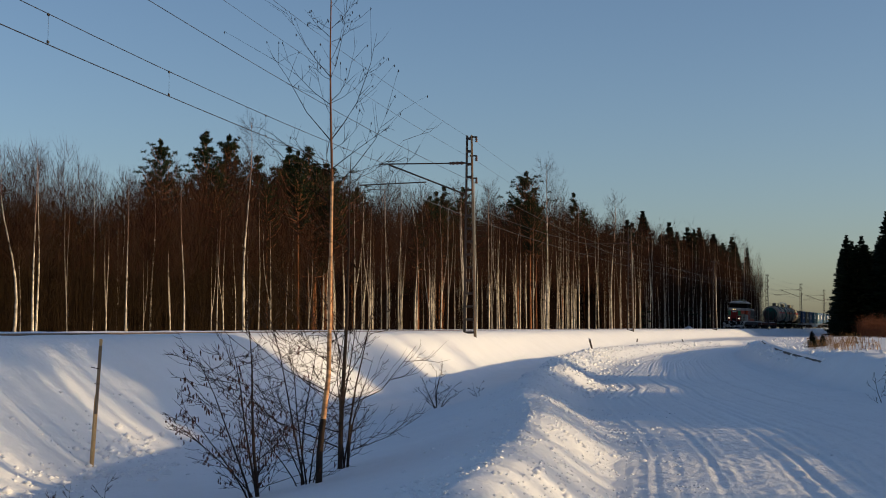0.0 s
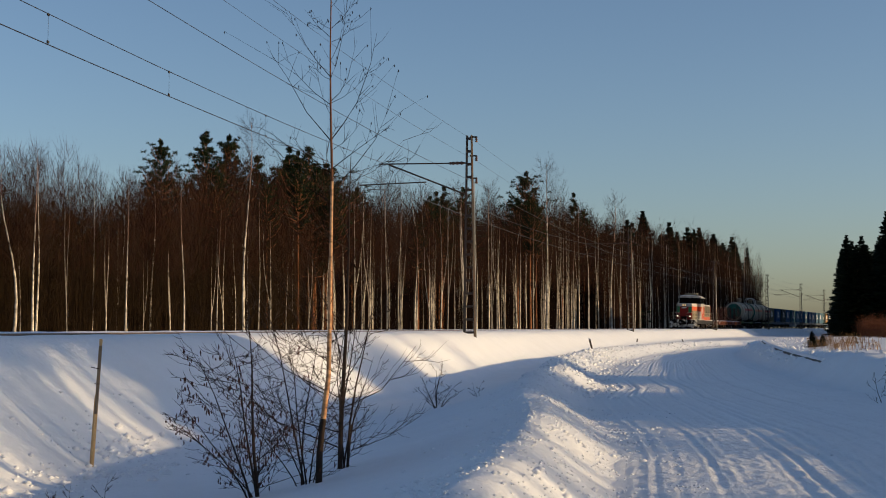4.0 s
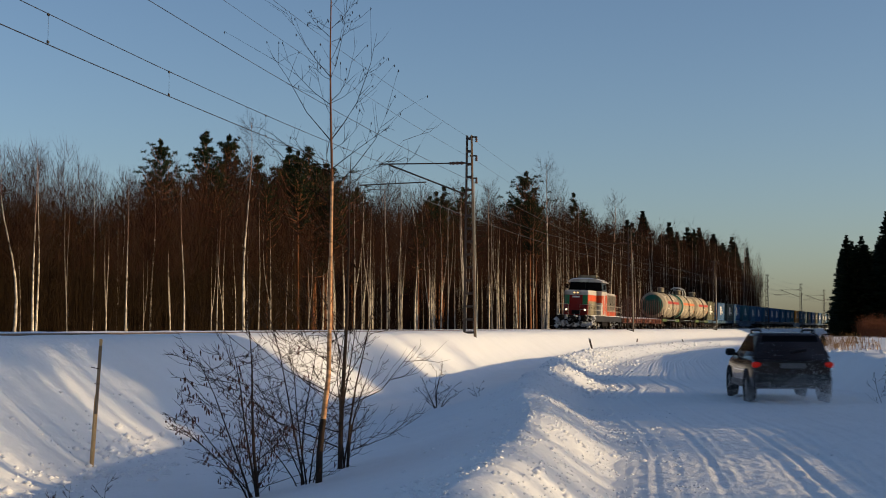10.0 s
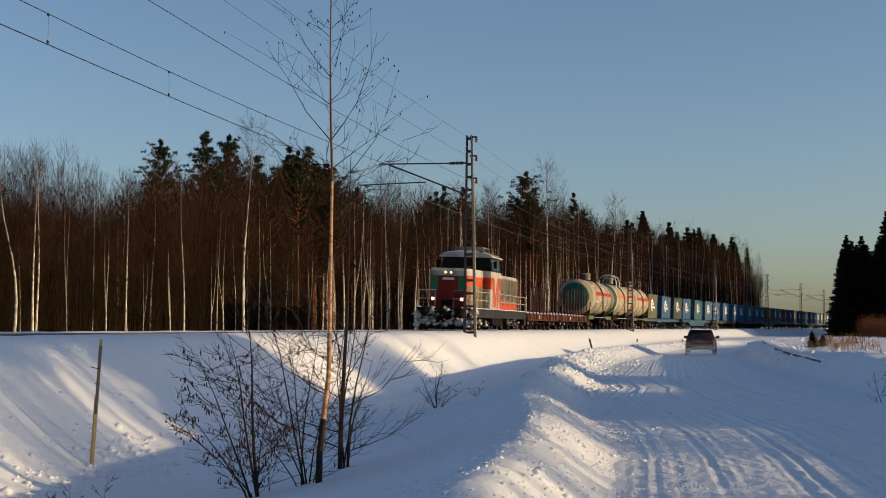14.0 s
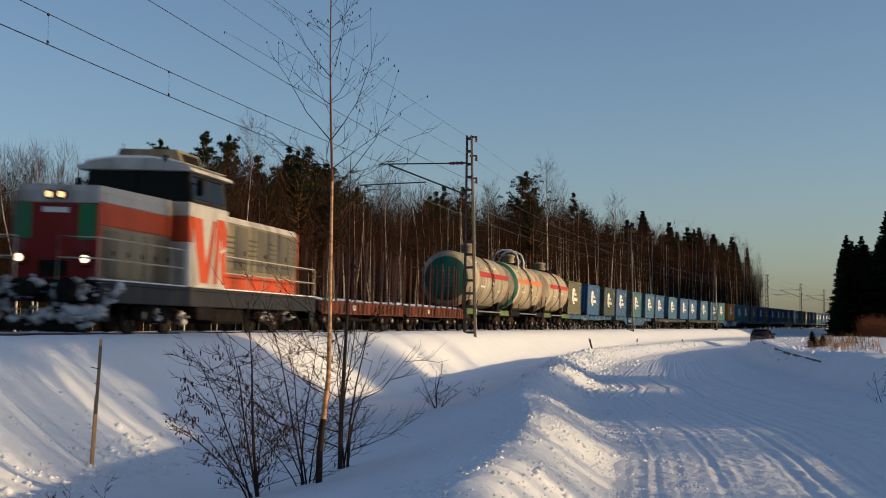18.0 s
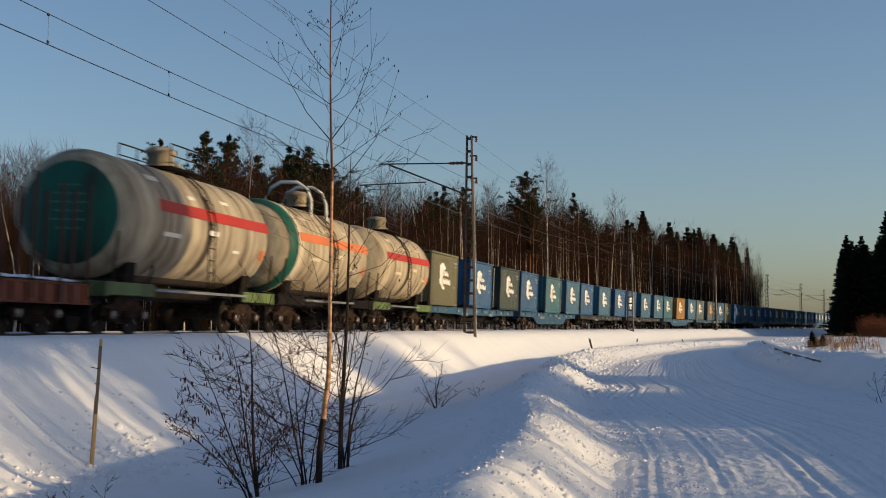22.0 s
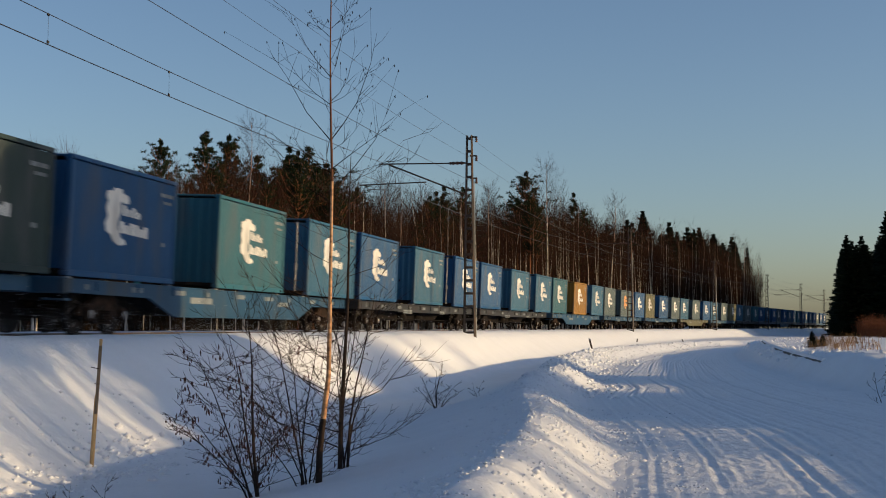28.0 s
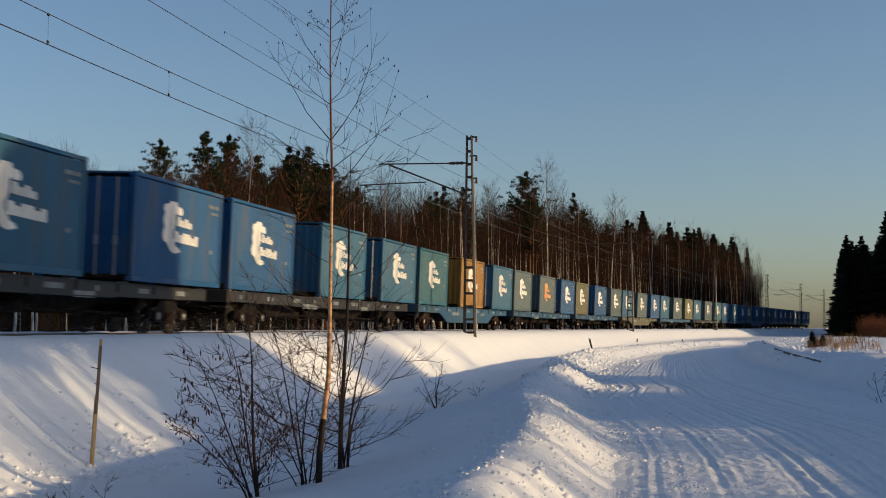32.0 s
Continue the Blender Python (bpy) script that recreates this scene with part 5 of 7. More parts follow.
# ---- containers
def wall_geo(length, height, depth=0.034, pitch=0.275, face=1):
    """A wall of upright corrugations in the y-z plane, outside towards +x times face."""
    g = Geo()
    n = round(length / pitch)
    p = length / n
    line = []
    for i in range(n):
        y = i * p
        line += [(0.0, y), (0.0, y + 0.30 * p), (-depth, y + 0.45 * p), (-depth, y + 0.85 * p)]
    line.append((0.0, length))
    vs = []
    for x, y in line:
        vs += [(x * face, y, 0.0), (x * face, y, height)]
    fs = [(2 * i, 2 * i + 2, 2 * i + 3, 2 * i + 1)[::face] for i in range(len(line) - 1)]
    g.add(vs, fs)
    return g


def logo_geo(x, y0, z0, k=1.12, h=0.70):
    """The forwarder's mark as plain shapes: an upright figure and three blocks beside it."""
    g = Geo()
    t = 0.006
    figure = [(0.02, 1.66), (0.28, 1.70), (0.34, 1.80), (0.72, 1.80), (0.78, 1.66), (1.02, 1.62), (1.10, 1.48), (1.06, 1.36), (0.86, 1.34), (0.74, 1.42), (0.66, 1.30), (0.70, 1.10), (0.64, 0.86), (0.56, 0.70),
              (0.58, 0.50), (0.66, 0.36), (0.72, 0.22), (0.94, 0.14), (1.02, 0.02), (0.70, -0.06), (0.40, 0.04), (0.22, 0.28), (0.0, 0.36), (-0.06, 0.60), (0.06, 0.85), (-0.04, 1.10), (0.06, 1.35), (-0.04, 1.48)]
    g.slab([(y0 + a * k, z0 + b * h) for a, b in figure], x, x + t)
    row = [(0.80 + 0.24 * i, 0.97 + 0.24 * i, 0.96 - 0.01 * i, 1.28 - 0.10 * (i % 2) - 0.02 * i) for i in range(4)]
    row += [(0.68 + 0.25 * i, 0.87 + 0.25 * i, 0.38 - 0.012 * i, 0.74 - 0.10 * (i % 3 == 1) - 0.014 * i) for i in range(6)]
    for a0, a1, b0, b1 in row:
        g.slab([(y0 + a0 * k, z0 + b0 * h), (y0 + a1 * k, z0 + (b0 - 0.02) * h), (y0 + a1 * k, z0 + b1 * h), (y0 + a0 * k, z0 + (b1 + 0.03) * h)], x, x + t)
    return g


def make_container(mat, label, logo=LOGO_WHITE, doors_lead=True, marks=True):
    L, W, H = 6.058, 2.438, 2.591
    c = thing("shipping_container", label, "container", "containers on the train")
    hw = W / 2
    for sx in (-1, 1):
        part("side_wall", wall_geo(L - 0.24, H - 0.26, face=sx), mat, c, at=pose(sx * (hw - 0.012), 0.12, 0.14))
        part("bottom_rail", Geo().box((sx * (hw - 0.04), L / 2, 0.07), (0.08, L - 0.3, 0.14), 0.012), mat, c)
        part("top_rail", Geo().box((sx * (hw - 0.03), L / 2, H - 0.05), (0.06, L - 0.3, 0.09), 0.012), mat, c)
        for y in (0.075, L - 0.075):
            part("corner_post", Geo().box((sx * (hw - 0.07), y, H / 2), (0.14, 0.15, H - 0.22), 0.02), mat, c)
            for z in (0.06, H - 0.06):
                part("corner_casting", Geo().box((sx * (hw - 0.08), y + (0.003 if y < 1 else -0.003), z), (0.17, 0.165, 0.12), 0.015), mat, c)
    part("roof", Geo().box((0, L / 2, H - 0.03), (W - 0.1, L - 0.12, 0.05), 0.01), mat, c)
    part("floor", Geo().box((0, L / 2, 0.1), (W - 0.1, L - 0.12, 0.1), 0.01), RUST_GEAR, c)
    yd, ye = (0.04, L - 0.04) if doors_lead else (L - 0.04, 0.04)
    sgn = -1 if doors_lead else 1
    for sx in (-1, 1):
        d = part("door", Geo().box((sx * 0.535, yd, H / 2), (1.05, 0.05, H - 0.3), 0.015).box((sx * 0.535, yd + sgn * 0.028, H * 0.3), (0.9, 0.012, 0.5), 0.01).box((sx * 0.535, yd + sgn * 0.028, H * 0.7), (0.9, 0.012, 0.5), 0.01), mat, c)
        for k in (0.3, 0.78):
            part("lock_rod", Geo().tube([(sx * k, yd + sgn * 0.06, 0.12), (sx * k, yd + sgn * 0.06, H - 0.12)], 0.024, 6).box((sx * k, yd + sgn * 0.06, 0.95), (0.09, 0.05, 0.22), 0.01), GALVANIZED, d)
    end = part("end_wall", wall_geo(W - 0.26, H - 0.26), mat, c)
    end.matrix_basis = pose(hw - 0.13, L - 0.03, 0.14, 0, 0, 90) if doors_lead else pose(-hw + 0.13, 0.03, 0.14, 0, 0, -90)
    part("logo", logo_geo(hw - 0.008, 1.85, 0.82), logo, c, "pale shipping mark of plain shapes")
    if marks:
        g = Geo()
        bars(g, hw - 0.008, L - 1.05, H - 0.42, (0.34, 0.36), 0.09)
        bars(g, hw - 0.008, L - 0.85, H - 0.60, (0.2, 0.22), 0.07)
        bars(g, hw - 0.008, L - 0.9, 0.95, (0.18,), 0.1)
        part("lettering", g, LETTERING, c)
    return c


CONTAINER_MATS = {"blue": (BLUE, "deep blue corrugated shipping container with a white mark"),
                  "steel": (STEEL_BLUE, "faded steel-blue shipping container with a white mark"),
                  "teal": (TEAL, "teal corrugated shipping container with a white mark"),
                  "grey": (GREY_BLUE, "weathered grey-blue shipping container with a pale mark"),
                  "olive": (OLIVE, "weathered olive-green shipping container with a cream mark"),
                  "dark": (DARK_GREEN, "dark green-grey shipping container with a pale mark"),
                  "ochre": (OCHRE, "ochre-yellow shipping container among blue ones")}
ORDER = ("olive blue dark blue teal steel blue steel blue blue steel steel teal ochre steel grey amber blue olive blue grey steel grey "
         "blue steel grey olive steel grey teal blue steel blue grey blue steel blue teal blue blue steel blue grey blue blue").split()
CONTAINER_Z = 1.30
PITCH_W = 24.67
FIRST = 77.45
made = {}
vehicles = []
for _i, _key in enumerate(ORDER):
    _kind = (_key, _i % 3 != 1)
    _w, _j = divmod(_i, 3)
    _p = FIRST + _w * PITCH_W + (0.0, 9.20, 17.85)[_j]
    if _kind not in made:
        _m, _l = CONTAINER_MATS["grey" if _key == "amber" else _key]
        _c = make_container(_m, _l if _key != "amber" else "grey shipping container with an orange mark", LOGO_ORANGE if _key == "amber" else LOGO_WHITE, _i % 3 != 1)
        made[_kind] = _c
    else:
        _c = copy_thing(made[_kind], pose(0, 0, 0))
    vehicles.append((_c, _p, CONTAINER_Z))


# ---- wagons under the containers
def make_container_wagon(mat, label, belly):
    L = 23.75
    w = thing("container_wagon", label, "wagon", "container wagons of the train")
    for sx in (-1, 1):
        low = 0.42 if belly else 0.0
        g = Geo().slab([(0.1, 1.22), (L - 0.1, 1.22), (L - 0.1, 0.95), (L - 4.6, 0.92), (L - 6.2, 0.92 - low), (6.2, 0.92 - low), (4.6, 0.92), (0.1, 0.95)], sx * 1.22 - 0.03, sx * 1.22 + 0.03)
        sill = part("side_sill", g, mat, w)
        part("sill_flange", Geo().box((sx * 1.19, L / 2, 1.235), (0.16, L - 0.2, 0.03), 0.006).box((sx * 1.2, L / 2, 0.905 - low), (0.13, L - 12.8, 0.03), 0.006), mat, sill)
        if sx > 0:
            rows = [(1.0 + k * 2.55, 1.09, (0.16, 0.4, 0.22)[: 1 + (k * 7) % 3], 0.12) for k in range(9)]
            for y, z, sizes, high in rows + [(7.4, 0.92, (0.8, 0.25, 0.5), 0.16), (15.2, 0.94, (0.4, 0.6), 0.14)]:
                for wide_ in sizes:
                    part("lettering", Geo().box((1.254, y + wide_ / 2, z), (0.008, wide_, high)), LETTERING, sill)
                    y += wide_ + 0.05
        for k in range(10):
            part("stake_pocket", Geo().box((sx * 1.265, 1.6 + k * 2.28, 1.12), (0.05, 0.12, 0.2), 0.012), mat, sill)
    part("centre_sill", Geo().box((0, L / 2, 0.98), (0.5, L - 0.3, 0.42), 0.03), RUNNING, w)
    part("centre_girder", Geo().slab([(4.6, 1.0), (L - 4.6, 1.0), (L - 6.4, 0.5), (6.4, 0.5)], -0.45, 0.45), RUNNING, w)
    for k in range(9):
        part("cross_beam", Geo().box((0, 1.4 + k * (L - 2.8) / 8, 1.08), (2.4, 0.16, 0.24), 0.02), RUNNING, w)
    for y, way in ((0.12, -1), (L - 0.12, 1)):
        part("end_beam", Geo().box((0, y, 1.1), (2.5, 0.2, 0.36), 0.03), mat, w)
        coupler(w, y, way)
    for p in (0.0, 9.20, 17.85):
        for y in (p + 0.3, p + 6.0):
            for sx in (-1, 1):
                part("twist_lock", Geo().box((sx * 1.12, min(max(y, 0.25), L - 0.25), 1.262), (0.2, 0.2, 0.06), 0.015), GALVANIZED, w)
    part("brake_cylinder", Geo().lathe([(9.6, 0.0), (9.6, 0.18), (10.3, 0.18), (10.4, 0.1), (10.4, 0.0)], "y", (0.55, 0, 0.66), 12), RUNNING, w)
    part("air_tank", Geo().lathe([(13.0, 0.0), (13.08, 0.15), (14.1, 0.15), (14.18, 0.0)], "y", (0.5, 0, 0.64), 12), RUNNING, w)
    part("brake_rod", Geo().tube([(0.7, 4.0, 0.55), (0.6, 10.0, 0.6), (0.7, 19.0, 0.55)], 0.025, 5), RUNNING, w)
    part("brake_platform", Geo().box((0.9, 0.35, 0.8), (0.5, 0.35, 0.05), 0.01).tube([(1.15, 0.25, 0.8), (1.15, 0.25, 1.9)], 0.018, 5), mat, w)
    for y in (2.45, L - 2.45):
        bogie(w, y, RUST_GEAR if belly else RUNNING)
    return w


_wagons = [make_container_wagon(SILL_BLUE, "blue fish-bellied container wagon with white lettering", True),
           make_container_wagon(SILL_GREY, "weathered grey container wagon on rusty bogies", False),
           make_container_wagon(SILL_OLIVE, "olive-green container wagon with pale lettering", True),
           make_container_wagon(SILL_BLUE, "blue straight-silled container wagon with white lettering", False)]
_used = set()
for _w, _k in enumerate((3, 0, 1, 1, 0, 3, 3, 2, 3, 1, 3, 0, 3, 1, 3)):
    _c = copy_thing(_wagons[_k], pose(0, 0, 0)) if _k in _used else _wagons[_k]
    _used.add(_k)
    vehicles.append((_c, FIRST + _w * PITCH_W - 0.15, 0.0))


# ---- low-sided flat wagons behind the engine
def make_low_wagon(L):
    w = thing("flat_wagon", "red-brown flat wagon with upright stanchions and snow on its deck", "wagon", "flat wagons behind the engine")
    part("deck", Geo().box((0, L / 2, 1.13), (2.6, L, 0.08), 0.01), BROWN, w)
    rng = random.Random(77)
    n, m = 40, 8
    vs = []
    for i in range(n + 1):
        for k in range(m + 1):
            x, y = -1.33 + 2.66 * k / m, 0.1 + (L - 0.2) * i / n
            edge = min(1.0, min(k, m - k) * 0.8 + 0.25, min(i, n - i) * 0.5)
            vs.append((x, y, 1.165 + edge * (0.085 + 0.09 * noise.noise(Vector((x * 1.1, y * 0.7, 4.0))) + 0.05 * noise.noise(Vector((x * 3, y * 2.5, 8.0))))))
    part("snow_layer", Geo().add(vs, [(i * (m + 1) + k, i * (m + 1) + k + 1, (i + 1) * (m + 1) + k + 1, (i + 1) * (m + 1) + k) for i in range(n) for k in range(m)], 0, True), SNOW, w, "uneven snow lying on the deck")
    for sx in (-1, 1):
        part("side_sill", Geo().box((sx * 1.33, L / 2, 0.93), (0.08, L, 0.46), 0.012), BROWN, w)
        part("sill_lip", Geo().box((sx * 1.36, L / 2, 1.13), (0.12, L, 0.05), 0.01).box((sx * 1.35, L / 2, 0.72), (0.12, L, 0.04), 0.01), BROWN, w)
        for i in range(19):
            y = 0.25 + i * (L - 0.5) / 18
            part("stake_pocket", Geo().box((sx * 1.39, y, 0.94), (0.08, 0.20, 0.40), 0.012), (BROWN, RUST_ORANGE, BROWN, DARK_BROWN)[(i * 7 + 3) % 4], w)
        for i in range(10):
            y = 0.25 + 2 * i * (L - 0.5) / 18 if i < 9 else L - 0.25
            lean = rng.uniform(-0.03, 0.03)
            part("stanchion", Geo().tube([(sx * 1.41, y, 0.8), (sx * 1.41 + 0.3 * lean, y + lean, 2.1), (sx * 1.41, y + 2 * lean, 3.2 + rng.uniform(-0.1, 0.15))], [0.05, 0.045, 0.04], 5, smooth=False), DARK_BROWN, w)
    for i, (x, h) in enumerate(((-0.9, 3.1), (-0.3, 3.25), (0.3, 3.15), (0.95, 3.2))):
        part("end_stanchion", Geo().tube([(x, L - 0.06, 0.9), (x, L - 0.05, h)], 0.05, 5, smooth=False), DARK_BROWN, w)
    for y, way in ((0.04, -1), (L - 0.04, 1)):
        part("end_beam", Geo().box((0, y, 1.0), (2.6, 0.14, 0.40), 0.02), BROWN, w)
        coupler(w, y, way)
        for sx in (-1, 1):
            part("buffer", Geo().lathe([(0.0, 0.09), (0.3, 0.09), (0.32, 0.2), (0.36, 0.2), (0.37, 0.0)] if way > 0 else [(0.0, 0.09), (-0.3, 0.09), (-0.32, 0.2), (-0.36, 0.2), (-0.37, 0.0)], "y", (sx * 0.9, y, 1.03), 12), RUNNING, w)
    part("plate", Geo().box((1.435, L * 0.33, 0.95), (0.012, 0.32, 0.2)).box((-1.435, L * 0.33, 0.95), (0.012, 0.32, 0.2)), LOGO_WHITE, w)
    part("centre_sill", Geo().box((0, L / 2, 0.88), (0.6, L - 0.2, 0.36), 0.02), RUNNING, w)
    for sx in (-1, 1):
        part("truss_rod", Geo().tube([(sx * 1.1, 2.8, 0.8), (sx * 1.1, L * 0.38, 0.50), (sx * 1.1, L * 0.62, 0.50), (sx * 1.1, L - 2.8, 0.8)], 0.045, 5), RUNNING, w)
        part("brake_gear", Geo().box((sx * 0.6, L * 0.5, 0.62), (0.5, 1.3, 0.34), 0.05), RUNNING, w)
    for y in (1.95, L - 1.95):
        bogie(w, y, RUNNING, 1.8)
    return w


_low = make_low_wagon(12.35)
vehicles.append((_low, 16.1, 0.0))
vehicles.append((copy_thing(_low, pose(0, 0, 0)), 28.9, 0.0))


# ---- tank wagons
def barrel_point(y, a, R, zc):
    return (R * math.cos(a), y, zc + R * math.sin(a))


def barrel_strip(y0, y1, a0, a1, R, zc, n=8, m=10):
    g = Geo()
    vs = [barrel_point(y0 + (y1 - y0) * i / m, radians(a0 + (a1 - a0) * k / n), R, zc) for i in range(m + 1) for k in range(n + 1)]
    fs = [(i * (n + 1) + k, i * (n + 1) + k + 1, (i + 1) * (n + 1) + k + 1, (i + 1) * (n + 1) + k) for i in range(m) for k in range(n)]
    g.add(vs, fs, 0, True)
    return g


def make_tank(label, body, stripe, L, green_disc, green_ring, hoops, split=False, sill=RUNNING):
    w = thing("tank_wagon", label, "wagon", "tank wagons of the train")
    R, zc = 1.52, 2.82
    y0, y1 = 0.75, L - 0.75
    ends = [(0.0, 0.0), (0.02, 0.5), (0.07, 0.85), (0.16, 1.12), (0.30, 1.36), (0.44, 1.47), (0.60, R)]
    prof = [(y0 + u, r) for u, r in ends] + [(y0 + (y1 - y0) * k / 6, R) for k in range(1, 6)] + [(y1 - u, r) for u, r in reversed(ends)]
    shell = part("barrel", Geo().lathe(prof, "y", (0, 0, zc), 48), body, w)
    for k in (0.24, 0.76):
        yy = y0 + (y1 - y0) * k
        part("strap", Geo().lathe([(yy - 0.03, R + 0.002), (yy - 0.03, R + 0.012), (yy + 0.03, R + 0.012), (yy + 0.03, R + 0.002)], "y", (0, 0, zc), 40), TANK_GRIME, shell)
    for k in (0.08, 0.36, 0.64, 0.92):
        yy = y0 + (y1 - y0) * k
        part("weld_seam", Geo().lathe([(yy - 0.015, R), (yy, R + 0.008), (yy + 0.015, R)], "y", (0, 0, zc), 40), body, shell)
    part("sump_band", barrel_strip(y0 + 1.3, y1 - 1.0, -118, -62, R + 0.012, zc), TANK_GRIME, shell, "dark oily underside of the tank")
    for sa in (-1, 1):
        part("drip_stain", barrel_strip(L * 0.5 - 0.22, L * 0.5 + 0.16, 90 - sa * 90 - sa * 55 if sa > 0 else 235, 35 if sa > 0 else 145, R + 0.006, zc, 14, 3), TANK_GRIME, shell, "dark stained band under the ladder")
    if green_disc:
        part("end_disc", Geo().lathe([(y0 - 0.012, 0.0), (y0 + 0.008, 0.5), (y0 + 0.058, 0.85), (y0 + 0.140, 1.10), (y0 + 0.2, 1.2)], "y", (0, 0, zc), 40), TANK_GREEN, shell, "green painted end of the tank")
        g = Geo()
        for k, ww in enumerate((0.5, 0.8, 0.9, 0.7, 0.85, 0.6)):
            g.box((0.05, y0 - 0.02 + 0.02 * abs(k - 2.5) * 0.5, zc + 0.62 - 0.2 * k), (ww, 0.012, 0.05))
        part("lettering", g, DIM_LETTERING, shell)
    if green_ring:
        part("end_disc", Geo().lathe([(y0 - 0.012, 0.0), (y0 + 0.008, 0.5), (y0 + 0.058, 0.85), (y0 + 0.140, 1.12)], "y", (0, 0, zc), 40), TANK_CREAM, shell)
        part("end_ring", Geo().lathe([(y0 + 0.29, 1.372), (y0 + 0.42, 1.475), (y0 + 0.58, R + 0.008), (y0 + 0.72, R + 0.008)], "y", (0, 0, zc), 48), TANK_GREEN, shell, "green ring round the tank's end")
        part("rim_band", Geo().lathe([(y0 + 0.725, R + 0.005), (y0 + 0.725, R + 0.02), (y0 + 1.2, R + 0.02), (y0 + 1.2, R + 0.005)], "y", (0, 0, zc), 48), TANK_RIM, shell, "clean cream band behind the green ring")
    for a0, a1 in ((8, 19), (161, 172)):
        if split:
            part("stripe", barrel_strip(y0 + 1.5, y0 + 6.6, a0, a1, R + 0.024, zc), STRIPE_ORANGE, shell)
        else:
            part("stripe", barrel_strip(y0 + (0.9 if not green_disc else 1.9), y1 - (0.5 if not green_disc else 0.55), a0, a1, R + 0.024, zc), stripe, shell, "broad stripe along the barrel")
    g = Geo()
    for k, (yy, a, ww, hh) in enumerate(((2.4, 38, 0.8, 6), (4.8, 26, 0.5, 4), (6.1, -6, 0.7, 5), (3.0, -14, 1.1, 4), (7.4, 30, 0.6, 4), (8.2, -20, 0.5, 3))):
        if yy < y1 - 1.2:
            p = barrel_strip(yy, yy + ww, a, a + hh, R + 0.02, zc, 3, 2)
            g.add(p.v, p.f, 0, True)
    part("lettering", g, LOGO_WHITE if body is TANK_GREY else TANK_RIM, shell)
    p = barrel_strip(y1 - 1.1, y1 - 0.75, -24, -12, R + 0.02, zc, 3, 2)
    part("hazard_plate", p, STRIPE_ORANGE, shell)
    ym = L * 0.5 if not split else L * 0.42
    zt = zc + R
    dome = part("manhole", Geo().lathe([(zt - 0.08, 0.36), (zt + 0.46, 0.36), (zt + 0.48, 0.42), (zt + 0.56, 0.42), (zt + 0.64, 0.32), (zt + 0.68, 0.0)], "z", (0, ym, 0), 20), body, w)
    part("valve", Geo().lathe([(zt - 0.05, 0.12), (zt + 0.3, 0.12), (zt + 0.33, 0.0)], "z", (0.1, ym + 1.0, 0), 10), body, dome)
    part("walkway", Geo().box((0.0, ym + 0.1, zt + 0.03), (1.5, 2.3, 0.05), 0.01), RUNNING, w)
    for sx in (-1, 1):
        if hoops:
            yy = ym + sx * 0.95
            part("hoop", Geo().tube([(-0.86, yy, zt - 0.4), (-0.82, yy, zt + 0.3), (-0.66, yy, zt + 0.68), (-0.3, yy, zt + 0.9), (0.3, yy, zt + 0.9), (0.66, yy, zt + 0.68), (0.82, yy, zt + 0.3), (0.86, yy, zt - 0.4)], 0.06, 7), LOGO_WHITE, w)
        part("handrail", Geo().tube([(sx * 0.72, ym - 1.1, zt + 0.62), (sx * 0.72, ym + 1.25, zt + 0.62)], 0.022, 5).tube([(sx * 0.72, ym - 1.1, zt + 0.32), (sx * 0.72, ym + 1.25, zt + 0.32)], 0.018, 5), RUNNING, w)
        for yy in (ym - 1.1, ym + 0.1, ym + 1.25):
            part("rail_post", Geo().tube([(sx * 0.72, yy, zt - 0.1), (sx * 0.72, yy, zt + 0.62)], 0.02, 5), RUNNING, w)
        lad = part("ladder", Geo().tube([(sx * (R * math.cos(radians(a)) + 0.06), ym - 0.25, zc + (R + 0.06) * math.sin(radians(a))) for a in (78, 60, 42, 24, 6)] + [(sx * (R + 0.06), ym - 0.25, 1.2)], 0.022, 5)
                   .tube([(sx * (R * math.cos(radians(a)) + 0.06), ym + 0.2, zc + (R + 0.06) * math.sin(radians(a))) for a in (78, 60, 42, 24, 6)] + [(sx * (R + 0.06), ym + 0.2, 1.2)], 0.022, 5), RUNNING, w)
        for k in range(8):
            z = 1.35 + 0.32 * k
            x = R + 0.06 if z < zc + 0.1 else math.sqrt(max(0.05, (R + 0.06) ** 2 - (z - zc) ** 2))
            part("rung", Geo().tube([(sx * x, ym - 0.25, z), (sx * x, ym + 0.2, z)], 0.014, 4), RUNNING, lad)
    for k in (0.16, 0.84):
        part("saddle", Geo().slab([(-1.05, 1.2), (1.05, 1.2), (1.12, 1.74), (0.6, 1.42), (0, 1.3), (-0.6, 1.42), (-1.12, 1.74)], L * k - 0.3, L * k + 0.3, "y"), RUNNING, w)
    part("centre_sill", Geo().box((0, L / 2, 1.05), (0.55, L - 0.2, 0.36), 0.03), RUNNING, w)
    for sx in (-1, 1):
        part("side_sill", Geo().box((sx * 1.32, 1.5, 1.1), (0.1, 2.8, 0.3), 0.015), sill, w)
        part("side_sill", Geo().box((sx * 1.32, L - 1.5, 1.1), (0.1, 2.8, 0.3), 0.015), sill, w)
        part("footboard", Geo().box((sx * 1.36, L / 2, 1.12), (0.2, L - 5.6, 0.07), 0.01), GALVANIZED, w)
        for y in (0.5, 2.6, L - 2.6, L - 0.5):
            part("stay", Geo().tube([(sx * 1.3, y, 1.2), (sx * 1.42, y, 2.4 if y in (0.5, L - 0.5) else 1.7)], 0.03, 5), RUST_GEAR, w)
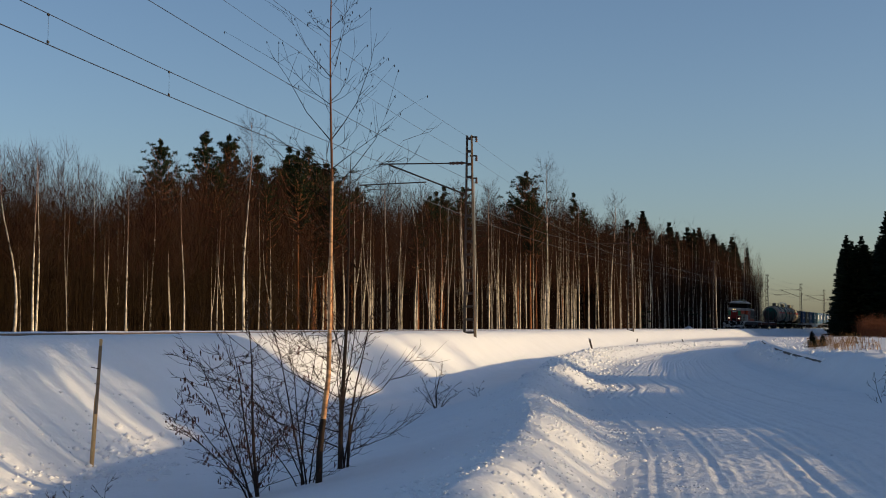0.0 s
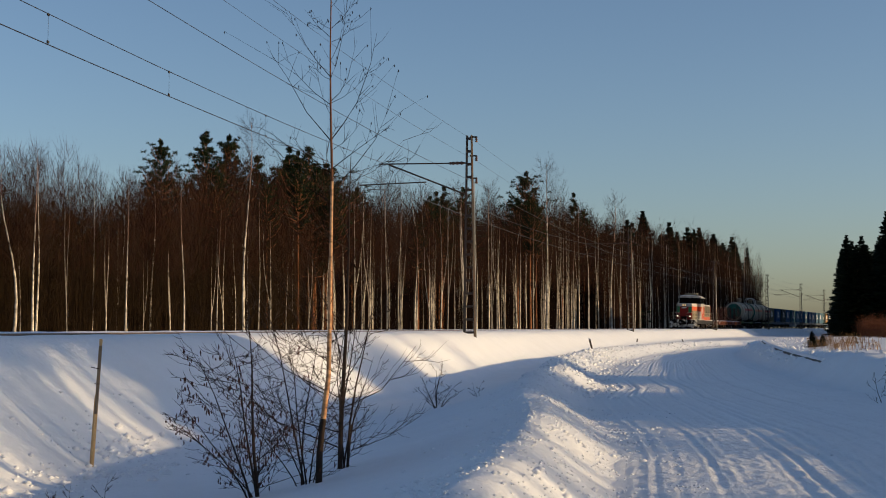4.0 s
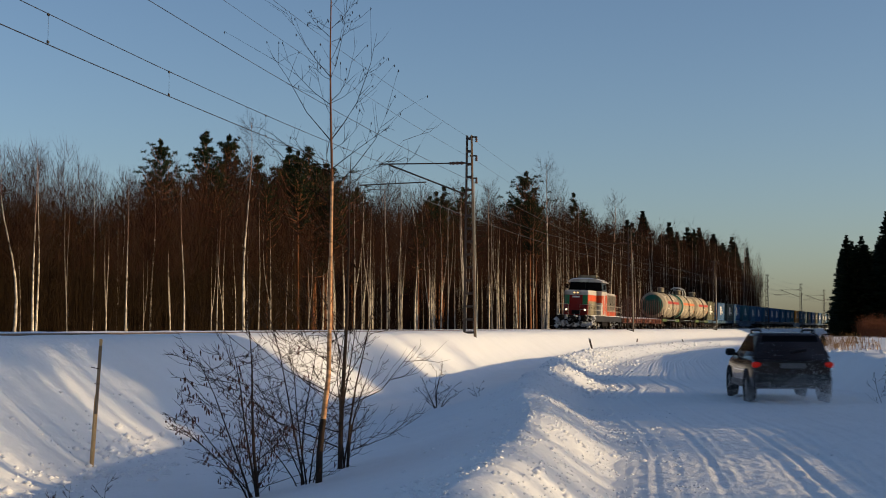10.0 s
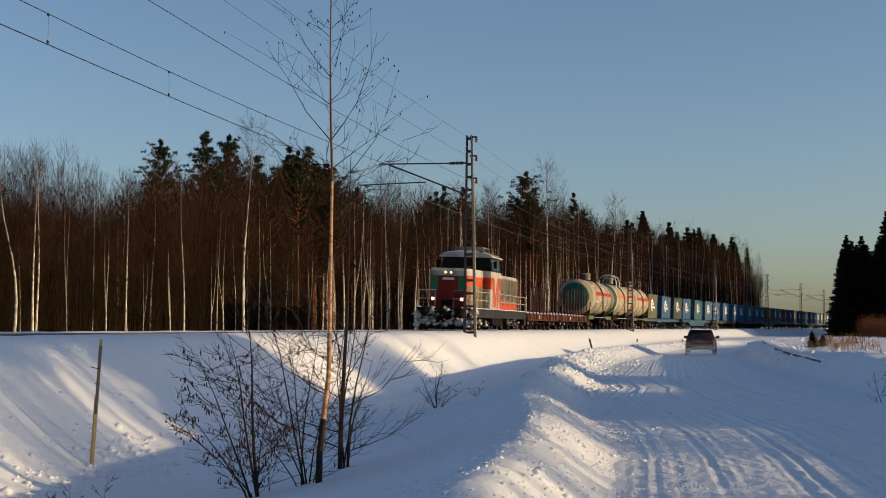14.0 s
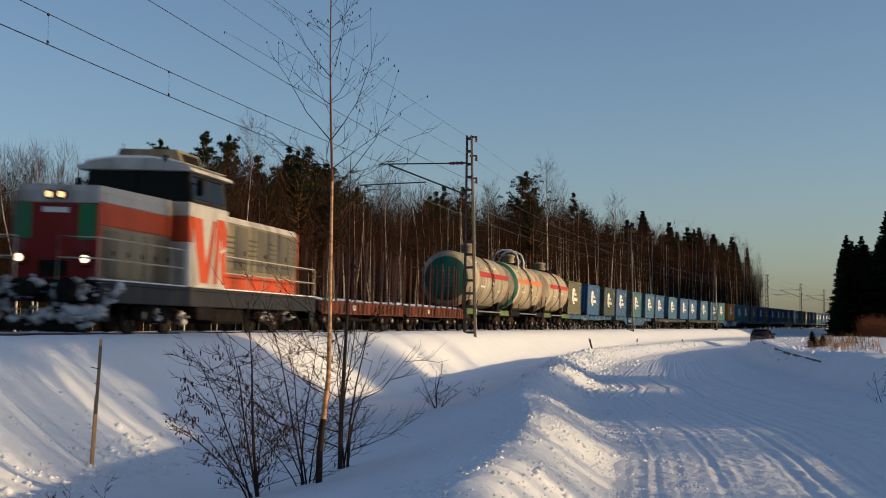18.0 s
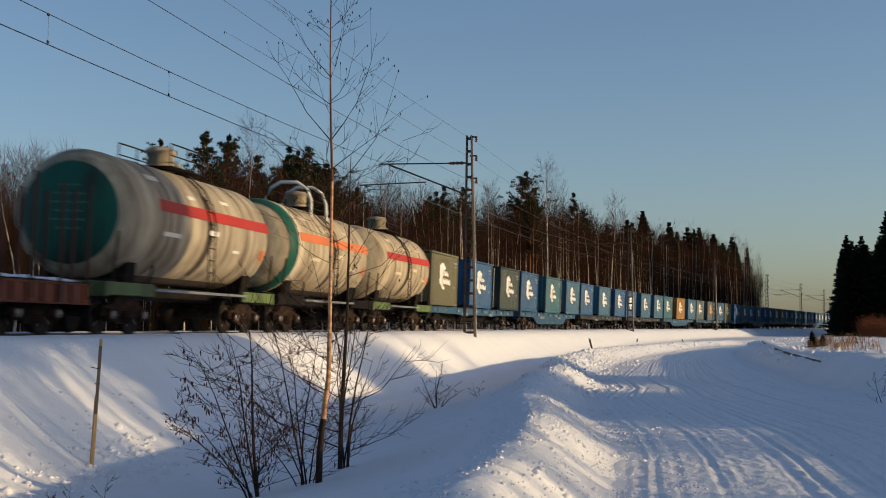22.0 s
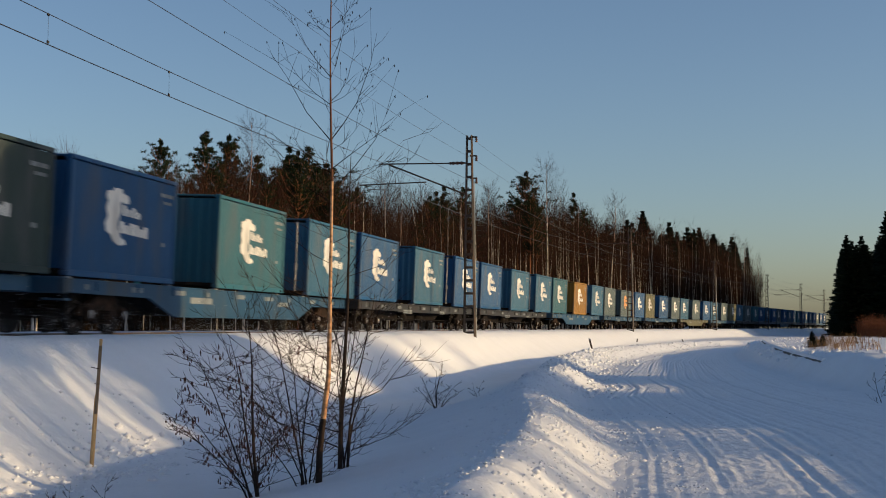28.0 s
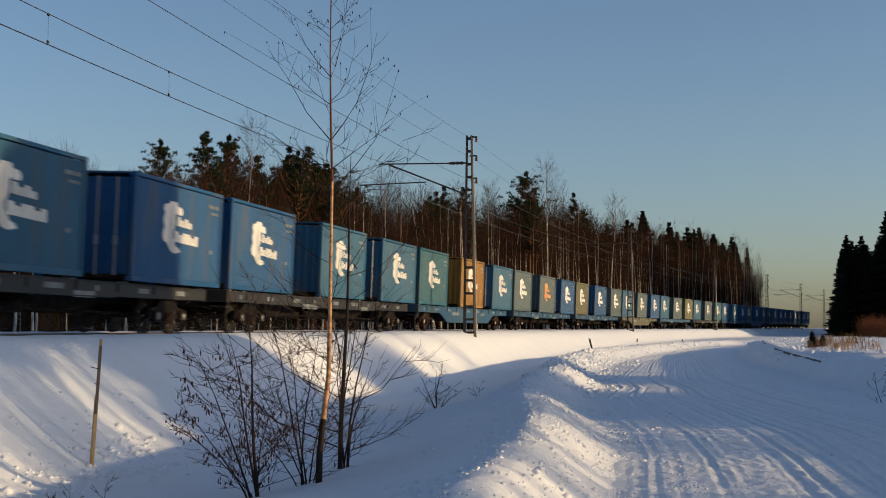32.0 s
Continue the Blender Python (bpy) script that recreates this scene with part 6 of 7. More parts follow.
    for y, way in ((0.12, -1), (L - 0.12, 1)):
        part("end_beam", Geo().box((0, y, 1.08), (2.8, 0.22, 0.34), 0.02), sill, w)
        part("end_platform", Geo().box((0, y + (0.3 if way < 0 else -0.3), 1.28), (2.7, 0.6, 0.04), 0.008), RUNNING, w)
        coupler(w, y, way)
    for y in (1.9, L - 1.9):
        bogie(w, y, RUST_GEAR)
    return w


vehicles.append((make_tank("dirty cream tank wagon with green end and red stripe", TANK_GREY, STRIPE_RED, 12.45, True, False, False, sill=GREEN_SILL), 41.85, 0.0))
vehicles.append((make_tank("cream tank wagon with green ring, orange stripe and hoops", TANK_CREAM, STRIPE_ORANGE, 11.75, False, True, True), 54.5, 0.0))
vehicles.append((make_tank("dirty pale tank wagon with a bright red stripe", TANK_CREAM, STRIPE_RED, 10.75, False, False, False, sill=GREEN_SILL), 66.4, 0.0))


# ---- the engine
def make_engine():
    e = thing("diesel_locomotive", "orange, white and beige diesel engine with lit headlamps", "locomotive")
    Y0, Y1 = -2.05, 15.3
    frame_ = part("platform", Geo().box((0, (Y0 + Y1) / 2, 1.2), (3.0, Y1 - Y0, 0.1), 0.02), ENGINE_FRAME, e)
    for sx in (-1, 1):
        part("side_skirt", Geo().box((sx * 1.46, (Y0 + Y1) / 2, 0.96), (0.07, Y1 - Y0 - 0.1, 0.40), 0.02), ENGINE_FRAME, e)
        part("snow_ledge", Geo().tube([(sx * 1.44, Y0 + 0.1, 1.27), (sx * 1.45, 4, 1.265), (sx * 1.44, 9, 1.275), (sx * 1.44, Y1 - 0.1, 1.265)], 0.02, 6), SNOW, e)
    HW = 1.02
    # front hood
    h0, h1 = -1.25, 3.15

    def hood_layer(name, z0, z1, mat, y0, y1, inset=0.0):
        return part(name, Geo().box((0, (y0 + y1) / 2, (z0 + z1) / 2), (2 * (HW - inset), y1 - y0, z1 - z0), 0.025), mat, e)
    hood_layer("front_hood_lower", 1.25, 2.50, ENGINE_BEIGE, h0 + 0.06, h1)
    hood_layer("front_hood_stripe", 2.50, 3.02, ENGINE_ORANGE, h0 + 0.06, h1)
    hood_layer("front_hood_band", 3.02, 3.26, ENGINE_WHITE, h0 + 0.06, h1)
    part("front_hood_top", Geo().slab([(h0 + 0.05, 3.26), (h0 + 0.16, 3.4), (h1, 3.44), (h1, 3.26)], -HW + 0.03, HW - 0.03), ENGINE_WHITE, e)
    nose = part("nose_panel", Geo().box((0, h0 + 0.03, 2.12), (2 * HW + 0.02, 0.06, 1.72), 0.02), ENGINE_RED, e)
    part("nose_band", Geo().box((0, h0 + 0.03, 3.12), (2 * HW + 0.02, 0.06, 0.28), 0.02), ENGINE_WHITE, e)
    for sx in (-1, 1):
        part("green_panel", Geo().box((sx * 0.78, h0 - 0.004, 2.56), (0.42, 0.02, 0.80), 0.006), ENGINE_GREEN, nose)
        lamp = part("headlamp", Geo().lathe([(h0 + 0.02, 0.17), (h0 - 0.10, 0.18), (h0 - 0.12, 0.15), (h0 - 0.10, 0.13)], "y", (sx * 0.80, 0, 1.72), 18), ENGINE_FRAME, e, "dark round lamp housing")
        part("corner_strip", Geo().box((sx * (HW + 0.004), h0 + 0.13, 1.88), (0.03, 0.2, 1.24), 0.008), ENGINE_ORANGE, e, "orange edge of the nose")
        part("lens", Geo().lathe([(h0 - 0.105, 0.0), (h0 - 0.10, 0.085)], "y", (sx * 0.80, 0, 1.72), 18), LAMP_GLOW, lamp)
        top = part("top_lamp", Geo().lathe([(h0 + 0.05, 0.11), (h0 - 0.08, 0.11), (h0 - 0.09, 0.09)], "y", (sx * 0.15, 0, 3.16), 14), ENGINE_FRAME, e)
        part("lens", Geo().lathe([(h0 - 0.085, 0.0), (h0 - 0.08, 0.07)], "y", (sx * 0.15, 0, 3.16), 14), SMALL_GLOW, top)
        # grille doors along the hood
        for k in range(5):
            y = h0 + 0.25 + k * 0.83
            d = part("hood_door", Geo().box((sx * (HW + 0.008), y + 0.36, 1.88), (0.03, 0.76, 1.08), 0.008), ENGINE_BEIGE, e)
            part("latch", Geo().box((sx * (HW + 0.03), y + 0.62, 1.9), (0.03, 0.05, 0.12), 0.006), RUNNING, d)
    part("number_bars", Geo().box((0.0, h0 - 0.006, 2.82), (0.62, 0.012, 0.12)), LOGO_WHITE, nose)
    part("nose_grille", Geo().box((0, h0 - 0.002, 1.5), (0.7, 0.016, 0.36), 0.006), RUNNING, nose)
    # cab
    c0, c1, CW = 3.15, 6.05, 1.5
    for name, z0, z1, mf in (("cab_lower", 1.25, 2.40, ENGINE_WHITE), ("cab_stripe", 2.40, 3.05, ENGINE_ORANGE), ("cab_band", 3.05, 3.42, ENGINE_WHITE)):
        part(name, Geo().box((0, (c0 + c1) / 2, (z0 + z1) / 2), (2 * CW, c1 - c0, z1 - z0), 0.03), mf, e)
    for sx in (-1, 1):
        part("cab_side", Geo().box((sx * (CW + 0.006), (c0 + c1) / 2 + 0.12, 2.36), (0.02, c1 - c0 - 0.32, 2.06), 0.008), ENGINE_WHITE, e)
        g = Geo()
        x = sx * (CW + 0.02)
        for pts in ([(3.30, 3.05), (4.02, 3.05), (4.40, 1.85), (4.42, 1.38), (4.05, 1.38)], [(4.42, 1.38), (4.44, 1.95), (4.86, 3.05), (5.10, 3.05), (4.95, 2.5), (4.62, 1.38)], [(5.02, 1.38), (5.10, 2.2), (5.15, 3.12), (5.70, 3.12), (5.95, 2.85), (5.97, 2.45), (5.62, 2.3), (5.45, 2.7), (5.30, 1.38)], [(5.50, 2.2), (5.88, 2.3), (5.98, 1.7), (5.98, 1.38), (5.66, 1.38)]):
            g.slab(pts, x - 0.008, x + 0.008)
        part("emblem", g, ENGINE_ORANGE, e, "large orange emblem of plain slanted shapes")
        part("cab_door", Geo().box((sx * (CW + 0.012), c1 - 0.55, 2.3), (0.02, 0.72, 1.95), 0.008), ENGINE_WHITE, e)
    up = part("cab_upper", Geo().slab([(-CW + 0.02, 3.42), (CW - 0.02, 3.42), (CW - 0.16, 4.22), (-CW + 0.16, 4.22)], c0 + 0.12, c1 - 0.1, "y"), ENGINE_FRAME, e)
    for sx in (-1, 1):
        for y, w in ((c0 + 0.78, 1.1), (c0 + 2.0, 1.0)):
            m = pose(0, 0, 0, 0, -sx * 9.9, 0)
            part("side_window", Geo().box((sx * (CW - 0.075), y, 3.82), (0.04, w, 0.6), 0.015, 0, m), DARK_GLASS, up)
            fr = Geo()
            for dy, dz, sy_, sz_ in ((0, 0.33, w + 0.1, 0.06), (0, -0.33, w + 0.1, 0.06), (w / 2 + 0.03, 0, 0.06, 0.66), (-w / 2 - 0.03, 0, 0.06, 0.66)):
                fr.box((sx * (CW - 0.07 - dz * 0.17), y + dy, 3.82 + dz), (0.05, sy_, sz_), 0.01, 0, m)
            part("window_frame", fr, ENGINE_FRAME, up)
        part("mirror", Geo().box((sx * (CW + 0.16), c0 + 0.2, 3.8), (0.2, 0.06, 0.42), 0.03).tube([(sx * (CW - 0.1), c0 + 0.25, 3.9), (sx * (CW + 0.15), c0 + 0.22, 3.9)], 0.02, 5), RUNNING, e)
    for yy, nm in ((c0 + 0.10, "front_windscreen"), (c1 - 0.08, "rear_windscreen")):
        for sx in (-1, 1):
            part(nm, Geo().slab([(sx * 0.02, 3.46), (sx * (CW - 0.05), 3.46), (sx * (CW - 0.17), 4.18), (sx * 0.02, 4.18)], yy - 0.03, yy + 0.03, "y"), DARK_GLASS, up)
    part("cab_roof", Geo().slab([(-CW - 0.06, 4.20), (CW + 0.06, 4.20), (CW + 0.02, 4.28), (CW - 0.35, 4.42), (0.5, 4.50), (-0.5, 4.50), (-CW + 0.35, 4.42), (-CW - 0.02, 4.28)], c0 - 0.22, c1 + 0.1, "y"), ENGINE_WHITE, e)
    part("roof_snow", Geo().slab([(-CW + 0.1, 4.40), (CW - 0.1, 4.40), (CW - 0.5, 4.50), (0.4, 4.57), (-0.4, 4.57), (-CW + 0.5, 4.50)], c0 - 0.15, c1 + 0.02, "y"), SNOW, e)
    part("roof_box", Geo().slab([(-0.95, 4.46), (0.95, 4.46), (0.78, 4.84), (-0.78, 4.84)], c0 + 0.7, c1 - 0.6, "y"), ENGINE_BEIGE, e)
    part("roof_box_grille", Geo().box((0.875, c0 + 1.5, 4.65), (0.03, 1.2, 0.22), 0.006, 0, pose(0, 0, 0, 0, -18, 0)), RUNNING, e)
    part("horn", Geo().lathe([(c0 - 0.3, 0.09), (c0 - 0.05, 0.03), (c0 + 0.1, 0.03)], "y", (0.9, 0, 4.5), 10), GALVANIZED, e)
    part("antenna", Geo().tube([(-0.6, c0 + 0.5, 4.5), (-0.6, c0 + 0.5, 4.95)], 0.012, 5), RUNNING, e)
    # rear hood
    r0, r1 = c1, 14.4
    hood_layer("rear_hood_stripe", 1.25, 1.74, ENGINE_ORANGE, r0, r1)
    hood_layer("rear_hood_body", 1.74, 3.22, ENGINE_BEIGE, r0, r1)
    part("rear_hood_top", Geo().slab([(-HW + 0.02, 3.22), (HW - 0.02, 3.22), (HW - 0.12, 3.40), (-HW + 0.12, 3.40)], r0, r1, "y"), ENGINE_WHITE, e)
    part("rear_panel", Geo().box((0, r1 + 0.03, 2.3), (2 * HW + 0.04, 0.08, 2.06), 0.02), ENGINE_ORANGE, e)
    for sx in (-1, 1):
        for k in range(8):
            y = r0 + 0.12 + k * 1.03
            d = part("hood_door", Geo().box((sx * (HW + 0.01), y + 0.40, 2.52), (0.03, 0.95, 1.26), 0.008), ENGINE_BEIGE if k in (0, 1, 3) else ENGINE_DIRTY, e)
            if k % 2:
                for j in range(5):
                    part("louvre", Geo().box((sx * (HW + 0.034), y + 0.40, 2.2 + j * 0.15), (0.03, 0.7, 0.05), 0.008, 0, pose(0, 0, 0, 0, sx * 25, 0)), ENGINE_DIRTY, d)
            else:
                part("latch", Geo().box((sx * (HW + 0.032), y + 0.7, 2.4), (0.03, 0.05, 0.14), 0.006), RUNNING, d)
        part("exhaust", Geo().lathe([(3.38, 0.14), (3.62, 0.14), (3.62, 0.1)], "z", (sx * 0.3, r0 + 1.2, 0), 10), RUNNING, e)
        # handrails along the platform
        for z in (1.72, 2.18):
            part("handrail", Geo().tube([(sx * 1.42, Y0 + 0.06, z), (sx * 1.42, c0 - 0.1, z)], 0.02, 5).tube([(sx * 1.42, c1 + 0.1, z), (sx * 1.42, Y1 - 0.06, z)], 0.02, 5), HANDRAIL, e)
        for y in (Y0 + 0.06, 0.9, 2.3, c0 - 0.1, c1 + 0.1, 8.2, 9.7, 11.2, 12.7, Y1 - 0.06):
            part("rail_post", Geo().tube([(sx * 1.42, y, 1.22), (sx * 1.42, y, 2.18)], 0.02, 5), HANDRAIL, e)
        for y in (Y0, Y1):
            part("end_rail", Geo().tube([(sx * 1.42, y, 2.18), (sx * 0.5, y, 2.18), (sx * 0.5, y, 1.22)], 0.02, 5).tube([(sx * 1.42, y, 1.72), (sx * 0.5, y, 1.72)], 0.018, 5), HANDRAIL, e)
            part("steps", Geo().box((sx * 1.35, y + (0.35 if y < 5 else -0.35), 0.5), (0.26, 0.5, 0.05), 0.01).box((sx * 1.35, y + (0.35 if y < 5 else -0.35), 0.85), (0.26, 0.5, 0.05), 0.01).box((sx * 1.47, y + (0.35 if y < 5 else -0.35), 0.75), (0.04, 0.5, 0.8), 0.01), ENGINE_FRAME, e)
            way = -1 if y < 5 else 1
            part("buffer", Geo().lathe([(y, 0.14), (y + way * 0.42, 0.12), (y + way * 0.44, 0.26), (y + way * 0.5, 0.26), (y + way * 0.52, 0.0)], "y", (sx * 0.95, 0, 1.02), 16), RUNNING, e)
    for y, way in ((Y0, -1), (Y1, 1)):
        part("buffer_beam", Geo().box((0, y, 0.98), (2.9, 0.12, 0.5), 0.03), RUNNING, e)
        coupler(e, y, way)
    for x0, x1 in ((-0.55, -0.35), (0.4, 0.62), (-0.2, 0.05)):
        part("air_hose", Geo().tube([(x0, Y0 - 0.06, 1.1), (x0, Y0 - 0.24, 0.95), (x1, Y0 - 0.26, 0.55), (x1, Y0 - 0.16, 0.4)], 0.035, 6), RUBBER, e)
    part("snow_plough", Geo().slab([(Y0 - 0.2, 0.1), (Y0 + 0.1, 0.1), (Y0 + 0.15, 0.42), (Y0 + 0.05, 0.42)], -1.3, 1.3), RUNNING, e)
    # snow packed on the front and the running gear
    rng = random.Random(77)
    for x, y, z, r, n in ((-0.9, Y0 - 0.1, 0.55, 0.28, 5), (0.75, Y0 - 0.08, 0.5, 0.30, 6), (1.25, Y0 + 0.35, 0.9, 0.34, 6), (1.38, Y0 + 1.0, 1.0, 0.26, 4), (0.1, Y0 - 0.12, 0.42, 0.26, 5), (-0.3, Y0 - 0.12, 0.85, 0.2, 3), (-1.15, Y0 - 0.12, 1.0, 0.26, 4), (-0.62, Y0 - 0.13, 1.12, 0.2, 3), (0.55, Y0 - 0.13, 0.95, 0.2, 3), (1.25, Y0 - 0.12, 1.1, 0.24, 4), (1.3, Y0 - 0.1, 0.45, 0.26, 5), (-1.2, Y0 - 0.1, 0.4, 0.24, 4), (0.2, Y0 - 0.3, 1.15, 0.16, 2), (1.1, 2.2, 0.5, 0.2, 4), (1.1, 4.0, 0.45, 0.2, 4), (1.15, 11.0, 0.5, 0.18, 4), (1.2, 12.7, 0.55, 0.2, 4)):
        g = Geo()
        for k in range(n * 5):
            c = Vector((x + rng.gauss(0, r * 0.75), y + rng.gauss(0, r * 0.15), z + rng.gauss(0, r * 0.45)))
            rr = r * (0.12 + 0.75 * rng.random() ** 2.2)
            j = [rng.uniform(0.5, 1.3) for _ in range(8)]
            vs = [c + Vector((a * rr * j[(i + 3) % 8], b * rr * 0.7 * j[(i + 5) % 8], h * rr * 0.8 * j[i])) for i, (a, b, h) in enumerate(((1, 0, 0.2), (0.6, 0.8, -0.2), (-0.4, 0.9, 0.2), (-1, 0.1, -0.1), (-0.5, -0.8, 0.1), (0.5, -0.9, -0.1), (0.1, 0.1, 1.0), (0, 0, -0.9)))]
            g.add(vs, [(0, 1, 6), (1, 2, 6), (2, 3, 6), (3, 4, 6), (4, 5, 6), (5, 0, 6), (1, 0, 7), (2, 1, 7), (3, 2, 7), (4, 3, 7), (5, 4, 7), (0, 5, 7)], 0, True)
        tagged(part("packed_snow", g, DIRTY_SNOW, e), "lumps of packed, soiled snow", kind="stuff")
    part("fuel_tank", Geo().box((0, 7.2, 0.62), (2.5, 2.6, 0.62), 0.08), RUNNING, e)
    for sx in (-1, 1):
        part("battery_box", Geo().box((sx * 1.2, 4.8, 0.66), (0.5, 1.2, 0.5), 0.04), RUNNING, e)
    for y in (2.4, 11.6):
        bogie(e, y, RUNNING, 2.3)
    return e


vehicles.append((make_engine(), 0.0, 0.0))


# ---------------------------------------------------------------- the car
CAR_PAINT = material("dark_car_paint", (0.020, 0.010, 0.009), rough=0.22, grain=0.15, scale=2, dirt=(0.06, 0.055, 0.05), dirt_amount=0.25, dirt_scale=1.6, bump=0, spec=0.3)
# Sill strip, greyer and rougher than the body paint.
CAR_SILL = material("grey_car_sill", (0.10, 0.095, 0.09), rough=0.6, grain=0.2, scale=3)
TAIL_RED = material("lit_tail_lamp", (0.22, 0.008, 0.006), rough=0.25, bump=0, emit=(1.0, 0.03, 0.01), power=0.12)
CHROME = material("bright_trim", (0.6, 0.6, 0.6), rough=0.2, metal=0.9, bump=0)
PLATE = material("pale_plate", (0.12, 0.11, 0.11), rough=0.5, bump=0)


def loft(sections, mi=0, close=True):
    """Skins closed rings of equal length."""
    g = Geo()
    n = len(sections[0])
    vs = [p for ring in sections for p in ring]
    fs = [(i * n + k, i * n + (k + 1) % n, (i + 1) * n + (k + 1) % n, (i + 1) * n + k) for i in range(len(sections) - 1) for k in range(n)]
    g.add(vs, fs, mi, True)
    g.add(sections[0], [tuple(range(n))[::-1]], mi)
    g.add(sections[-1], [tuple(range(n))], mi)
    return g


def make_car():
    car = thing("estate_car", "dark maroon estate car with lit red tail lamps", "car")
    rings = []
    for y, hw, zb, zt in ((0.0, 0.70, 0.42, 0.86), (0.05, 0.80, 0.34, 0.93), (0.3, 0.85, 0.28, 0.97), (0.9, 0.865, 0.26, 0.97), (2.2, 0.87, 0.26, 0.95), (3.2, 0.865, 0.26, 0.94), (3.8, 0.84, 0.27, 0.88), (4.25, 0.76, 0.30, 0.76), (4.42, 0.60, 0.38, 0.62)):
        rings.append([(-hw * 0.9, y, zb), (hw * 0.9, y, zb), (hw * 0.985, y, zb + 0.12), (hw, y, zb + 0.3), (hw * 0.985, y, zt - 0.1), (hw * 0.93, y, zt), (-hw * 0.93, y, zt), (-hw * 0.985, y, zt - 0.1), (-hw, y, zb + 0.3), (-hw * 0.985, y, zb + 0.12)])
    part("body", loft(rings), CAR_PAINT, car)

    low = [(-0.80, 0.10), (0.80, 0.10), (0.82, 1.6), (0.80, 3.25), (-0.80, 3.25), (-0.82, 1.6)]
    mid = [(-0.76, 0.20), (0.76, 0.20), (0.78, 1.6), (0.74, 2.85), (-0.74, 2.85), (-0.78, 1.6)]
    top = [(-0.62, 0.46), (0.62, 0.46), (0.64, 1.5), (0.60, 2.25), (-0.60, 2.25), (-0.64, 1.5)]
    cap = [(-0.50, 0.62), (0.50, 0.62), (0.52, 1.5), (0.48, 2.1), (-0.48, 2.1), (-0.52, 1.5)]
    rings = [[(x, y, z) for x, y in r] for r, z in ((low, 0.94), (mid, 1.06), (top, 1.44), (cap, 1.48))]
    part("cabin", loft(rings), CAR_PAINT, car)

    def pane(name, a, b, c, d, out):
        o = Vector(out) * 0.007
        m = (Vector(a) + Vector(b) + Vector(c) + Vector(d)) / 4
        quad = [Vector(p).lerp(m, 0.07) + o for p in (a, b, c, d)]
        back = [p - o * 0.8 for p in quad]
        g = Geo().add(quad + back, [(0, 1, 2, 3), (7, 6, 5, 4), (0, 4, 5, 1), (1, 5, 6, 2), (2, 6, 7, 3), (3, 7, 4, 0)])
        part(name, g, DARK_GLASS, car)
    for sx in (-1, 1):
        pane("side_window", (sx * 0.765, 0.34, 1.06), (sx * 0.777, 1.0, 1.06), (sx * 0.65, 1.0, 1.42), (sx * 0.63, 0.56, 1.42), (sx, 0, 0.3))
        pane("side_window", (sx * 0.777, 1.02, 1.06), (sx * 0.78, 1.75, 1.06), (sx * 0.645, 1.6, 1.42), (sx * 0.65, 1.02, 1.42), (sx, 0, 0.3))
        pane("side_window", (sx * 0.78, 1.78, 1.06), (sx * 0.75, 2.75, 1.06), (sx * 0.61, 2.2, 1.42), (sx * 0.645, 1.64, 1.42), (sx, 0, 0.3))
        part("roof_rail", Geo().tube([(sx * 0.56, 0.55, 1.45), (sx * 0.57, 0.7, 1.53), (sx * 0.57, 1.9, 1.53), (sx * 0.55, 2.1, 1.46)], 0.022, 6), RUBBER, car)
        part("mirror", Geo().box((sx * 0.95, 2.62, 1.03), (0.22, 0.12, 0.16), 0.04).tube([(sx * 0.78, 2.66, 0.98), (sx * 0.88, 2.64, 1.0)], 0.03, 6), RUBBER, car)
        lamp = part("tail_lamp", Geo().box((sx * 0.74, 0.06, 0.80), (0.22, 0.12, 0.12), 0.03), TAIL_RED, car, "glowing red tail lamp")
        part("sill", Geo().box((sx * 0.862, 2.15, 0.36), (0.04, 1.9, 0.14), 0.015), CAR_SILL, car)
        part("door_seam", Geo().box((sx * 0.868, 1.6, 0.66), (0.012, 2.0, 0.03), 0.004), CHROME, car)
        part("door_handle", Geo().box((sx * 0.878, 1.95, 0.82), (0.03, 0.16, 0.035), 0.01), RUBBER, car)
        part("headlamp", Geo().box((sx * 0.6, 4.28, 0.66), (0.3, 0.16, 0.14), 0.04), GALVANIZED, car)
        for y in (0.82, 3.48):
            part("wheel_arch", Geo().lathe([(sx * 0.80, 0.39), (sx * 0.885, 0.39), (sx * 0.885, 0.345), (sx * 0.80, 0.34)], "x", (0, y, 0.32), 24), RUBBER, car)
            w = part("wheel", Geo().lathe([(sx * -0.1, 0.0), (sx * -0.1, 0.19), (sx * 0.06, 0.2), (sx * 0.07, 0.0)], "x", (0, 0, 0), 16, smooth=False), GALVANIZED, car, at=pose(sx * 0.78, y, 0.32))
            part("tyre", Geo().lathe([(-0.1, 0.2), (-0.105, 0.28), (-0.08, 0.32), (0.08, 0.32), (0.105, 0.28), (0.1, 0.2)], "x", (0, 0, 0), 28), RUBBER, w)
            for k in range(5):
                a = k * 1.2566
                part("spoke", Geo().box((sx * 0.075, 0.11 * math.cos(a), 0.11 * math.sin(a)), (0.02, 0.05, 0.17), 0.008, 0, pose(0, 0, 0, math.degrees(a) - 90)), GALVANIZED, w)
    pane("rear_window", (0.72, 0.225, 1.07), (-0.72, 0.225, 1.07), (-0.60, 0.45, 1.42), (0.60, 0.45, 1.42), (0, -1, 0.5))
    pane("windscreen", (-0.70, 2.82, 1.07), (0.70, 2.82, 1.07), (0.57, 2.26, 1.42), (-0.57, 2.26, 1.42), (0, 1, 0.6))
    part("rear_bumper", Geo().box((0, 0.0, 0.48), (1.6, 0.16, 0.24), 0.06), RUBBER, car)
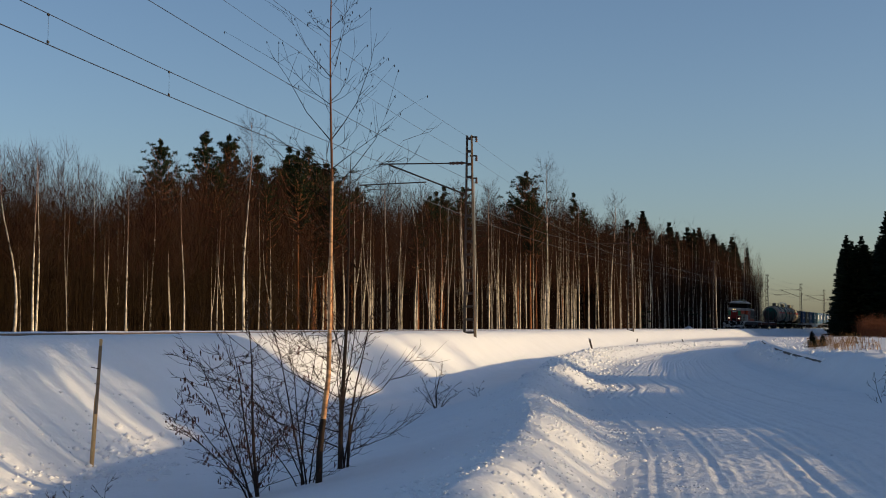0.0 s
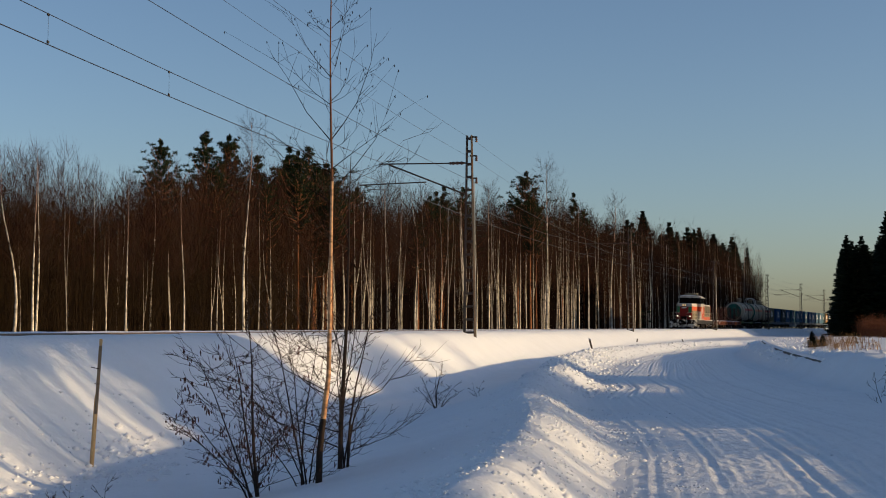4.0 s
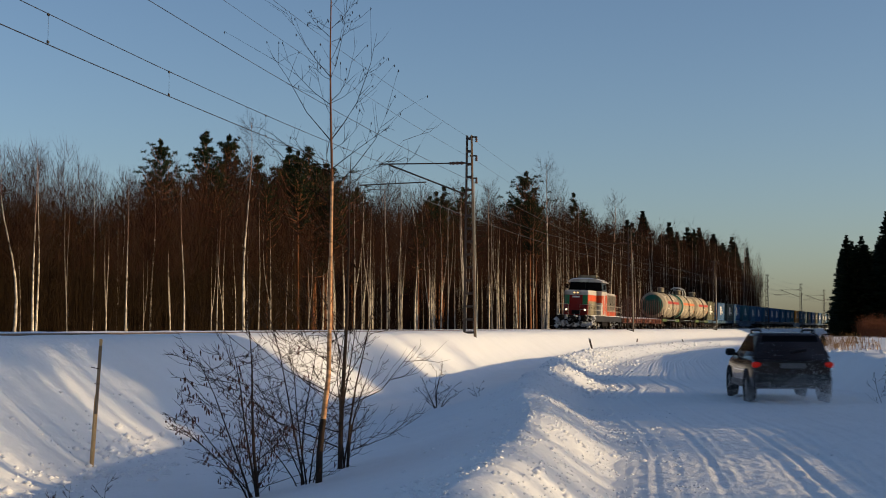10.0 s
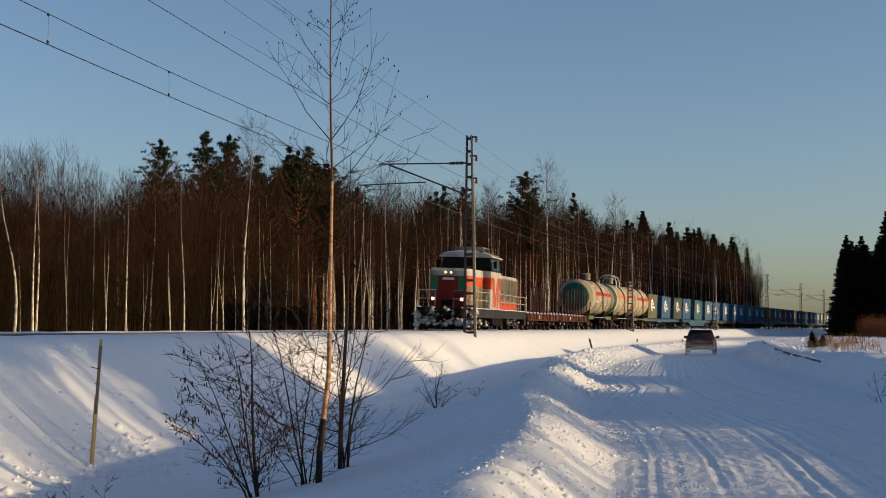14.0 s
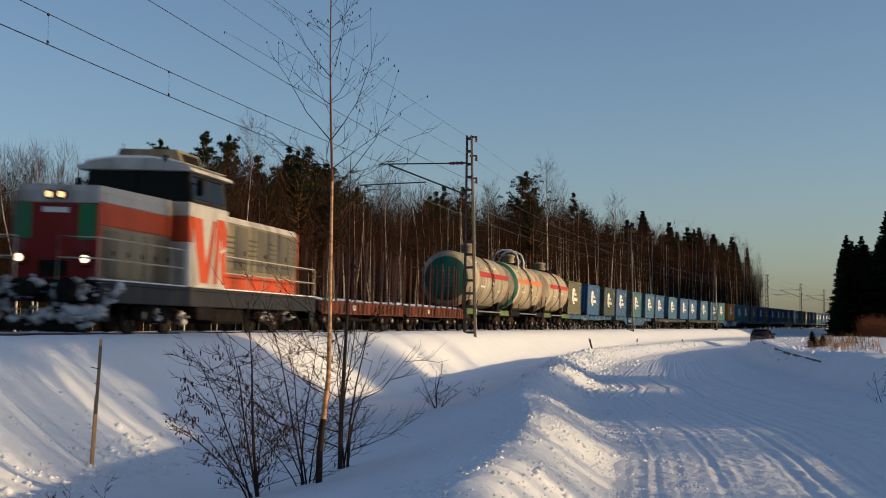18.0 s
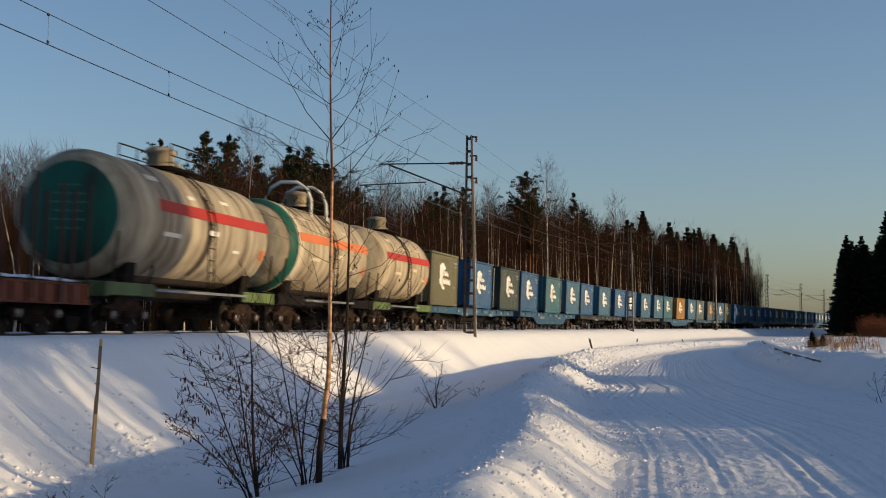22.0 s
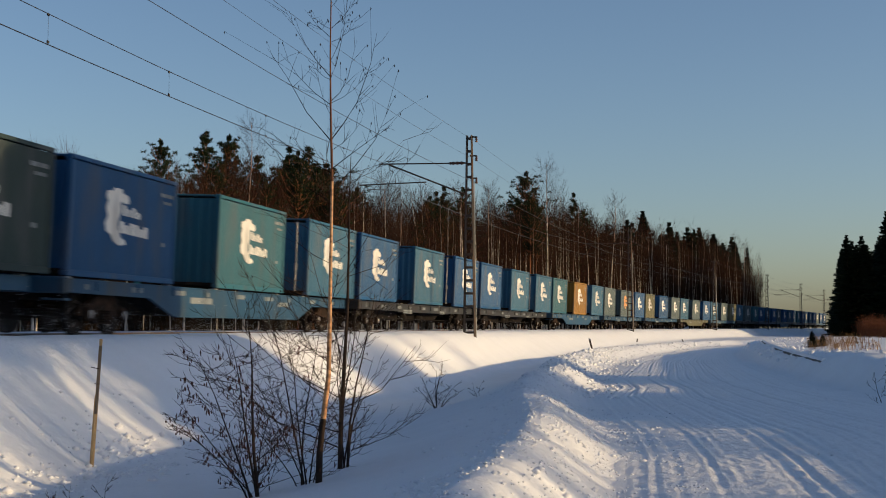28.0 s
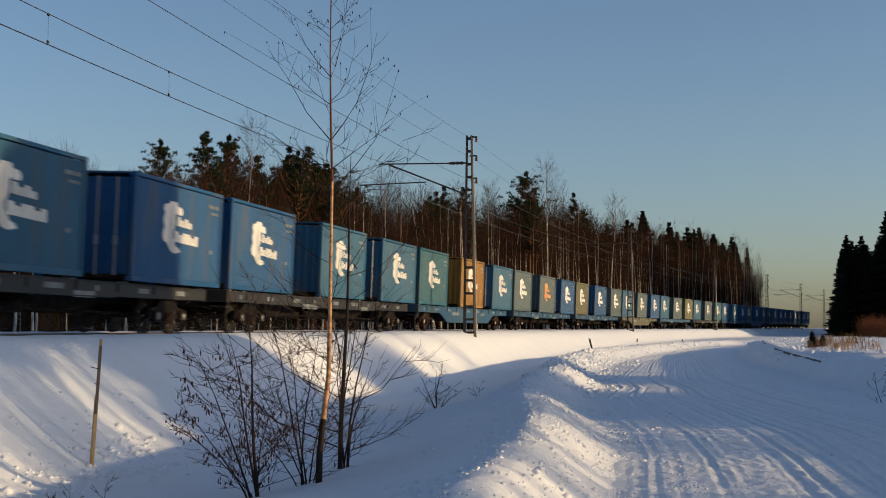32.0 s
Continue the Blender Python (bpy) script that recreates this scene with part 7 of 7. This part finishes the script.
    part("number_plate", Geo().box((0, -0.005, 0.78), (0.52, 0.02, 0.11), 0.004), PLATE, car)
    part("tailgate_trim", Geo().box((0, 0.005, 0.87), (0.9, 0.03, 0.03), 0.008), RUBBER, car)
    part("rear_wiper", Geo().tube([(0.0, 0.19, 1.08), (0.35, 0.24, 1.14)], 0.009, 5), RUBBER, car)
    part("exhaust", Geo().lathe([(-0.06, 0.03), (0.2, 0.03)], "y", (0.5, 0, 0.3), 8), GALVANIZED, car)
    return car


car = make_car()


def flake_cloud(seed, n, sx, sy, sz, size):
    rng = random.Random(seed)
    g = Geo()
    for i in range(n):
        c = Vector((rng.gauss(0, sx), rng.gauss(0, sy), abs(rng.gauss(0, sz))))
        r = size * rng.uniform(0.5, 1.3)
        a = [Vector((rng.gauss(0, r), rng.gauss(0, r), rng.gauss(0, r))) for _ in range(3)]
        g.add([c + q for q in a], [(0, 1, 2)])
    return g.mesh("snow_puff", SNOW)


spray = tagged(new("snow_spray"), "powder snow whirled up behind the moving car", "snow")
for _y, _n, _w, _h in ((-1.3, 9000, 0.75, 0.16), (-2.4, 24000, 0.85, 0.28), (-4.0, 26000, 1.0, 0.36), (-6.2, 24000, 1.2, 0.36), (-9.0, 18000, 1.4, 0.32)):
    part("snow_puff", flake_cloud(int(-_y * 10) + 3, _n, _w, 0.75, _h, 0.0034), None, spray, at=pose(0, _y, 0.02))

_dust = flake_cloud(91, 7000, 1.5, 4.5, 0.34, 0.0055)
for _p, _k in ((70, 1.2), (84, 1.3), (98, 1.3), (112, 1.2), (128, 1.1), (146, 1.0), (168, 0.9)):
    _t = tagged(new("snow_dust"), "powder snow swirling under the moving wagons", "snow", "snow dust under the train")
    part("snow_puff", _dust, None, _t, at=pose(0.5, 0, -0.15) @ Matrix.Diagonal((1.0, 1.3, _k, 1)))
    vehicles.append((_t, _p, 0.0))

CAR_PATH = [(0, -4.5, -88), (3, -1.0, -52), (5, 2.4, -27.5), (7, 5.5, -3.8), (8, 6.5, 7.3), (9, 7.0, 19.1), (10, 7.4, 29.3), (11, 8.6, 41.4), (12, 10.35, 54.0), (13, 12.6, 67.8), (14, 15.05, 81.0),
            (15, 17.9, 92.0), (16, 21.0, 102.0), (17, 24.2, 111.0), (18, 27.4, 119.8), (19, 30.4, 128.0), (20, 34.5, 136.5), (21, 40.4, 144.8), (23, 56.0, 160.5), (26, 80, 183), (29, 106, 206), (32, 132, 229)]


def car_at(t):
    ts = [r[0] for r in CAR_PATH]

    def spline(k):
        i = max(0, min(len(ts) - 2, sum(1 for q in ts if q <= t) - 1))
        p = [CAR_PATH[max(0, i - 1)], CAR_PATH[i], CAR_PATH[i + 1], CAR_PATH[min(len(ts) - 1, i + 2)]]
        h = p[2][0] - p[1][0]
        m1 = (p[2][k] - p[0][k]) / (p[2][0] - p[0][0])
        m2 = (p[3][k] - p[1][k]) / (p[3][0] - p[1][0])
        u = (t - p[1][0]) / h
        return (2 * u ** 3 - 3 * u * u + 1) * p[1][k] + (u ** 3 - 2 * u * u + u) * h * m1 + (-2 * u ** 3 + 3 * u * u) * p[2][k] + (u ** 3 - u * u) * h * m2
    return spline(1), spline(2)


def car_motion():
    rows, heads = [], []
    for k in range(0, 65):
        t = k / 2
        x, y = car_at(t)
        a, b = car_at(min(32, t + 0.15)), car_at(max(0, t - 0.15))
        rows.append((t, pose(x, y, 0.02, 0, 0, -math.degrees(math.atan2(a[0] - b[0], a[1] - b[1])))))
    walk(car, rows)
    walk(spray, rows)
    gone, turns, last = 0.0, [0.0], car_at(0)
    for k in range(1, 961):
        q = car_at(k / 30)
        gone += math.hypot(q[0] - last[0], q[1] - last[1])
        last = q
        turns.append(-math.degrees(gone / 0.32))
    for w in [c for c in car.children if c.name.startswith("wheel") and not c.name.startswith("wheel_arch")]:
        base = w.matrix_basis.copy()
        walk(w, [(k / 30, base @ pose(0, 0, 0, a)) for k, a in enumerate(turns)])


# ---------------------------------------------------------------- motion
def rail_pose(s, z):
    x, y, th = track(s)
    return pose(x, y, RAIL_Z, 0, math.degrees(CANT), -math.degrees(th)) @ pose(0, 0, z)


def motions():
    for ob, p, z in vehicles:
        walk(ob, [(t, rail_pose(train_front(t) + p, z)) for t in range(0, 33)])
        for axle in [c for c in ob.children_recursive if c.name.startswith("wheelset")]:
            base = axle.matrix_basis.copy()
            walk(axle, [(k / 15, base @ pose(0, 0, 0, math.degrees((train_front(0) - train_front(k / 15)) / 0.51))) for k in range(0, 481)])
    car_motion()


motions()
